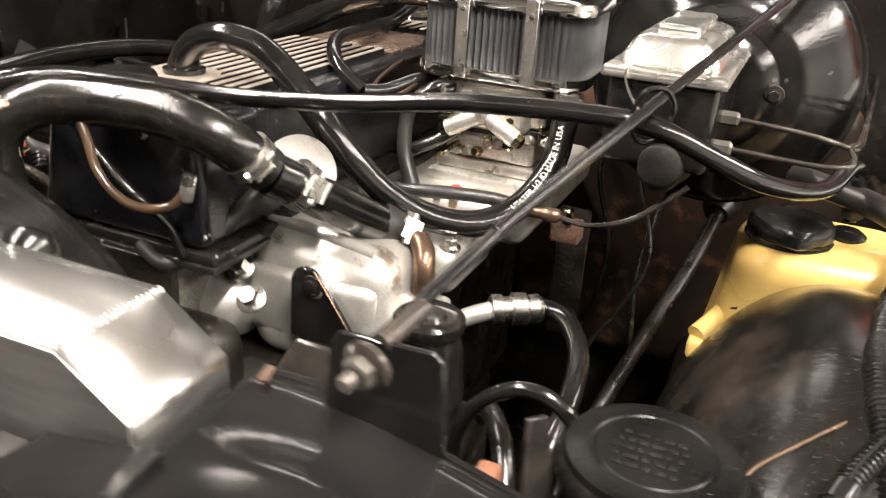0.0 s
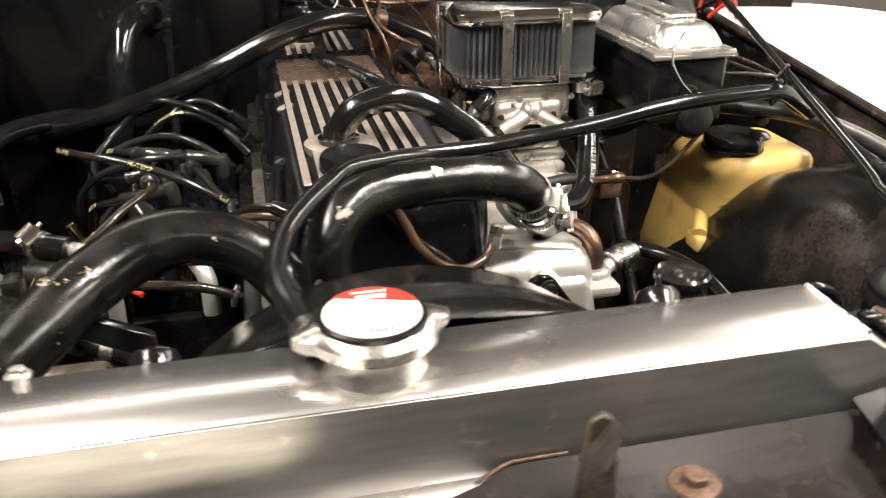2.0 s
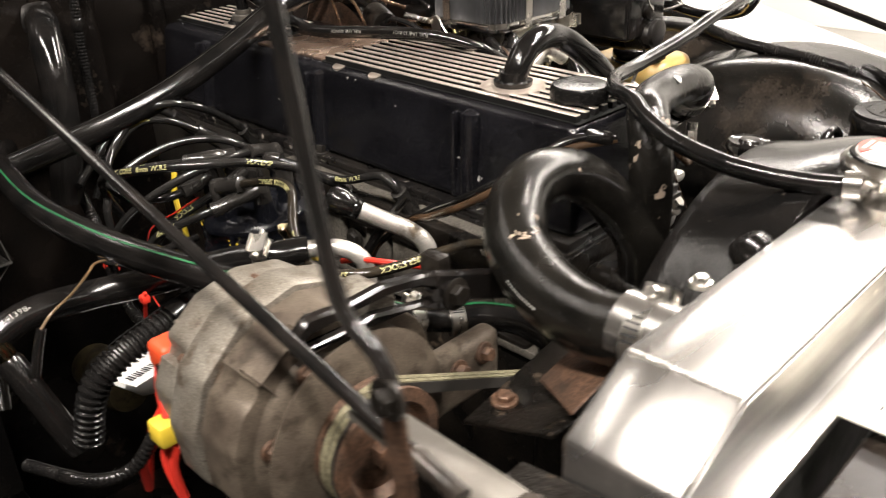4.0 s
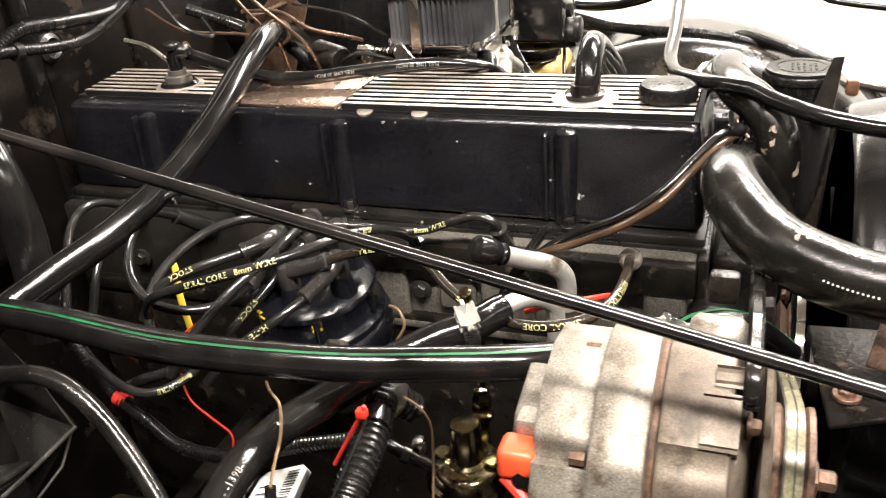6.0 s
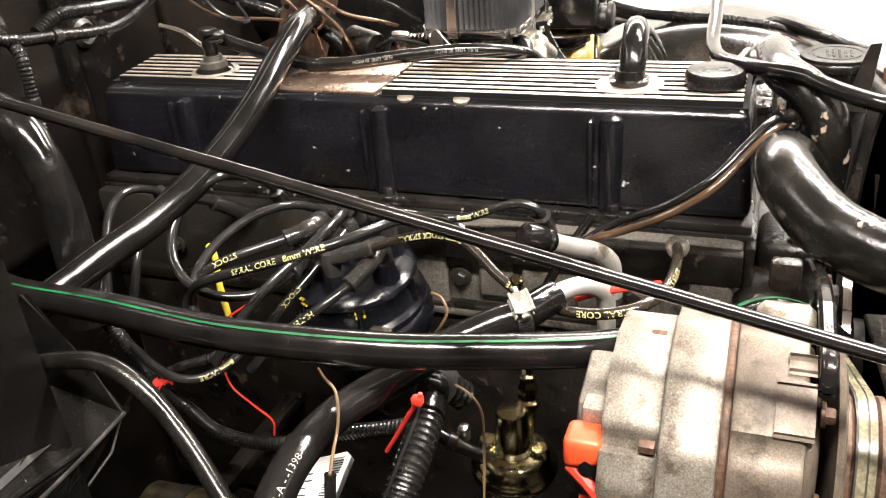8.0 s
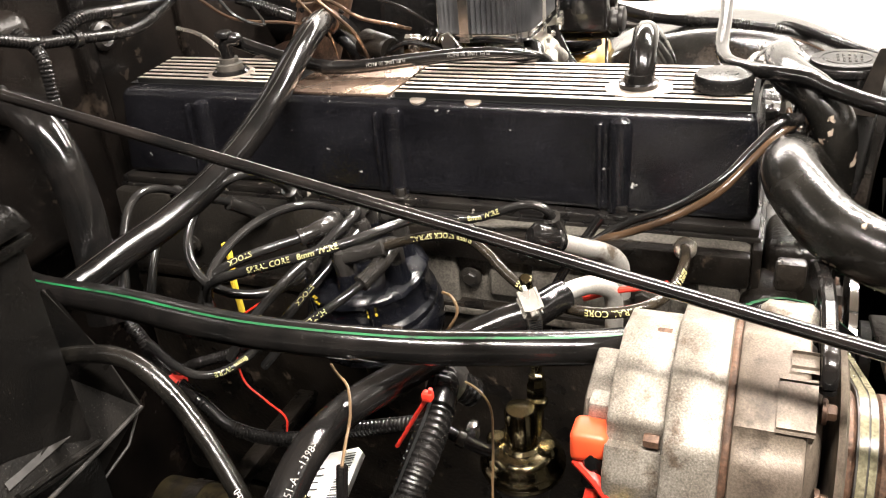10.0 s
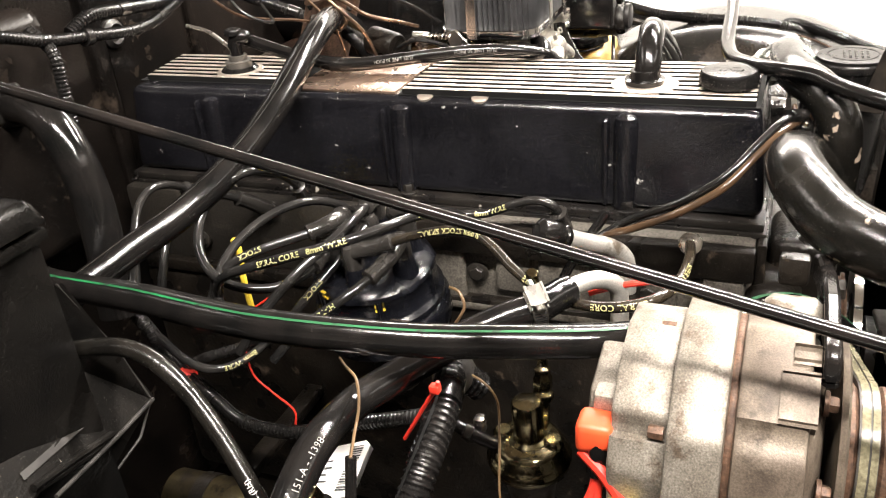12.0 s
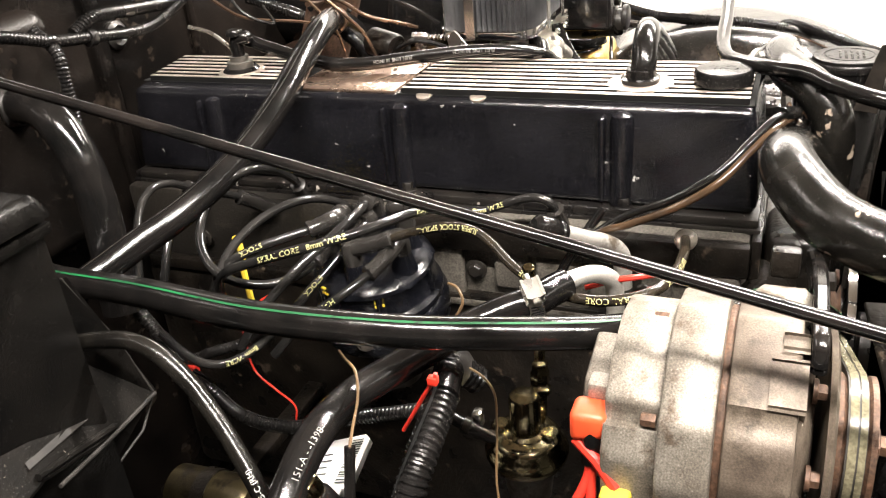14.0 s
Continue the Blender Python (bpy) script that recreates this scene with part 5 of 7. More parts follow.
part("lower_tray", ring_solid([(0.074, 0.050, 0.022, 1.000), (0.082, 0.056, 0.026, 1.002), (0.084, 0.058, 0.027, 1.006), (0.083, 0.057, 0.027, 1.012), (0.081, 0.055, 0.026, 1.012)]), CHROME, pleats)
part("top_plate", ring_solid([(0.081, 0.055, 0.026, 1.064), (0.083, 0.057, 0.027, 1.064), (0.0845, 0.0585, 0.028, 1.069), (0.083, 0.057, 0.027, 1.074), (0.074, 0.049, 0.022, 1.078)]), CHROME, pleats)
o = oval(0.0755, 0.0535, 0.025, 12)
loop = [Vector((x, y, 0)) for x, y in o] + [Vector((*o[0], 0))]
fine_line = resample(loop, 0.0031)
vs, fs = [], []
for i, p in enumerate(fine_line):
    k = 1.0 if i % 2 else 0.92
    for z in (1.011, 1.065):
        vs.append(Vector((0.192 + p.x * k, 0.308 + p.y * k, z)))
n = len(fine_line)
for i in range(n):
    j = (i + 1) % n
    fs.append((2 * i, 2 * j, 2 * j + 1, 2 * i + 1))
part("pleated_gauze", (vs, fs), PLEAT, pleats, smooth=0)
part("core_seal", ring_solid([(0.068, 0.043, 0.02, 1.008), (0.068, 0.043, 0.02, 1.07)]), RUBBER_MATT, pleats)
for x, y, nx, ny in ((0.163, 0.2495, 0, -1), (0.2245, 0.2495, 0, -1), (0.1118, 0.320, -1, 0), (0.163, 0.3665, 0, 1), (0.2245, 0.3665, 0, 1)):
    t = Vector((-ny, nx, 0))
    nn = Vector((nx, ny, 0))
    c = Vector((x, y, 0)) + nn * 0.0035
    w = 0.0055
    pts = [c + t * w + Vector((0, 0, 1.004)), c - t * w + Vector((0, 0, 1.004)), c - t * w + Vector((0, 0, 1.0755)), c + t * w + Vector((0, 0, 1.0755))]
    st = part("clip_strap", plate(pts, nn * 0.0012, 0.0003), ZINC, pleats, "bright steel clip strap")
    part("rivet", lathe([(0.0026, 0), (0.0022, 0.001), (0.001, 0.0014)], c + nn * 0.0012 + Vector((0, 0, 1.062)), nn, 12), CHROME, st)
    part("hook", block([min(a, b) for a, b in zip(c + t * w + Vector((0, 0, 1.0755)), c - t * w - nn * 0.016 + Vector((0, 0, 1.0785)))], [max(a, b) for a, b in zip(c + t * w + nn * 0.0012 + Vector((0, 0, 1.0755)), c - t * w - nn * 0.016 + Vector((0, 0, 1.0785)))], 0.0005), ZINC, st)

# ---- brakes and coolant tank, driver's side ----
mc = thing("brake_master_cylinder", (0.345, 0.29, 0.98), "black iron brake master cylinder with a bright domed lid", "master cylinder")
part("reservoir", block((0.303, 0.205, 0.965), (0.386, 0.365, 1.034), 0.006, 3), GLOSSBLACK, mc)
part("lid", block((0.298, 0.199, 1.033), (0.391, 0.372, 1.041), 0.003, 2), DULLZINC, mc, "bright pressed lid")
ridge = lambda v: (0.3445 + (v.x - 0.3445) * (0.70 if v.z > 1.05 else 1), 0.287 + (v.y - 0.287) * (0.80 if v.z > 1.05 else 1), v.z)
part("lid_dome", block((0.304, 0.207, 1.040), (0.385, 0.366, 1.064), 0.008, 3, ridge), DULLZINC, mc)
part("lid_crown", block((0.328, 0.235, 1.062), (0.361, 0.340, 1.071), 0.004, 3), DULLZINC, mc)
part("rim_bead", tube([(0.300, 0.200, 1.035), (0.389, 0.200, 1.035), (0.389, 0.371, 1.035), (0.300, 0.371, 1.035), (0.300, 0.200, 1.035)], 0.0028, 8, raw=True), DULLZINC, mc)
part("bail_wire", tube([(0.342, 0.196, 1.000), (0.330, 0.196, 1.012), (0.318, 0.195, 1.032), (0.322, 0.200, 1.046), (0.345, 0.23, 1.060), (0.345, 0.30, 1.062), (0.345, 0.372, 1.052)], 0.0012, 8), ZINC, mc)
part("bail_foot", lathe([(0.009, 0), (0.009, 0.004), (0.005, 0.006)], (0.344, 0.205, 0.998), (0, -1, 0), 16), GRIME, mc)
part("bore", lathe([(0.015, 0), (0.017, 0.004), (0.020, 0.03), (0.022, 0.04), (0.022, 0.17)], (0.353, 0.196, 0.966), (0, 1, 0), 24), GRIME, mc)
part("bore_cap", lathe([(0.0160, 0), (0.0165, 0.002), (0.0160, 0.006), (0.013, 0.0075), (0.004, 0.008)], (0.353, 0.198, 0.972), (0, -1, 0), 24), RUBBER_MATT, mc)
for z, y, pts in ((1.001, 0.260, [(0.403, 0.260, 1.001), (0.449, 0.260, 0.998), (0.475, 0.260, 0.994), (0.486, 0.268, 0.990), (0.492, 0.30, 0.985), (0.50, 0.40, 0.98), (0.51, 0.70, 0.97)]),
                  (0.983, 0.235, [(0.398, 0.235, 0.983), (0.454, 0.235, 0.981), (0.482, 0.236, 0.983), (0.4870, 0.250, 0.986), (0.484, 0.265, 0.992), (0.490, 0.29, 0.992), (0.50, 0.40, 0.99), (0.52, 0.70, 0.98)])):
    ln = part("brake_line", tube([(0.386, y, z), *pts], 0.0023, 10), STEEL, mc, "dark steel brake line")
    part("flare_nut", lathe([(0.006, 0), (0.006, 0.012), (0.004, 0.014)], (0.386, y, z), (1, 0, 0), 6), SLATESTEEL, ln)
bo = thing("brake_booster", (0.36, 0.50, 1.0), "large round black brake booster on the firewall", "brake booster")
part("front_shell", lathe([(0.03, 0), (0.046, 0.003), (0.055, 0.010), (0.060, 0.018), (0.078, 0.022), (0.086, 0.026), (0.090, 0.034), (0.108, 0.042), (0.118, 0.052), (0.126, 0.066), (0.130, 0.086)], (0.362, 0.385, 0.995), (0, 1, 0), 64), SHROUD, bo)
part("seam", lathe([(0.130, 0), (0.1345, 0.002), (0.1345, 0.008), (0.130, 0.010)], (0.362, 0.469, 0.995), (0, 1, 0), 56), SHROUD, bo)
part("rear_shell", lathe([(0.130, 0), (0.126, 0.03), (0.09, 0.10), (0.06, 0.235)], (0.362, 0.478, 0.995), (0, 1, 0), 56), SHROUD, bo)
part("stud", hexbolt((0.418, 0.388, 1.000), (0, -1, 0), 0.006, 0.010), STEEL, bo)
part("stud", hexbolt((0.306, 0.388, 1.000), (0, -1, 0), 0.006, 0.010), STEEL, bo)

tank = thing("coolant_tank", (0.46, 0.28, 0.78), "aged yellow plastic coolant overflow tank with black caps", "coolant tank")


def slump(v):
    low = v.z < 0.83
    x = v.x + ((-0.022 if v.y > 0.28 else -0.002) if low else 0.010) if v.x < 0.45 else v.x - (0.030 if low else 0.0)
    return x, v.y + ((0.052 if low else 0.014) if v.y < 0.28 else (0.028 if low else 0.004)), v.z + (0.062 if low and v.x > 0.45 else 0.0)


part("vessel", block((0.408, 0.218, 0.735), (0.556, 0.366, 0.905), 0.028, 6, slump), YELLOW, tank)
part("neck_lobe", block((0.478, 0.282, 0.885), (0.535, 0.335, 0.908), 0.010, 4), YELLOW, tank)
part("mount_lug", tube([(0.425, 0.285, 0.836), (0.414, 0.262, 0.826), (0.402, 0.240, 0.817)], 0.0085, 14), YELLOW, tank)
part("lug_foot", block((0.396, 0.232, 0.795), (0.418, 0.262, 0.815), 0.005, 3), YELLOW, tank)
part("filler_neck", lathe([(0.030, 0), (0.030, 0.014)], (0.456, 0.284, 0.898), (0, 0, 1), 28), YELLOW, tank)
kn = part("cap", lathe([(0.033, 0.010), (0.0345, 0.012), (0.034, 0.021), (0.031, 0.0245), (0.022, 0.0255), (0.004, 0.026)], (0.456, 0.284, 0.898), (0, 0, 1), 36, lambda a, h: 1 + 0.22 * max(0, math.cos(a - 4.9)) ** 24 + (0.012 * math.cos(18 * a) if h < 0.021 else 0)), BLACKPLASTIC, tank, "black screw cap")
part("retainer_ring", tube([(0.456 + 0.034 * math.cos(a), 0.284 + 0.034 * math.sin(a), 0.905) for a in [radians(30 * k) for k in range(13)]], 0.0018, 6), BLACKPLASTIC, kn)
part("hose_neck", lathe([(0.016, 0), (0.016, 0.010), (0.011, 0.014)], (0.500, 0.304, 0.900), (0, 0, 1), 20), BLACKPLASTIC, tank)
random.seed(17)
for k in range(5):
    x = 0.424 + 0.008 * k
    z = 0.846 + random.uniform(-0.0015, 0.0015)
    face = lambda h: 0.232 + (0.905 - h) / 0.170 * 0.038 - 0.0012
    part("dark_mark", plate([(px, face(h), h) for px, h in ((x, z), (x + random.uniform(0.003, 0.006), z + 0.001), (x + 0.006, z + random.uniform(0.002, 0.004)), (x + 0.001, z + 0.002))], (0, -0.0006, 0), 0), PRINTBLACK, tank, "worn black print mark", smooth=0)
solo("tank_bracket", block((0.395, 0.255, 0.58), (0.545, 0.350, 0.737), 0.006), GRIME, "black steel shelf under the yellow tank", "bracket")

cn = thing("vapour_canister", (0.416, -0.060, 0.80), "black round canister with an embossed lid", "canister")
part("can", lathe([(0.042, -0.30), (0.044, -0.29), (0.044, -0.012), (0.0465, -0.010), (0.0465, -0.003), (0.044, 0.0)], (0.412, -0.080, 0.906), (0, 0, 1), 40), BLACKPLASTIC, cn)
lid = part("lid", lathe([(0.044, 0.0), (0.043, 0.0035), (0.040, 0.0045), (0.031, 0.0045), (0.0300, 0.0036), (0.0290, 0.0036), (0.0280, 0.0045), (0.006, 0.0045)], (0.412, -0.080, 0.906), (0, 0, 1), 44), LIDBLACK, cn, "black lid with shiny embossed lettering")
random.seed(8)
for r in range(5):
    x = -0.019 + abs(r - 2) * 0.002
    while x < 0.018 - abs(r - 2) * 0.002:
        w = random.uniform(0.003, 0.007)
        part("embossed_bar", block((0.410 + x, -0.098 + 0.0068 * r, 0.9100), (0.410 + x + w, -0.0948 + 0.0068 * r, 0.9113), 0.0005, 1), BLACKPLASTIC, lid, smooth=0)
        x += w + 0.0018
mnt = thing("canister_mount", (0.355, -0.12, 0.88), "black steel mount with an orange rusty tab beside the canister", "bracket")
part("plate", plate([(0.362, -0.118, 0.85), (0.372, -0.090, 0.85), (0.366, -0.112, 0.935), (0.360, -0.124, 0.938)], (-0.003, 0.001, 0), 0.0008), STEEL, mnt)
part("tab", block((0.340, -0.142, 0.895), (0.352, -0.128, 0.914), 0.003), RUSTORANGE, mnt, "orange rusty tab")
hose_thing("loop_hose", [(0.290, -0.035, 0.82), (0.294, -0.038, 0.855), (0.308, -0.040, 0.882), (0.330, -0.040, 0.897), (0.350, -0.040, 0.896), (0.366, -0.040, 0.880), (0.372, -0.04, 0.84)], 0.0048, "slim black hose making a loop", RUBBER, 12)
hose_thing("loose_wire", [(0.450, -0.085, 0.902), (0.458, -0.060, 0.904), (0.480, -0.032, 0.910), (0.502, -0.004, 0.914), (0.521, 0.014, 0.918), (0.56, 0.03, 0.919)], 0.0011, "thin loose wire across the wheel arch", COPPER, 6, category="wire")
loom_thing("corrugated_loom", ([(0.478, -0.12, 0.895), (0.492, -0.080, 0.905), (0.506, -0.045, 0.914), (0.528, -0.01, 0.920), (0.548, 0.004, 0.915), (0.560, 0.010, 0.905)], 0.0072), "black corrugated wire loom on the wheel arch", "wire loom", "wire looms")
loom_thing("fender_loom", ([(0.555, 0.300, 0.955), (0.545, 0.240, 0.944), (0.532, 0.180, 0.932), (0.519, 0.108, 0.929), (0.512, 0.045, 0.926), (0.516, -0.010, 0.914), (0.53, -0.09, 0.875), (0.56, -0.16, 0.83)], 0.0080), "brownish black corrugated loom lying along the wheel arch", "wire loom", "wire looms")
hose_thing("fender_cable", [(0.45, 0.33, 0.945), (0.52, 0.27, 0.945), (0.58, 0.22, 0.925), (0.625, 0.175, 0.895), (0.66, 0.11, 0.868)], 0.0105, "thick black cable dipping over the wheel arch", RUBBER_MATT, 14, category="cable")
pr = thing("proportioning_valve", (0.30, 0.21, 0.90), "brass and zinc valve with a bent steel line", "valve")
part("valve_body", lathe([(0.005, -0.02), (0.005, 0.004), (0.0065, 0.006), (0.0065, 0.016), (0.004, 0.019)], (0.262, 0.20, 0.912), (1, 0.1, 0), 8), COPPER, pr)
part("line", tube([(0.278, 0.20, 0.912), (0.305, 0.20, 0.910), (0.335, 0.21, 0.918), (0.360, 0.215, 0.938), (0.375, 0.218, 0.952)], 0.0024, 8), STEEL, pr)
red_harness = thing("wire_harness", (0.55, 0.52, 1.03), "tangle of red and orange wires by the firewall", "wiring")
random.seed(12)
for k in range(9):
    q = [Vector((0.545 + random.uniform(-0.02, 0.03), 0.50 + random.uniform(-0.02, 0.04), 1.02 + 0.035 * j + random.uniform(-0.01, 0.01))) for j in range(4)]
    part("wire", tube(q, 0.0022, 6), (RED, ORANGE, WIRE)[k % 3], red_harness)

st = thing("steering_shaft", (0.36, 0.40, 0.78), "dark greasy steering shaft with a universal joint", "steering shaft")
part("shaft", tube([(0.405, 0.70, 0.90), (0.3745, 0.440, 0.810), (0.355, 0.345, 0.770), (0.330, 0.230, 0.715), (0.318, 0.17, 0.66)], 0.0075, 14), GRIME, st)
part("boot", lathe([(0.022, 0), (0.018, 0.012), (0.021, 0.020), (0.017, 0.032), (0.0195, 0.040), (0.013, 0.052)], (0.388, 0.56, 0.852), (-0.12, -0.9, -0.32), 24), RUBBER_MATT, st)
sw = thing("pressure_switch", (0.275, 0.235, 0.89), "tarnished brass pressure block on a dark bracket", "valve")
part("body", block((0.266, 0.226, 0.878), (0.292, 0.246, 0.898), 0.003), RUST, sw)
part("bracket", block((0.268, 0.246, 0.78), (0.296, 0.252, 0.905), 0.002), GRIME, sw)
part("terminal", lathe([(0.005, 0), (0.005, 0.012), (0.003, 0.014)], (0.281, 0.226, 0.899), (0, -0.2, 1), 8), BRASS, sw)
random.seed(52)
for k in range(3):
    x0, y0 = 0.27 + 0.034 * k, 0.30 + random.uniform(-0.05, 0.12)
    hose_thing("harness_lead", [(x0, y0 + 0.10, 0.93), (x0 + random.uniform(-0.02, 0.02), y0 + 0.05, 0.88), (x0 + random.uniform(-0.03, 0.03), y0, 0.80), (x0 + random.uniform(-0.03, 0.03), y0 - 0.03, 0.70)], 0.0028, "dull dark lead hanging behind the carburettor", GRIME, 8, "dark leads", "wire")

# ---- alternator and belt, passenger side ----
alt = thing("alternator", (-0.346, 0.015, 0.84), "dirty cast aluminium alternator with a rusty pulley", "alternator")
AX, AZ = -0.346, 0.899


def drum(y0, y1, rad, rim=0.0025):
    """A closed casting along y: rad(angle in degrees) gives its radius, with softened ends."""
    n = 144
    vs, fs = [], []
    levels = ((y0, 0.55), (y0, 0.93), (y0 - rim * 0.3, 0.985), (y0 - rim, 1.0), (y1 + rim, 1.0), (y1 + rim * 0.3, 0.985), (y1, 0.93), (y1, 0.55))
    for y, k in levels:
        for i in range(n):
            a = 360 * i / n
            r = rad(a) * k
            vs.append(Vector((AX + r * math.cos(radians(a)), y, AZ + r * math.sin(radians(a)))))
    for j in range(len(levels) - 1):
        for i in range(n):
            q = (i + 1) % n
            fs.append((j * n + i, j * n + q, (j + 1) * n + q, (j + 1) * n + i))
    fs += [tuple(range(n))[::-1], tuple((len(levels) - 1) * n + i for i in range(n))]
    return vs, fs


def flats(r, corners, recess=()):
    """Radius with flat faces between corner angles; recess rows of (from, to, depth)."""
    def f(a):
        for lo, hi in zip(corners, corners[1:]):
            if lo <= a <= hi:
                mid, half = (lo + hi) / 2, (hi - lo) / 2
                out = r * math.cos(radians(half)) / math.cos(radians(a - mid))
                break
        else:
            out = r
        for lo, hi, d in recess:
            out -= d * max(0.0, min(1.0, (a - lo) / 1.5, (hi - a) / 1.5))
        return out
    return f


def lug(a, y0, y1, r0, r1, half, material, name="casting_lug", bevel=0.0022):
    """A cast block on the drum's flank at angle a."""
    c, s = math.cos(radians(a)), math.sin(radians(a))

    def turn(v):
        return (AX + c * v.x - s * v.z, v.y, AZ + s * v.x + c * v.z)
    return part(name, block((r0, y0, -half), (r1, y1, half), bevel, 2, turn), material, alt)


part("slip_ring_cover", drum(0.081, 0.062, flats(0.046, (20, 80, 128, 176, 230)), 0.004), CAST, alt)
part("brush_holder", block((-0.388, 0.060, 0.930), (-0.374, 0.076, 0.942), 0.002), CAST, alt)
part("rear_housing", drum(0.0645, 0.033, flats(0.0685, (40, 66, 92, 117, 141.5, 168, 196, 222, 250), ((142, 152.5, 0.0045), (215, 226, 0.005)))), CAST, alt)
part("middle_housing", drum(0.0345, 0.0058, flats(0.0755, (32, 60, 88, 118, 148, 174, 200, 228, 256))), CAST, alt)
part("stator_ring", drum(0.0070, 0.0005, lambda a: 0.0685), RUST, alt, "dark rusty laminated stator edge")
part("front_housing", drum(0.0020, -0.0330, flats(0.0745, (34, 62, 90, 112, 135, 152, 168, 195, 222), ((135.5, 146, 0.0020),))), CASTDIRTY, alt)
part("nose", lathe([(0.062, 0.0), (0.058, 0.004), (0.050, 0.007), (0.022, 0.010)], (AX, -0.033, AZ), (0, -1, 0), 60), CASTDIRTY, alt)
lug(124, -0.0335, -0.020, 0.058, 0.0742, 0.0125, CASTDIRTY)
lug(104, -0.0335, -0.025, 0.058, 0.0742, 0.0050, CASTDIRTY)
for a, y in ((147, 0.034), (90, 0.036)):
    c, s = math.cos(radians(a)), math.sin(radians(a))
    part("case_bolt", hexbolt((AX + c * 0.0655, y + 0.002, AZ + s * 0.0655), (0, 1, 0), 0.0040, 0.008, False), RUST, alt)
for a in (78, 118, 165):
    c, s = math.cos(radians(a)), math.sin(radians(a))
    part("through_bolt", hexbolt((AX + c * 0.056, -0.040, AZ + s * 0.056), (0, -1, 0), 0.0045, 0.006), RUST, alt)
part("mount_ear", plate([(AX + 0.014, -0.006, AZ + 0.058), (AX + 0.044, -0.006, AZ + 0.050), (AX + 0.046, -0.006, AZ + 0.066), (AX + 0.034, -0.006, AZ + 0.076), (AX + 0.020, -0.006, AZ + 0.074)], (0, -0.030, 0), 0.004), CAST, alt)
part("pulley_fan", lathe([(0.020, 0), (0.062, 0.001), (0.064, 0.004), (0.056, 0.006), (0.02, 0.006)], (AX, -0.046, AZ), (0, -1, 0), 48), CASTDIRTY, alt)
pu = part("pulley", lathe([(0.030, 0), (0.0375, 0.001), (0.0375, 0.004), (0.029, 0.011), (0.0375, 0.018), (0.0375, 0.021), (0.030, 0.022), (0.026, 0.016), (0.012, 0.016)], (AX, -0.052, AZ), (0, -1, 0), 48), RUST, alt)
part("shaft_nut", lathe([(0.011, 0), (0.011, 0.009), (0.006, 0.010), (0.006, 0.018), (0.004, 0.019)], (AX, -0.068, AZ), (0, -1, 0), 6), RUST, pu)
tm = part("terminal_boot", block((-0.405, 0.062, 0.917), (-0.385, 0.083, 0.933), 0.0045, 3, lambda v: (v.x, v.y, v.z - (0.005 if v.y > 0.07 and v.z < 0.925 else 0))), ORANGE, alt, "orange-red rubber terminal boot")
part("stem", lathe([(0.0062, 0), (0.0062, 0.020), (0.005, 0.022)], (-0.399, 0.0705, 0.920), (-0.15, 0.0, -1), 16), RUBBER, tm)
for k, dx in enumerate((-0.004, 0.005)):
    hose_thing("battery_wire", [(-0.402, 0.0705, 0.900), (-0.406, 0.0712 + dx * 0.3, 0.888), (-0.412, 0.074 + dx, 0.872), (-0.420 + dx, 0.082 + dx, 0.852), (-0.42, 0.09, 0.82)], 0.0030, "thick red battery wire from the alternator", RED, 10, "battery wires", "wire")
yc = thing("wire_connector", (-0.411, 0.056, 0.884), "yellow plastic plug with two red wires", "connector")
part("plug", block((-0.423, 0.046, 0.877), (-0.405, 0.063, 0.893), 0.003), YELLOWWIRE, yc)
for k in (0, 1):
    part("wire", tube([(-0.412, 0.05 + 0.01 * k, 0.874), (-0.416, 0.052 + 0.01 * k, 0.855), (-0.412, 0.05, 0.82)], 0.003, 8), RED, yc)
part("wire", tube([(-0.412, 0.055, 0.892), (-0.408, 0.066, 0.905), (-0.400, 0.080, 0.912)], 0.0035, 8), RED, yc)

arm = thing("adjusting_arm", (-0.25, -0.03, 0.95), "black slotted steel adjusting arm over the alternator", "bracket")


def strip(rows, y, thick=0.008):
    """A flat bar in a plane of constant y: rows of (x, lower z, upper z)."""
    return plate([(x, y, a) for x, a, b in rows] + [(x, y, b) for x, a, b in rows[::-1]], (0, -thick, 0), 0.0018)


part("upper_bar", strip([(-0.380, 0.9655, 0.970), (-0.377, 0.966, 0.978), (-0.370, 0.972, 0.983), (-0.345, 0.973, 0.980), (-0.317, 0.973, 0.981), (-0.290, 0.968, 0.976), (-0.276, 0.961, 0.972)], -0.036), GLOSSBLACK, arm)
part("lower_bar", strip([(-0.380, 0.9645, 0.9655), (-0.376, 0.962, 0.9660), (-0.368, 0.9600, 0.9650), (-0.345, 0.960, 0.9645), (-0.325, 0.9610, 0.9655), (-0.296, 0.955, 0.9585), (-0.276, 0.946, 0.9540)], -0.036), GLOSSBLACK, arm)
part("arm_plate", strip([(-0.277, 0.946, 0.972), (-0.247, 0.940, 0.961), (-0.215, 0.928, 0.949), (-0.170, 0.905, 0.927)], -0.036), GLOSSBLACK, arm)
part("slot_end", lathe([(0.0042, 0), (0.0042, 0.008)], (-0.2775, -0.036, 0.9575), (0, -1, 0), 14), GLOSSBLACK, arm)
part("arm_bolt", hexbolt((-0.262, -0.044, 0.952), (0, -1, 0.1), 0.007, 0.007), GRIME, arm)
br2 = thing("alternator_bracket", (-0.27, -0.02, 0.93), "grimy cast bracket with rusty bolts under the adjusting arm", "bracket")
part("clip", block((-0.262, -0.030, 0.950), (-0.250, -0.012, 0.970), 0.003), GRIME, br2)
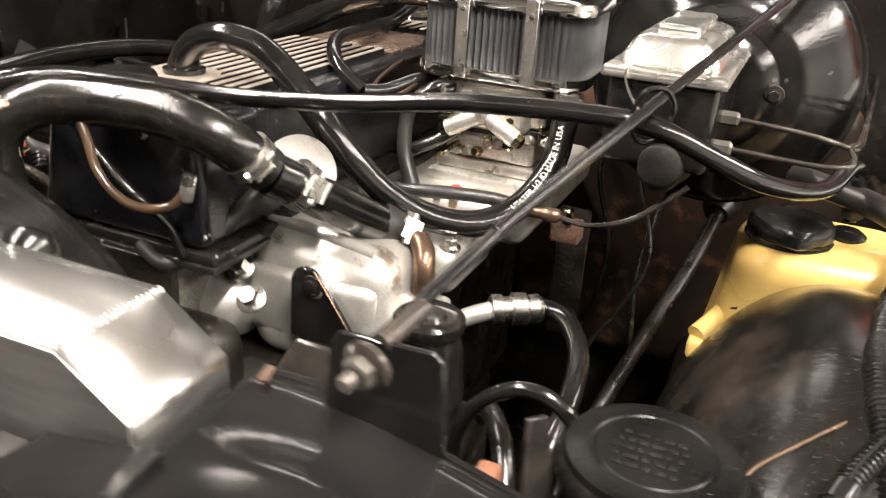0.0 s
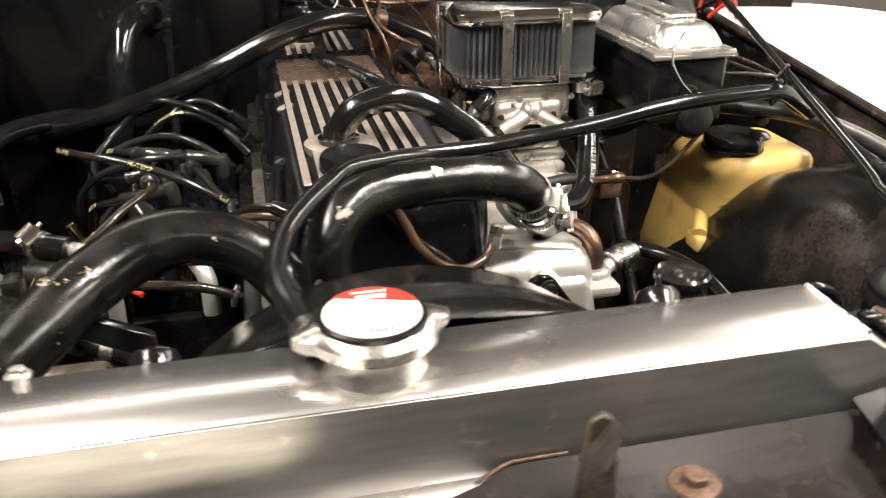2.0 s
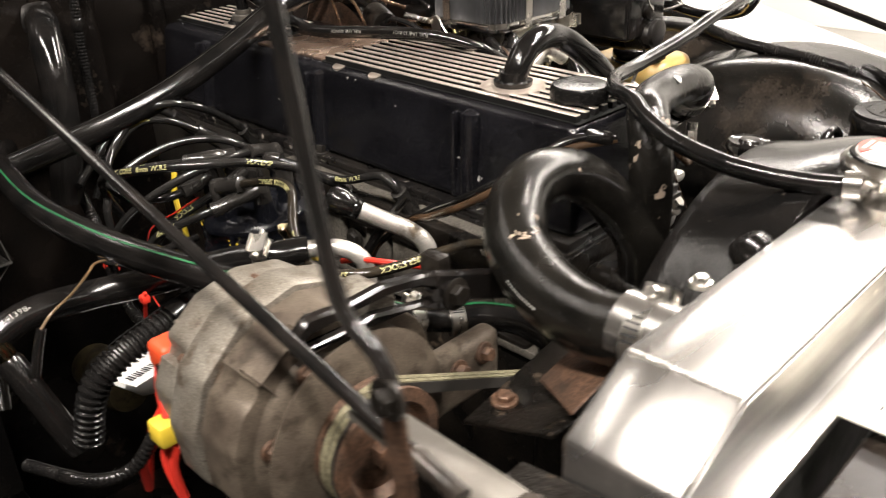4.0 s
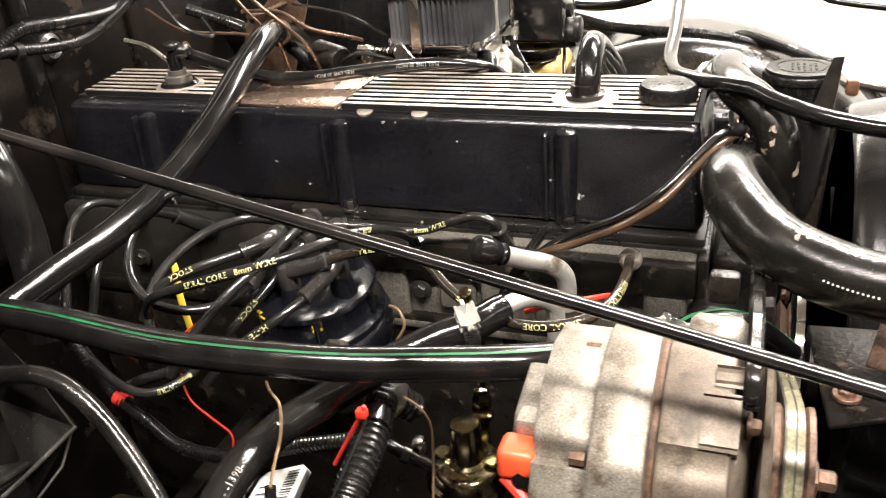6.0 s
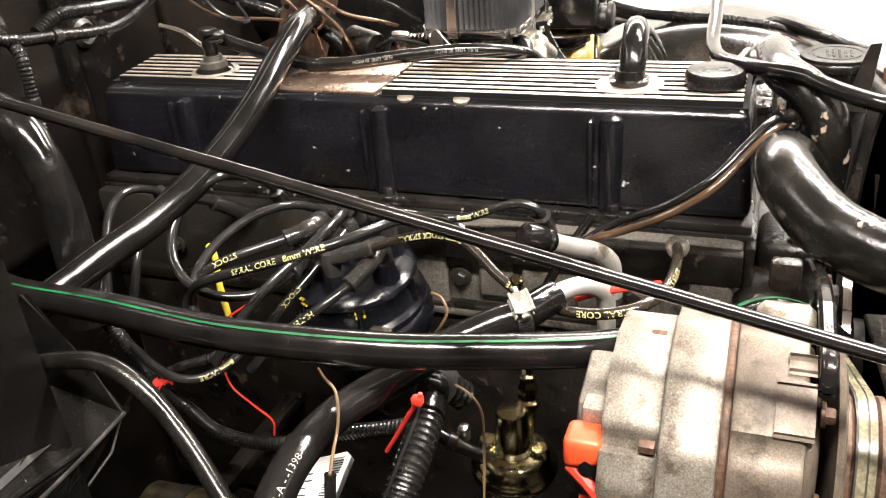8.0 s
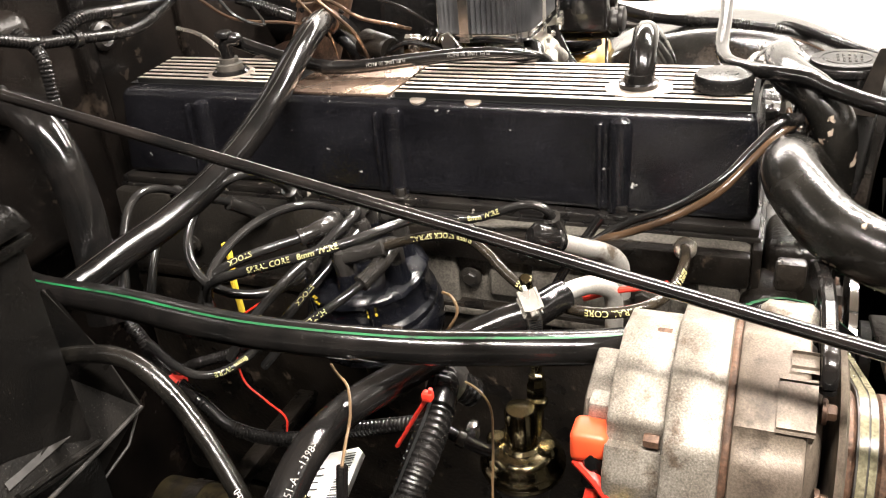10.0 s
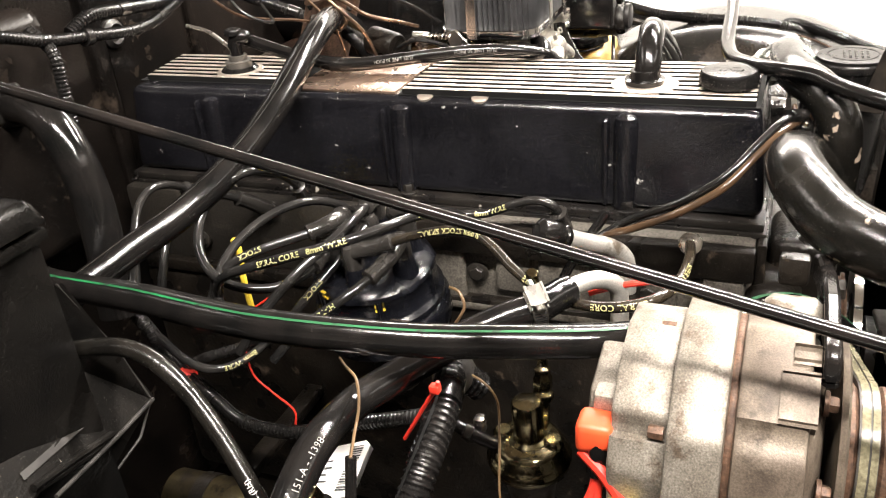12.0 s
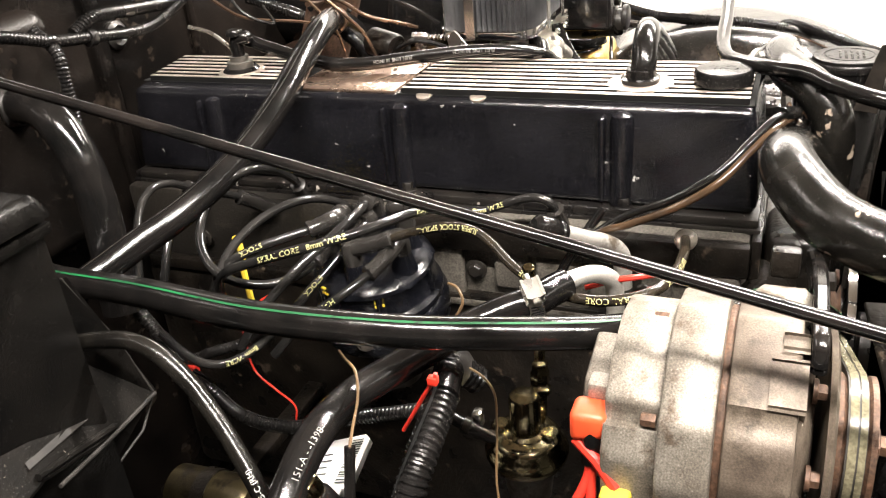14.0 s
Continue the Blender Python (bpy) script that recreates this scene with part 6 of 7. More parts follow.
part("casting", block((-0.278, -0.033, 0.85), (-0.205, -0.014, 0.898), 0.008, 3), CASTDIRTY, br2)
for p in ((-0.250, -0.034, 0.884), (-0.225, -0.034, 0.886)):
    part("bolt", hexbolt(p, (0, -1, 0.15), 0.0052, 0.007), RUST, br2)

blt = thing("drive_belt", (-0.2, -0.062, 0.86), "worn drive belt with a yellow edge round the pulleys", "belt")
pulleys = [((AX, AZ), 0.036), ((-0.015, 0.735), 0.040), ((-0.03, 0.56), 0.08)]


def belt_ring(off):
    pts = []
    cxm = sum(p[0][0] for p in pulleys) / 3
    czm = sum(p[0][1] for p in pulleys) / 3
    order = [pulleys[0], pulleys[1], pulleys[2]]
    for i in range(3):
        (x0, z0), r0 = order[i - 1]
        (x1, z1), r1 = order[i]
        (x2, z2), r2 = order[(i + 1) % 3]
        a = Vector((x1 - x0, z1 - z0)).normalized()
        b = Vector((x2 - x1, z2 - z1)).normalized()
        na, nb = Vector((-a.y, a.x)), Vector((-b.y, b.x))
        ta, tb = math.atan2(na.y, na.x), math.atan2(nb.y, nb.x)
        while tb > ta:
            tb -= 2 * math.pi
        for k in range(9):
            t = ta + (tb - ta) * k / 8
            pts.append((x1 + (r1 + off) * math.cos(t), z1 + (r1 + off) * math.sin(t)))
    return pts


def belt_mesh(y0, y1, o0, o1):
    vs, fs = [], []
    A, B = belt_ring(o0), belt_ring(o1)
    n = len(A)
    for ring, y in ((A, y0), (B, y0), (B, y1), (A, y1)):
        vs += [Vector((x, y, z)) for x, z in ring]
    for r in range(4):
        s = (r + 1) % 4
        for k in range(n):
            q = (k + 1) % n
            fs.append((r * n + k, r * n + q, s * n + q, s * n + k))
    return vs, fs


part("rubber", belt_mesh(-0.068, -0.058, -0.005, 0.002), BELTMAT, blt)
part("edge_band", belt_mesh(-0.0676, -0.0642, 0.002, 0.0028), BELTSTRIPE, blt)
part("edge_band", belt_mesh(-0.0632, -0.0590, 0.002, 0.0028), BELTSTRIPE, blt)

# ---- heater hoses with stripe, lower hoses ----
GR = [(-0.30, 0.60, 0.905), (-0.335, 0.525, 0.922), (-0.362, 0.410, 0.940), (-0.374, 0.305, 0.943), (-0.364, 0.206, 0.941), (-0.344, 0.139, 0.937), (-0.318, 0.084, 0.930), (-0.290, 0.051, 0.922), (-0.264, 0.036, 0.909), (-0.246, 0.029, 0.899), (-0.236, 0.024, 0.8945)]
gh = thing("striped_hose", GR[2], "thick glossy black heater hose with a green stripe", "hose")
part("hose", tube(GR, 0.0112, 18), RUBBER, gh)
part("stripe", stripe_on(GR, 0.0112, (-0.45, 0, 1), 0.0017), GREEN, gh)
GR2 = [(-0.212, 0.011, 0.8865), (-0.198, 0.003, 0.8875), (-0.1835, -0.008, 0.8850), (-0.172, -0.024, 0.8815), (-0.165, -0.045, 0.872), (-0.16, -0.07, 0.85)]
gh2 = thing("striped_hose", GR2[0], "short black hose end with a green stripe", "hose")
part("hose", tube(GR2, 0.0105, 16), RUBBER, gh2)
part("stripe", stripe_on(GR2, 0.0105, (0.12, 0.05, 1), 0.0036), GREEN, gh2)
hose_thing("hose_joiner", [(-0.240, 0.026, 0.8965), (-0.219, 0.015, 0.8885), (-0.205, 0.007, 0.8870)], 0.0085, "short pipe joining two hoses", RUBBER, 14)
band_clamp((-0.2345, 0.0230, 0.8938), (0.86, -0.46, -0.24), 0.0113, (0.2, 0.9, 0.3))
band_clamp((-0.2080, 0.0088, 0.8868), (0.86, -0.48, 0.0), 0.0108, (0.2, 0.9, 0.3))
LO = [(-0.50, 0.236, 0.850), (-0.468, 0.239, 0.876), (-0.424, 0.240, 0.894), (-0.376, 0.236, 0.893), (-0.340, 0.216, 0.896), (-0.308, 0.188, 0.905), (-0.288, 0.160, 0.915), (-0.276, 0.140, 0.920), (-0.258, 0.129, 0.921), (-0.250, 0.124, 0.921)]
lo = thing("lower_hose", LO[2], "glossy black rubber hose with pale printed numbers", "hose")
part("hose", tube(LO, 0.0115, 18), RUBBER, lo)
part("printing", on_tube("151-A - -1398-", LO, 0.0115, 0.24, 0.0062, (-0.6, -0.6, 0.7), False), TEXTDIM, lo, smooth=0)
band_clamp((-0.277, 0.141, 0.920), (0.55, -0.8, 0.1), 0.0118, (-0.6, 0.1, 0.8))
el = thing("heater_pipe", (-0.23, 0.11, 0.90), "bright aluminium elbow pipe into a black hose", "pipe")
part("pipe", tube([(-0.270, 0.137, 0.919), (-0.250, 0.126, 0.921), (-0.232, 0.110, 0.921), (-0.222, 0.098, 0.914), (-0.218, 0.094, 0.900), (-0.218, 0.094, 0.86)], 0.0068, 16), CAST_BRIGHT, el)
el2 = thing("heater_pipe", (-0.16, 0.12, 0.90), "bright aluminium elbow pipe with a black rubber boot", "pipe")
part("pipe", tube([(-0.182, 0.142, 0.926), (-0.168, 0.130, 0.916), (-0.152, 0.115, 0.905), (-0.143, 0.104, 0.890), (-0.142, 0.102, 0.86)], 0.0078, 16), CAST_BRIGHT, el2)
part("boot", lathe([(0.006, -0.012), (0.0105, -0.008), (0.0115, 0.0), (0.010, 0.008), (0.0085, 0.012), (0.0095, 0.014), (0.008, 0.018)], (-0.192, 0.154, 0.934), (0.6, -0.7, -0.45), 18), RUBBER, el2)
part("lead", tube([(-0.150, 0.118, 0.935), (-0.165, 0.140, 0.900), (-0.175, 0.155, 0.87)], 0.004, 10), RUBBER, el2)
solo("clamp_screw", join(lathe([(0.0046, 0), (0.0046, 0.004), (0.0035, 0.005)], (-0.252, 0.150, 0.930), (-0.4, 0, 0.9), 16), lathe([(0.004, -0.015), (0.004, 0)], (-0.252, 0.150, 0.930), (-0.4, 0, 0.9), 10)), BRASS, "brass slotted clamp screw", "screw")

# pipes beside the firewall
HPB = [(-0.206, 0.700, 1.016), (-0.214, 0.655, 1.024), (-0.228, 0.608, 1.026), (-0.240, 0.577, 1.014), (-0.246, 0.559, 0.988), (-0.250, 0.550, 0.955), (-0.257, 0.544, 0.918), (-0.272, 0.536, 0.85)]
hpb = thing("heater_pipe_bend", HPB[0], "fat glossy black hose bending down at the firewall", "hose")
part("hose", tube(HPB, 0.0172, 22), RUBBER, hpb)
part("end_cuff", lathe([(0.0174, -0.012), (0.0196, -0.010), (0.0196, 0.010), (0.0174, 0.012)], HPB[1], (0.7, -0.7, 0.0), 24), RUBBER_MATT, hpb, "dull rubber end cuff")
loom_thing("corrugated_loom", ([(-0.182, 0.640, 1.085), (-0.184, 0.616, 1.065), (-0.188, 0.612, 1.035), (-0.192, 0.610, 0.98), (-0.194, 0.606, 0.92), (-0.198, 0.602, 0.86)], 0.0058), "black corrugated loom hanging down the firewall", "wire loom", "wire looms")
loom_thing("corrugated_loom", ([(-0.30, 0.63, 1.105), (-0.23, 0.625, 1.091), (-0.18, 0.622, 1.075), (-0.138, 0.62, 1.068), (-0.06, 0.62, 1.057), (0.0, 0.625, 1.066), (0.06, 0.63, 1.085)], 0.0058), "black corrugated loom strung across the firewall", "wire loom", "wire looms")
loom_thing("corrugated_loom", ([(-0.150, 0.625, 1.074), (-0.120, 0.622, 1.084), (-0.06, 0.622, 1.078), (0.01, 0.63, 1.072), (0.07, 0.64, 1.08)], 0.0066), "fat black corrugated loom across the firewall", "wire loom", "wire looms")
solo("loom_clip", lathe([(0.0085, -0.004), (0.0085, 0.004)], (-0.135, 0.621, 1.067), (1, 0, -0.1), 12), BLACKPLASTIC, "black plastic clip on the loom", "clip")
loom_thing("corrugated_loom", ([(0.075, 0.58, 1.06), (0.09, 0.52, 1.035), (0.10, 0.47, 1.01), (0.11, 0.44, 0.97)], 0.007), "black corrugated loom behind the carburettor", "wire loom", "wire looms")
for pts, m, lbl in (([(0.03, 0.60, 1.07), (0.02, 0.55, 1.05), (0.045, 0.50, 1.04), (0.07, 0.47, 1.03)], COPPER, "thin brown wire behind the engine"),
                    ([(0.00, 0.56, 1.09), (-0.006, 0.53, 1.06), (0.015, 0.51, 1.045), (0.03, 0.53, 1.06)], WIRE, "thin black wire loop behind the engine"),
                    ([(0.10, 0.46, 1.06), (0.11, 0.40, 1.045), (0.12, 0.36, 1.02)], WIRE, "thin dark wire to the carburettor"),
                    ([(0.08, 0.30, 1.00), (0.075, 0.26, 0.985), (0.09, 0.22, 0.975), (0.115, 0.235, 0.985), (0.12, 0.27, 0.995)], COPPER, "curl of brown wire beside the carburettor")):
    hose_thing("loose_wire", pts, 0.0018, lbl, m, 6, category="wire")
relay = thing("coil_pack", (0.10, 0.40, 1.0), "rusty brown bracket and solenoid beside the carburettor", "solenoid")
part("bracket", block((0.080, 0.38, 0.955), (0.125, 0.455, 0.985), 0.004), RUST, relay)
part("solenoid", lathe([(0.014, 0), (0.016, 0.004), (0.016, 0.04), (0.01, 0.046)], (0.085, 0.40, 1.0), (0.4, 0.9, 0.1), 20), GRIME, relay)
part("wire", tube([(0.085, 0.40, 1.0), (0.075, 0.37, 1.012), (0.088, 0.34, 1.0), (0.10, 0.33, 0.98)], 0.0028, 8), WIRE, relay)

# wire pair sagging along the cover
for off, m, lb in ((0.0, RUBBER, "taped black wire pair sagging beside the valve cover"), (0.0062, BROWNLINE, "aged brown tube sagging beside the valve cover")):
    hose_thing("sagging_line", [(-0.062, -0.022, 0.992), (-0.090 - off, -0.006, 0.997 - off), (-0.114 - off, 0.011, 0.985 - off), (-0.136 - off, 0.032, 0.966 - off), (-0.142 - off, 0.064, 0.945 - off), (-0.138 - off, 0.099, 0.926 - off), (-0.141, 0.126, 0.907), (-0.161, 0.148, 0.884), (-0.165, 0.16, 0.85)], 0.0034, lb, m, 10, category="line")
solo("sensor_end", lathe([(0.005, 0), (0.006, 0.004), (0.006, 0.018), (0.005, 0.022)], (-0.066, -0.020, 0.993), (-0.7, 0.4, 0.2), 12), RUBBER, "taped black sender lead at the front of the head", "sensor")

# ---- distributor and plug wires ----
ds = thing("distributor", (-0.16, 0.328, 0.75), "dark blue-black distributor cap with grey-booted plug wires", "distributor")
DA = Vector((-0.13, 0.02, 0.99)).normalized()
DC = Vector((-0.160, 0.326, 0.830))
notch = lambda a, h: 1 + (0.028 * max(0, math.cos(6 * a)) ** 6 if 0.020 < h < 0.040 else 0)
part("shaft_housing", lathe([(0.022, -0.10), (0.024, -0.05), (0.044, -0.030), (0.052, -0.022)], DC, DA, 32), GRIME, ds)
part("adapter", lathe([(0.054, -0.024), (0.0625, -0.022), (0.0640, -0.018), (0.0640, 0.000), (0.0615, 0.004), (0.0585, 0.006)], DC, DA, 64), DISTCAP, ds)
cap = part("cap", lathe([(0.0585, 0.005), (0.0605, 0.007), (0.0605, 0.012), (0.0570, 0.015), (0.0555, 0.017), (0.0545, 0.036), (0.0560, 0.038), (0.0555, 0.042), (0.0510, 0.046), (0.040, 0.049), (0.012, 0.050)], DC, DA, 72, notch), DISTCAP, ds)
t_, u_, w_ = basis(DA)
polar = lambda deg, r, h: DC + DA * h + (u_ * math.cos(radians(deg)) + w_ * math.sin(radians(deg))) * r
for k in range(6):
    part("cap_rib", tube([polar(60 * k + 28, 0.0555, 0.016), polar(60 * k + 28, 0.0553, 0.040)], 0.0030, 10), DISTCAP, cap)
TIPS = [Vector(p) for p in ((-0.176, 0.346, 0.920), (-0.166, 0.326, 0.912), (-0.205, 0.325, 0.903), (-0.183, 0.289, 0.905), (-0.130, 0.338, 0.915), (-0.150, 0.298, 0.912), (-0.199, 0.352, 0.908))]
for tip in TIPS:
    low = tip - DA * ((tip - DC).dot(DA) - 0.046)
    part("tower", lathe([(0.0125, 0), (0.0110, 0.004), (0.0095, 0.016), (0.0085, (tip - low).length - 0.006)], low, DA, 18), DISTCAP, cap)
for deg, h in ((205, 0.030), (150, 0.039)):
    dots = []
    for i in range(5):
        o = polar(deg + (i % 3) * 3.4, 0.0560 if h < 0.035 else 0.0565, h + 0.0045 * (i // 3))
        dots.append(lathe([(0.0011, -0.002), (0.0011, 0.0006)], o, (o - DC) - DA * (o - DC).dot(DA), 8))
    part("paint_dots", join(*dots), YELLOWWIRE, cap)
part("spring_clip", block((-0.222, 0.270, 0.826), (-0.214, 0.290, 0.850), 0.003), STEEL, ds)
part("clip_screw", hexbolt(polar(190, 0.063, -0.004), (-0.9, -0.4, 0.1), 0.0055, 0.006), STEEL, ds)
hose_thing("pickup_wire", [(-0.168, 0.253, 0.858), (-0.171, 0.243, 0.856), (-0.176, 0.237, 0.845), (-0.182, 0.243, 0.832), (-0.174, 0.255, 0.814)], 0.0014, "orange-tan wire beside the distributor", TAN, 8, category="wire")


def plug_wire(pts, boot=0.0, texts=(), label="black spark plug wire with yellow printing", m=None, end_boot=0.0):
    """A lead; boot: an elbow boot of that length on its first end, capped over a tower; end_boot: a straight boot on its last end."""
    pts = [Vector(p) for p in pts]
    pts = [pts[0]] + [(a + b * 2 + c) / 4 for a, b, c in zip(pts, pts[1:], pts[2:])] + [pts[-1]]
    th = thing("spark_plug_wire", pts[0], label, "plug wire", "spark plug wires")
    part("lead", tube(pts, 0.0041, 12), m or WIRE, th)
    line = resample(spline(pts, 10), 0.002)
    if boot:
        k = max(4, int(boot / 0.002))
        bo_ = part("boot", tube(line[:k], lambda s: 0.0080 - 0.0012 * s, 16, raw=True), BOOT, th, "grey rubber boot")
        part("elbow", lathe([(0.0092, -0.016), (0.0095, -0.004), (0.0090, 0.003), (0.0070, 0.0075), (0.003, 0.009)], line[0], DA, 20), BOOT, bo_)
        part("collar", lathe([(0.0058, -0.003), (0.0076, -0.002), (0.0076, 0.002), (0.0058, 0.003)], line[k - 1], line[k] - line[k - 2], 16), BOOT, bo_)
    if end_boot:
        back = line[::-1]
        k = max(4, int(end_boot / 0.002))
        be_ = part("end_boot", tube(back[:k], lambda s: 0.0090 - 0.0018 * s, 14, raw=True), BOOT, th, "grey rubber plug boot")
        part("collar", lathe([(0.0060, -0.002), (0.0080, -0.0015), (0.0080, 0.0015), (0.0060, 0.002)], back[k - 1], back[k] - back[k - 2], 14), BOOT, be_)
    for txt, mid, facing, flip in texts:
        part("printing", on_tube(txt, pts, 0.0041, mid, 0.0064, facing, flip), TEXTYELLOW, th, smooth=0)
    return th


V12 = (-0.85, -0.35, 0.45)
plug_wire([(-0.199, 0.352, 0.909), (-0.216, 0.345, 0.904), (-0.246, 0.345, 0.899), (-0.265, 0.367, 0.895), (-0.276, 0.392, 0.898), (-0.274, 0.420, 0.906), (-0.260, 0.438, 0.915), (-0.246, 0.450, 0.928), (-0.227, 0.451, 0.946), (-0.208, 0.444, 0.959), (-0.191, 0.427, 0.967), (-0.162, 0.424, 0.957), (-0.106, 0.434, 0.922), (-0.085, 0.440, 0.890)], 0.034, [], end_boot=0.03)
plug_wire([(-0.282, 0.409, 0.859), (-0.285, 0.409, 0.886), (-0.269, 0.420, 0.900), (-0.251, 0.422, 0.912), (-0.221, 0.416, 0.924), (-0.190, 0.400, 0.933), (-0.163, 0.380, 0.932), (-0.134, 0.370, 0.914), (-0.108, 0.369, 0.888), (-0.093, 0.367, 0.868)], 0, [], end_boot=0.036)
plug_wire([(-0.197, 0.400, 0.824), (-0.236, 0.403, 0.823), (-0.261, 0.409, 0.818), (-0.279, 0.425, 0.813), (-0.286, 0.443, 0.816), (-0.279, 0.470, 0.817), (-0.261, 0.507, 0.823)], 0, [("8mm WIRE", 0.42, V12, False)])
plug_wire([(-0.261, 0.422, 0.861), (-0.278, 0.416, 0.892), (-0.284, 0.405, 0.912), (-0.287, 0.389, 0.921), (-0.292, 0.368, 0.931), (-0.290, 0.331, 0.944), (-0.282, 0.305, 0.950), (-0.267, 0.284, 0.953), (-0.244, 0.266, 0.954), (-0.210, 0.255, 0.950), (-0.169, 0.246, 0.936), (-0.124, 0.244, 0.905), (-0.090, 0.249, 0.872)], 0, [("SPIRAL CORE   8mm WIRE", 0.375, V12, False), ("HI-TEMP", 0.66, V12, False)], end_boot=0.03)
plug_wire([(-0.176, 0.346, 0.921), (-0.190, 0.338, 0.929), (-0.206, 0.343, 0.930), (-0.220, 0.352, 0.926), (-0.233, 0.369, 0.925), (-0.246, 0.390, 0.920), (-0.260, 0.411, 0.912), (-0.259, 0.426, 0.899), (-0.261, 0.435, 0.877)], 0.050, [("STOCK", 0.62, (-0.3, -0.6, 0.6), False)])
plug_wire([(-0.183, 0.289, 0.906), (-0.201, 0.287, 0.905), (-0.227, 0.292, 0.898), (-0.257, 0.309, 0.889), (-0.267, 0.326, 0.880), (-0.273, 0.347, 0.864), (-0.281, 0.369, 0.837)], 0.050, [("HI-TEMP", 0.60, V12, False)])
plug_wire([(-0.166, 0.326, 0.913), (-0.188, 0.333, 0.900), (-0.214, 0.346, 0.887), (-0.233, 0.354, 0.875), (-0.249, 0.364, 0.864), (-0.256, 0.379, 0.841)], 0.030, [("STOCK", 0.60, V12, False)])
plug_wire([(-0.205, 0.325, 0.904), (-0.207, 0.303, 0.910), (-0.204, 0.284, 0.919), (-0.195, 0.262, 0.924), (-0.189, 0.239, 0.928), (-0.198, 0.210, 0.933), (-0.214, 0.191, 0.929), (-0.229, 0.173, 0.919), (-0.241, 0.152, 0.914), (-0.254, 0.123, 0.912), (-0.262, 0.097, 0.916), (-0.260, 0.074, 0.921), (-0.248, 0.057, 0.923), (-0.221, 0.050, 0.921), (-0.178, 0.047, 0.919), (-0.140, 0.054, 0.912), (-0.115, 0.056, 0.896)], 0.042, [("SUPER STOCK SPIRAL", 0.225, V12, True), ("8mm WIRE", 0.46, V12, True), ("SPIRAL CORE", 0.61, V12, True), ("SUPER STOCK", 0.75, V12, True)], "aged olive-brown plug wire with yellow printing, sagging to the front plug", OLIVE)
plug_wire([(-0.150, 0.298, 0.913), (-0.160, 0.306, 0.924), (-0.164, 0.302, 0.928), (-0.148, 0.282, 0.926), (-0.136, 0.256, 0.911), (-0.123, 0.229, 0.908), (-0.114, 0.210, 0.919), (-0.120, 0.182, 0.929), (-0.123, 0.167, 0.926), (-0.110, 0.166, 0.905), (-0.102, 0.166, 0.890)], 0.030, [("8mm WIRE", 0.52, V12, False)], end_boot=0.028)
plug_wire([(-0.130, 0.338, 0.916), (-0.150, 0.330, 0.928), (-0.190, 0.318, 0.934), (-0.225, 0.330, 0.925), (-0.262, 0.350, 0.908), (-0.290, 0.375, 0.880), (-0.295, 0.39, 0.85)], 0.040, [])
plug_wire([(-0.264, 0.515, 0.873), (-0.215, 0.556, 0.889), (-0.191, 0.565, 0.918), (-0.169, 0.564, 0.929), (-0.149, 0.558, 0.927), (-0.118, 0.559, 0.907), (-0.092, 0.559, 0.880)], 0, [], end_boot=0.04)
plug_wire([(-0.255, 0.500, 0.860), (-0.235, 0.503, 0.895), (-0.201, 0.513, 0.919), (-0.185, 0.509, 0.926), (-0.162, 0.507, 0.927), (-0.125, 0.494, 0.907), (-0.098, 0.472, 0.878)], 0, [("SUPER STOCK", 0.42, V12, True)], end_boot=0.045)
wl = lathe([(0.0095, 0), (0.0095, 0.003), (0.006, 0.004)], (-0.118, 0.055, 0.898), (-1, 0, 0.35), 18)
solo("plug_washer", wl, ZINC, "bright plug tube washer in the head", "washer")
for pts, r, m, lb in (([(-0.175, 0.470, 0.885), (-0.180, 0.462, 0.878), (-0.185, 0.460, 0.850), (-0.18, 0.462, 0.81), (-0.175, 0.465, 0.77)], 0.0032, YELLOWWIRE, "yellow plastic wire behind the distributor"),
                      ([(-0.21, 0.36, 0.885), (-0.215, 0.40, 0.86), (-0.230, 0.435, 0.835), (-0.243, 0.428, 0.815), (-0.258, 0.413, 0.797), (-0.262, 0.392, 0.783), (-0.262, 0.374, 0.768), (-0.262, 0.376, 0.749)], 0.0010, RED, "thin red wire hanging below the hoses"),
                      ([(-0.345, 0.262, 0.903), (-0.364, 0.246, 0.912), (-0.376, 0.232, 0.913), (-0.394, 0.222, 0.907), (-0.412, 0.217, 0.901), (-0.424, 0.215, 0.892)], 0.0010, TAN, "thin brown wire looped over the hose"),
                      ([(-0.310, 0.225, 0.868), (-0.300, 0.190, 0.872), (-0.305, 0.165, 0.86), (-0.315, 0.160, 0.83), (-0.335, 0.155, 0.79), (-0.35, 0.14, 0.76)], 0.0009, TAN, "thin brown wire beside the loom"),
                      ([(-0.225, 0.115, 0.905), (-0.222, 0.095, 0.912), (-0.215, 0.075, 0.914), (-0.19, 0.06, 0.905)], 0.0024, RED, "short red wire under the plug lead"),
                      ([(-0.255, 0.16, 0.900), (-0.248, 0.145, 0.905), (-0.238, 0.13, 0.908)], 0.0026, YELLOWWIRE, "short yellow wire by the elbow pipe")):
    hose_thing("thin_wire", pts, r, lb, m, 8, "loose wires", "wire")
solo("inline_connector", tube([(-0.423, 0.215, 0.893), (-0.430, 0.214, 0.876), (-0.435, 0.214, 0.860)], 0.0036, 10), RUBBER, "black bullet connector on a brown wire", "connector")

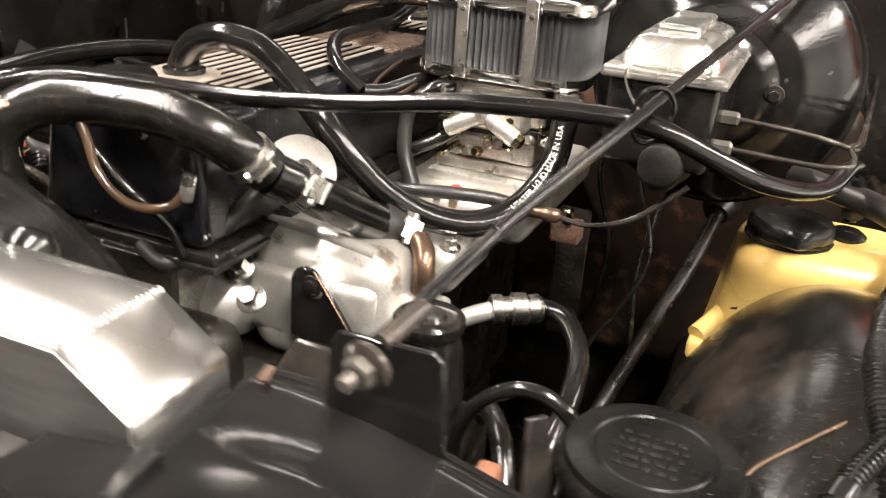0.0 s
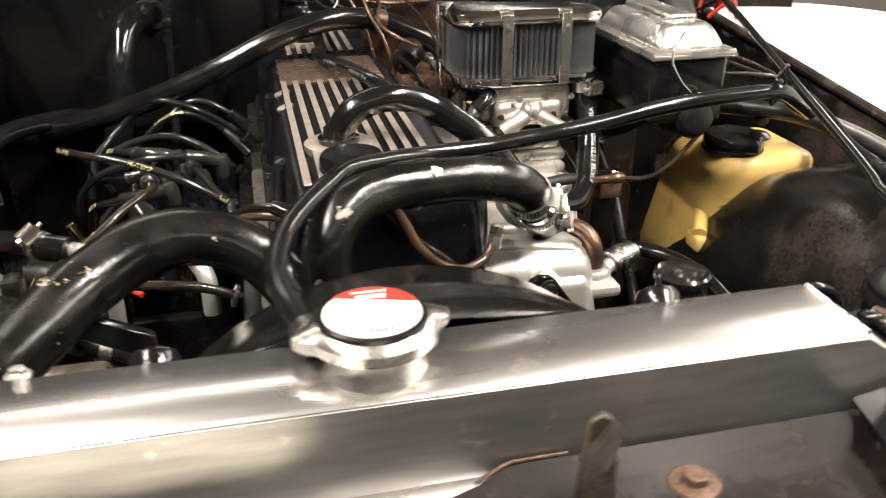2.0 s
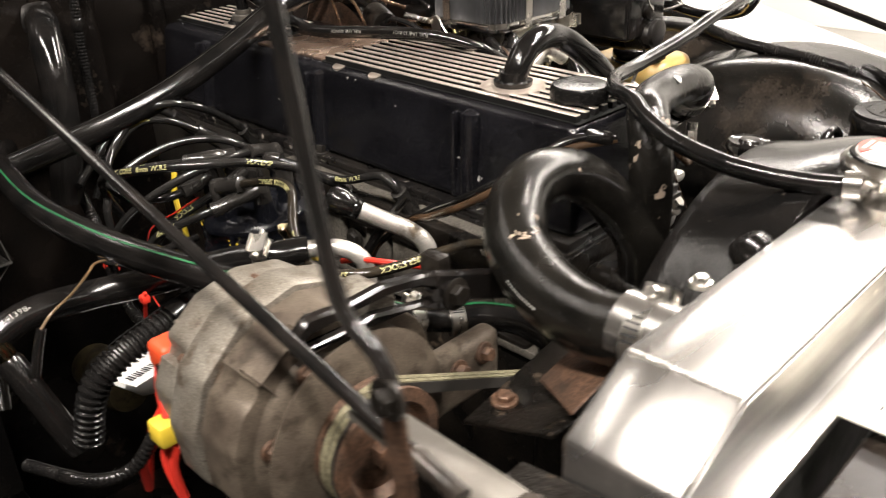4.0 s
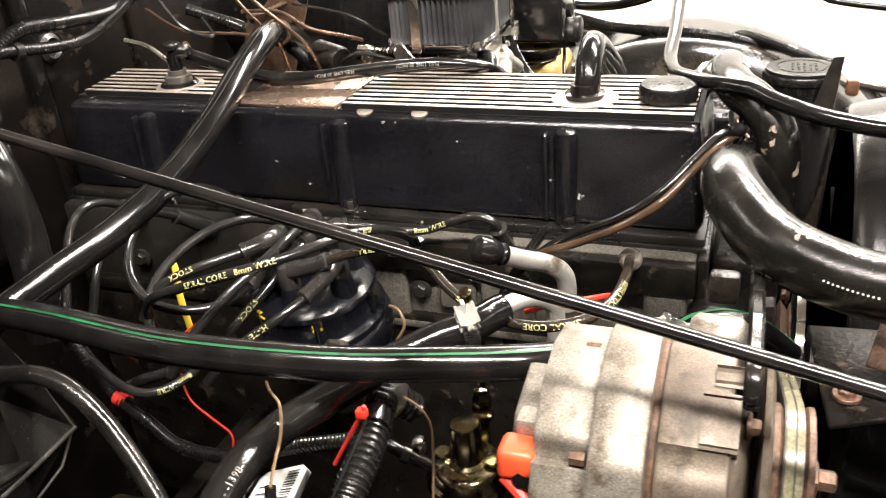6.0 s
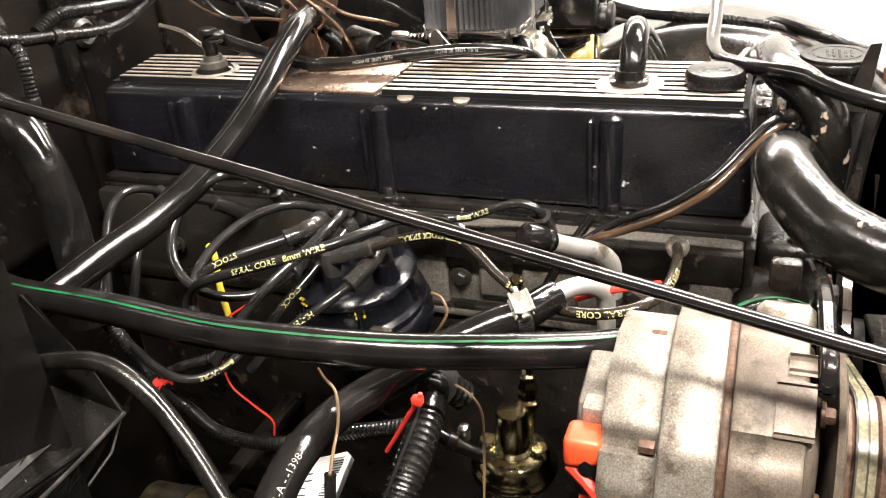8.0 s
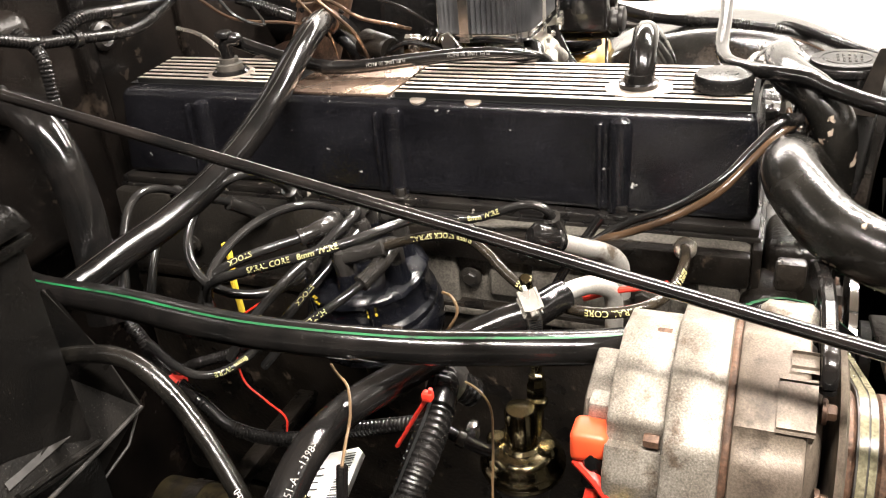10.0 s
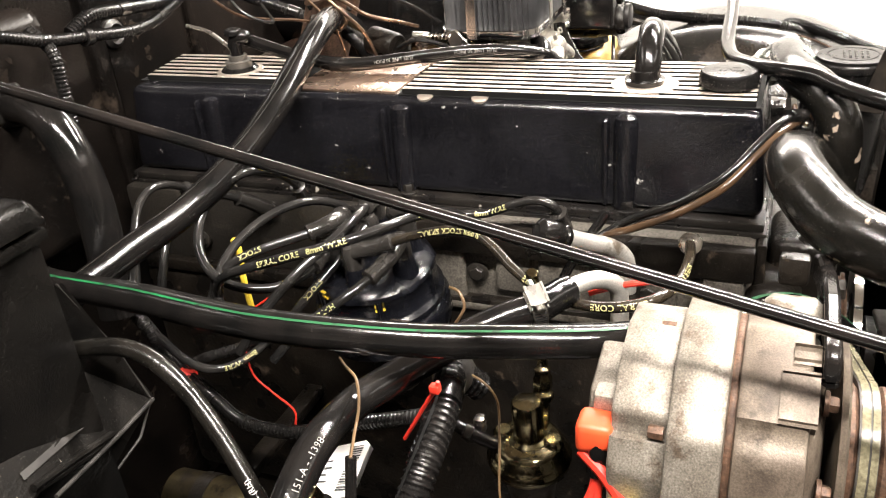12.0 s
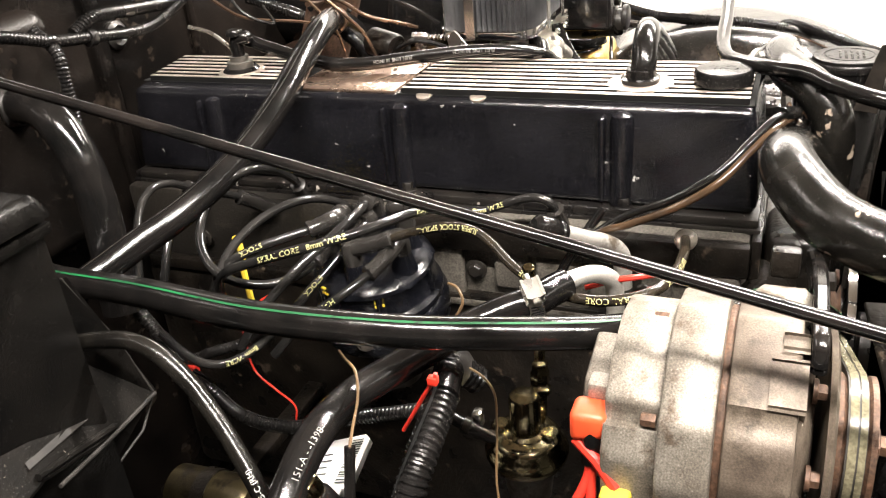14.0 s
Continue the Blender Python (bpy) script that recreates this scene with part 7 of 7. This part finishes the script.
# ---- lower passenger side ----
fp = thing("fuel_pump", (-0.256, 0.159, 0.70), "yellow zinc fuel pump with a stepped dome and fittings", "fuel pump")
part("base_ring", lathe([(0.0300, -0.016), (0.0335, -0.013), (0.0345, -0.009), (0.0345, -0.006), (0.0320, -0.003), (0.0300, 0.000), (0.0285, 0.006), (0.0240, 0.010), (0.0120, 0.011)], (-0.252, 0.159, 0.769), (-0.06, 0, 1), 48), BRASS, fp)
part("dome", lathe([(0.0175, 0.008), (0.0165, 0.011), (0.0130, 0.013), (0.0125, 0.044), (0.0110, 0.047), (0.004, 0.048)], (-0.252, 0.159, 0.769), (-0.02, 0, 1), 36), BRASS, fp)
for dy in (-0.021, 0.021):
    part("port_boss", lathe([(0.0085, 0), (0.0085, 0.006), (0.006, 0.009)], (-0.252, 0.159 + dy, 0.775), (-0.06, 0, 1), 20), BRASS, fp)
part("pump_body", lathe([(0.018, -0.06), (0.022, -0.03), (0.028, -0.016)], (-0.252, 0.159, 0.769), (-0.06, 0, 1), 28), CAST, fp)
part("outlet_pipe", lathe([(0.0060, 0.0), (0.0060, 0.030), (0.0095, 0.031), (0.0095, 0.036), (0.0070, 0.038), (0.0080, 0.040), (0.0080, 0.050), (0.0065, 0.052), (0.0065, 0.058), (0.0045, 0.060), (0.0045, 0.10)], (-0.234, 0.152, 0.772), (0.16, 0.02, 1), 6), BRASS, fp)
part("inlet_hose", tube([(-0.262, 0.176, 0.772), (-0.266, 0.196, 0.782), (-0.266, 0.214, 0.790), (-0.262, 0.232, 0.795)], 0.0055, 12), RUBBER, fp)
part("inlet_cuff", lathe([(0.0056, -0.004), (0.0072, -0.003), (0.0072, 0.003), (0.0056, 0.004)], (-0.2665, 0.205, 0.786), (-0.1, 0.9, 0.4), 16), STEEL, fp)
solo("pipe_clip", block((-0.262, 0.194, 0.778), (-0.250, 0.203, 0.795), 0.003), ZINC, "small bright zinc clip", "clip")
loom_thing("corrugated_loom", ([(-0.285, 0.185, 0.850), (-0.300, 0.196, 0.870), (-0.319, 0.193, 0.876), (-0.351, 0.187, 0.872), (-0.386, 0.186, 0.862), (-0.408, 0.188, 0.842), (-0.42, 0.19, 0.80)], 0.0115, 0.0052), "thick black corrugated wire loom", "wire loom", "wire looms")
loom_thing("corrugated_loom", ([(-0.25, 0.56, 0.86), (-0.252, 0.528, 0.824), (-0.256, 0.505, 0.790), (-0.268, 0.462, 0.775), (-0.270, 0.428, 0.750), (-0.270, 0.373, 0.749), (-0.268, 0.31, 0.772), (-0.265, 0.25, 0.79), (-0.26, 0.22, 0.80)], 0.0068), "black corrugated loom low beside the block", "wire loom", "wire looms")
loom_thing("corrugated_loom", ([(-0.258, 0.500, 0.785), (-0.252, 0.470, 0.800), (-0.245, 0.43, 0.815), (-0.24, 0.40, 0.835)], 0.0050), "thin corrugated loom branch", "wire loom", "wire looms")
solo("loom_tape", lathe([(0.0075, -0.006), (0.0075, 0.006)], (-0.260, 0.488, 0.783), (0.1, 1, 0.3), 14), RED, "red tape band round a loom", "tape")
tie = thing("red_cable_tie", (-0.30, 0.22, 0.83), "red cable tie round the taped loom", "cable tie")
part("strap", tube([(-0.356, 0.184, 0.906), (-0.356, 0.186, 0.900), (-0.354, 0.195, 0.885), (-0.352, 0.205, 0.867), (-0.350, 0.217, 0.846)], 0.0015, 8), RED, tie)
part("head", block((-0.359, 0.183, 0.897), (-0.353, 0.190, 0.903), 0.001), RED, tie)
solo("taped_junction", lathe([(0.010, -0.02), (0.014, -0.012), (0.014, 0.010), (0.009, 0.02)], (-0.300, 0.197, 0.868), (-0.8, -0.1, 0.3), 16), RUBBER_MATT, "taped joint at the loom's end", "wiring")
CABLE = [(-0.400, 0.500, 0.88), (-0.410, 0.457, 0.911), (-0.415, 0.424, 0.929), (-0.413, 0.389, 0.936), (-0.413, 0.366, 0.934), (-0.416, 0.344, 0.924), (-0.421, 0.323, 0.906), (-0.430, 0.300, 0.884), (-0.442, 0.276, 0.858), (-0.455, 0.25, 0.82)]
cbx = thing("battery_cable", CABLE[4], "black battery cable with white printing", "cable")
part("cable", tube(CABLE, 0.0062, 14), HOSE_OLD, cbx)
part("printing", on_tube("25-C (RH)", CABLE, 0.0062, 0.84, 0.0052, (-0.7, -0.6, 0.5), True), TEXTWHITE, cbx, smooth=0)
wb = thing("white_reservoir", (-0.325, 0.297, 0.74), "white plastic bottle with a printed bar label", "bottle")
BOT = [Vector(p) for p in ((-0.306, 0.316, 0.776), (-0.285, 0.284, 0.776), (-0.353, 0.274, 0.773), (-0.369, 0.305, 0.780))]
part("bottle", plate(BOT, (0.024, 0.012, -0.030), 0.005), WHITELABEL, wb)
lay = lambda u, v: BOT[0].lerp(BOT[1], u).lerp(BOT[3].lerp(BOT[2], u), v) + Vector((-0.0006, -0.0003, 0.0009))
bb = []
for k in range(18):
    v = 0.10 + 0.042 * k
    w = 0.026 if k % 3 else 0.014
    bb.append(([lay(0.66, v), lay(0.90, v), lay(0.90, v + w), lay(0.66, v + w)], [(0, 1, 2, 3)]))
for k in range(5):
    v = 0.30 + 0.12 * k
    bb.append(([lay(0.16, v), lay(0.34 + 0.05 * (k % 2), v), lay(0.34 + 0.05 * (k % 2), v + 0.03), lay(0.16, v + 0.03)], [(0, 1, 2, 3)]))
part("print", join(*bb), PRINTBLACK, wb, smooth=0)
cy = thing("black_cylinder", (-0.445, 0.231, 0.86), "black cylinder with a brass cap", "cylinder")
part("tube_body", lathe([(0.009, -0.09), (0.010, -0.08), (0.010, -0.004), (0.008, 0.0)], (-0.446, 0.231, 0.872), (-0.25, 0.3, 0.9), 18), RUBBER, cy)
part("cap", lathe([(0.0075, 0), (0.0085, 0.003), (0.0085, 0.012), (0.005, 0.014)], (-0.446, 0.231, 0.872), (-0.25, 0.3, 0.9), 14), BRASS, cy)
coil = thing("ignition_coil", (-0.30, 0.465, 0.68), "brassy cylinder lying low beside the block", "ignition coil")
part("can", lathe([(0.020, 0), (0.026, 0.004), (0.026, 0.085), (0.022, 0.092), (0.012, 0.095)], (-0.300, 0.505, 0.666), (0, -1, 0.05), 32), DULLBRASS, coil)
part("bracket", block((-0.290, 0.446, 0.655), (-0.108, 0.466, 0.668), 0.003), GRIME, coil)
part("strap", lathe([(0.0275, 0.035), (0.0275, 0.05)], (-0.300, 0.505, 0.666), (0, -1, 0.05), 32), GRIME, coil)

bt = thing("battery_box", (-0.50, 0.52, 0.62), "scuffed black plastic battery box with a stepped lid", "battery")
part("case", block((-0.60, 0.408, 0.62), (-0.425, 0.62, 1.022), 0.004), TRAYBLACK, bt)
part("ledge", block((-0.603, 0.404, 1.020), (-0.421, 0.623, 1.028), 0.002), TRAYBLACK, bt)
part("lid", block((-0.606, 0.401, 1.030), (-0.418, 0.626, 1.048), 0.005, 2, lambda v: (v.x - (0.006 if v.z > 1.04 else 0), v.y + (0.006 if v.z > 1.04 else 0), v.z)), TRAYBLACK, bt)
tray = thing("battery_tray", (-0.42, 0.42, 0.86), "bent black sheet steel tray with a bright worn edge", "tray")
part("side_sheet", plate([(-0.405, 0.452, 0.965), (-0.398, 0.440, 0.968), (-0.378, 0.411, 0.862), (-0.46, 0.43, 0.80), (-0.50, 0.46, 0.80), (-0.50, 0.47, 0.90)], (0.002, -0.001, 0.001), 0), TRAYBLACK, tray)
part("worn_edge", tube([(-0.399, 0.441, 0.969), (-0.378, 0.411, 0.862), (-0.430, 0.414, 0.830), (-0.50, 0.420, 0.79)], 0.0010, 6, per=2), TRAYEDGE, tray)
part("floor_sheet", plate([(-0.409, 0.431, 0.905), (-0.377, 0.411, 0.862), (-0.421, 0.405, 0.862), (-0.499, 0.392, 0.887)], (0.001, 0.001, -0.003), 0), TRAYFLOOR, tray, "grimy speckled tray floor")
part("floor_sheet", plate([(-0.409, 0.431, 0.904), (-0.499, 0.392, 0.886), (-0.560, 0.380, 0.886), (-0.560, 0.432, 0.960), (-0.471, 0.430, 0.930)], (0.001, 0.001, -0.003), 0), TRAYFLOOR, tray)
part("ridge", tube([(-0.425, 0.405, 0.868), (-0.465, 0.399, 0.880), (-0.500, 0.392, 0.891)], 0.0026, 8), TRAYFLOOR, tray)
part("bare_strip", plate([(-0.433, 0.4138, 0.8885), (-0.4335, 0.4095, 0.8850), (-0.500, 0.3970, 0.8955), (-0.4985, 0.4010, 0.8985)], (0, 0, 0.0005), 0), TRAYEDGE, tray, "bare grey metal strip")
part("front_lip", tube([(-0.3775, 0.4100, 0.8610), (-0.430, 0.4020, 0.8650), (-0.489, 0.3910, 0.8740)], 0.0016, 8), TRAYEDGE, tray, "worn front lip")

# clutter seen between alternator and apron
for pts, r in (([(-0.47, 0.16, 0.83), (-0.45, 0.10, 0.84), (-0.43, 0.08, 0.85), (-0.415, 0.07, 0.875)], 0.0045), ([(-0.55, 0.10, 0.86), (-0.52, 0.05, 0.84), (-0.48, 0.0, 0.81), (-0.44, -0.02, 0.78)], 0.0058), ([(-0.55, 0.06, 0.85), (-0.52, 0.02, 0.825), (-0.48, -0.03, 0.79)], 0.0050)):
    loom_thing("corrugated_loom", (pts, r), "slim black corrugated loom near the apron", "wire loom", "wire looms")
hn = thing("round_plug", (-0.435, 0.02, 0.80), "black round electrical plug low by the alternator", "connector")
part("shell", lathe([(0.018, -0.02), (0.020, -0.016), (0.020, 0.004), (0.016, 0.006), (0.014, 0.003), (0.006, 0.004)], (-0.435, 0.02, 0.815), (-0.5, -0.3, 0.8), 24), BLACKPLASTIC, hn)
part("pin", lathe([(0.006, 0.003), (0.006, 0.008)], (-0.435, 0.02, 0.815), (-0.5, -0.3, 0.8), 10), ZINC, hn)

# brown plates between alternator and radiator
pl = thing("lower_bracket", (-0.26, -0.10, 0.90), "grey-brown stamped steel brackets below the radiator hose", "bracket")
part("web", plate([(-0.30, -0.085, 0.900), (-0.20, -0.075, 0.905), (-0.21, -0.150, 0.915), (-0.30, -0.150, 0.925)], (0, 0, -0.004), 0.001), GRIME, pl)
part("blade", plate([(-0.285, -0.150, 0.930), (-0.255, -0.105, 0.915), (-0.225, -0.115, 0.935), (-0.250, -0.155, 0.945)], (0, 0, -0.003), 0.001), RUST, pl)
for p in ((-0.275, -0.095, 0.905), (-0.235, -0.12, 0.915)):
    part("bolt", hexbolt(p, (0, 0, 1), 0.0055, 0.005), RUST, pl)


# brown clutter behind the carburettor and head
hs = thing("heat_shield", (0.10, 0.52, 0.99), "rust-brown pressed steel heat shield behind the head", "heat shield")
part("panel", sheet(lambda u, v: (0.055 + 0.13 * u, 0.490 + 0.035 * v + 0.01 * math.sin(u * 6), 1.055 - 0.09 * v - 0.012 * math.sin(u * 9)), 16, 8, 0.002), RUST, hs)
part("fold", tube([(0.055, 0.489, 1.056), (0.09, 0.493, 1.052), (0.13, 0.490, 1.054), (0.185, 0.488, 1.056)], 0.003, 8), COPPER, hs)
for x in (0.075, 0.15):
    part("bolt", hexbolt((x, 0.494, 1.030), (0, -0.9, 0.3), 0.006, 0.006), STEEL, hs)
for pts, r, lb in (([(0.045, 0.50, 1.10), (0.048, 0.47, 1.070), (0.055, 0.445, 1.045), (0.068, 0.43, 1.02), (0.08, 0.42, 0.98)], 0.0020, "tarnished brown pipe behind the valve cover"),
                   ([(0.030, 0.50, 1.10), (0.034, 0.475, 1.065), (0.050, 0.455, 1.030), (0.06, 0.45, 0.99)], 0.0016, "thin brown line behind the valve cover"),
                   ([(0.060, 0.50, 1.060), (0.068, 0.46, 1.058), (0.060, 0.42, 1.042), (0.078, 0.39, 1.030), (0.10, 0.38, 1.02)], 0.0022, "thin bare wire behind the carburettor")):
    hose_thing("brown_line", pts, r, lb, COPPER, 10, category="pipe")
lk = thing("throttle_bracket", (0.11, 0.36, 1.0), "yellow zinc throttle bracket with a spring and cable end", "bracket")
part("plate", plate([(0.118, 0.300, 0.988), (0.118, 0.400, 0.984), (0.118, 0.398, 1.004), (0.118, 0.372, 1.006), (0.118, 0.340, 0.999), (0.118, 0.300, 1.004)], (0.003, 0, 0), 0.001), BRASS, lk)
part("lever", plate([(0.114, 0.318, 0.990), (0.114, 0.345, 0.986), (0.114, 0.352, 1.010), (0.114, 0.340, 1.014)], (-0.003, 0, 0), 0.001), ZINC, lk)
part("spring", tube([(0.112 + 0.003 * math.cos(k * 1.57), 0.345 + 0.0011 * k, 1.006 + 0.003 * math.sin(k * 1.57)) for k in range(44)], 0.0007, 5, 2), ZINC, lk)
part("cable_end", lathe([(0.005, 0), (0.005, 0.016), (0.003, 0.02)], (0.113, 0.392, 1.006), (0, -1, 0), 10), ZINC, lk)
part("screw", hexbolt((0.1175, 0.385, 0.995), (-1, 0, 0), 0.005, 0.005), ZINC, lk)
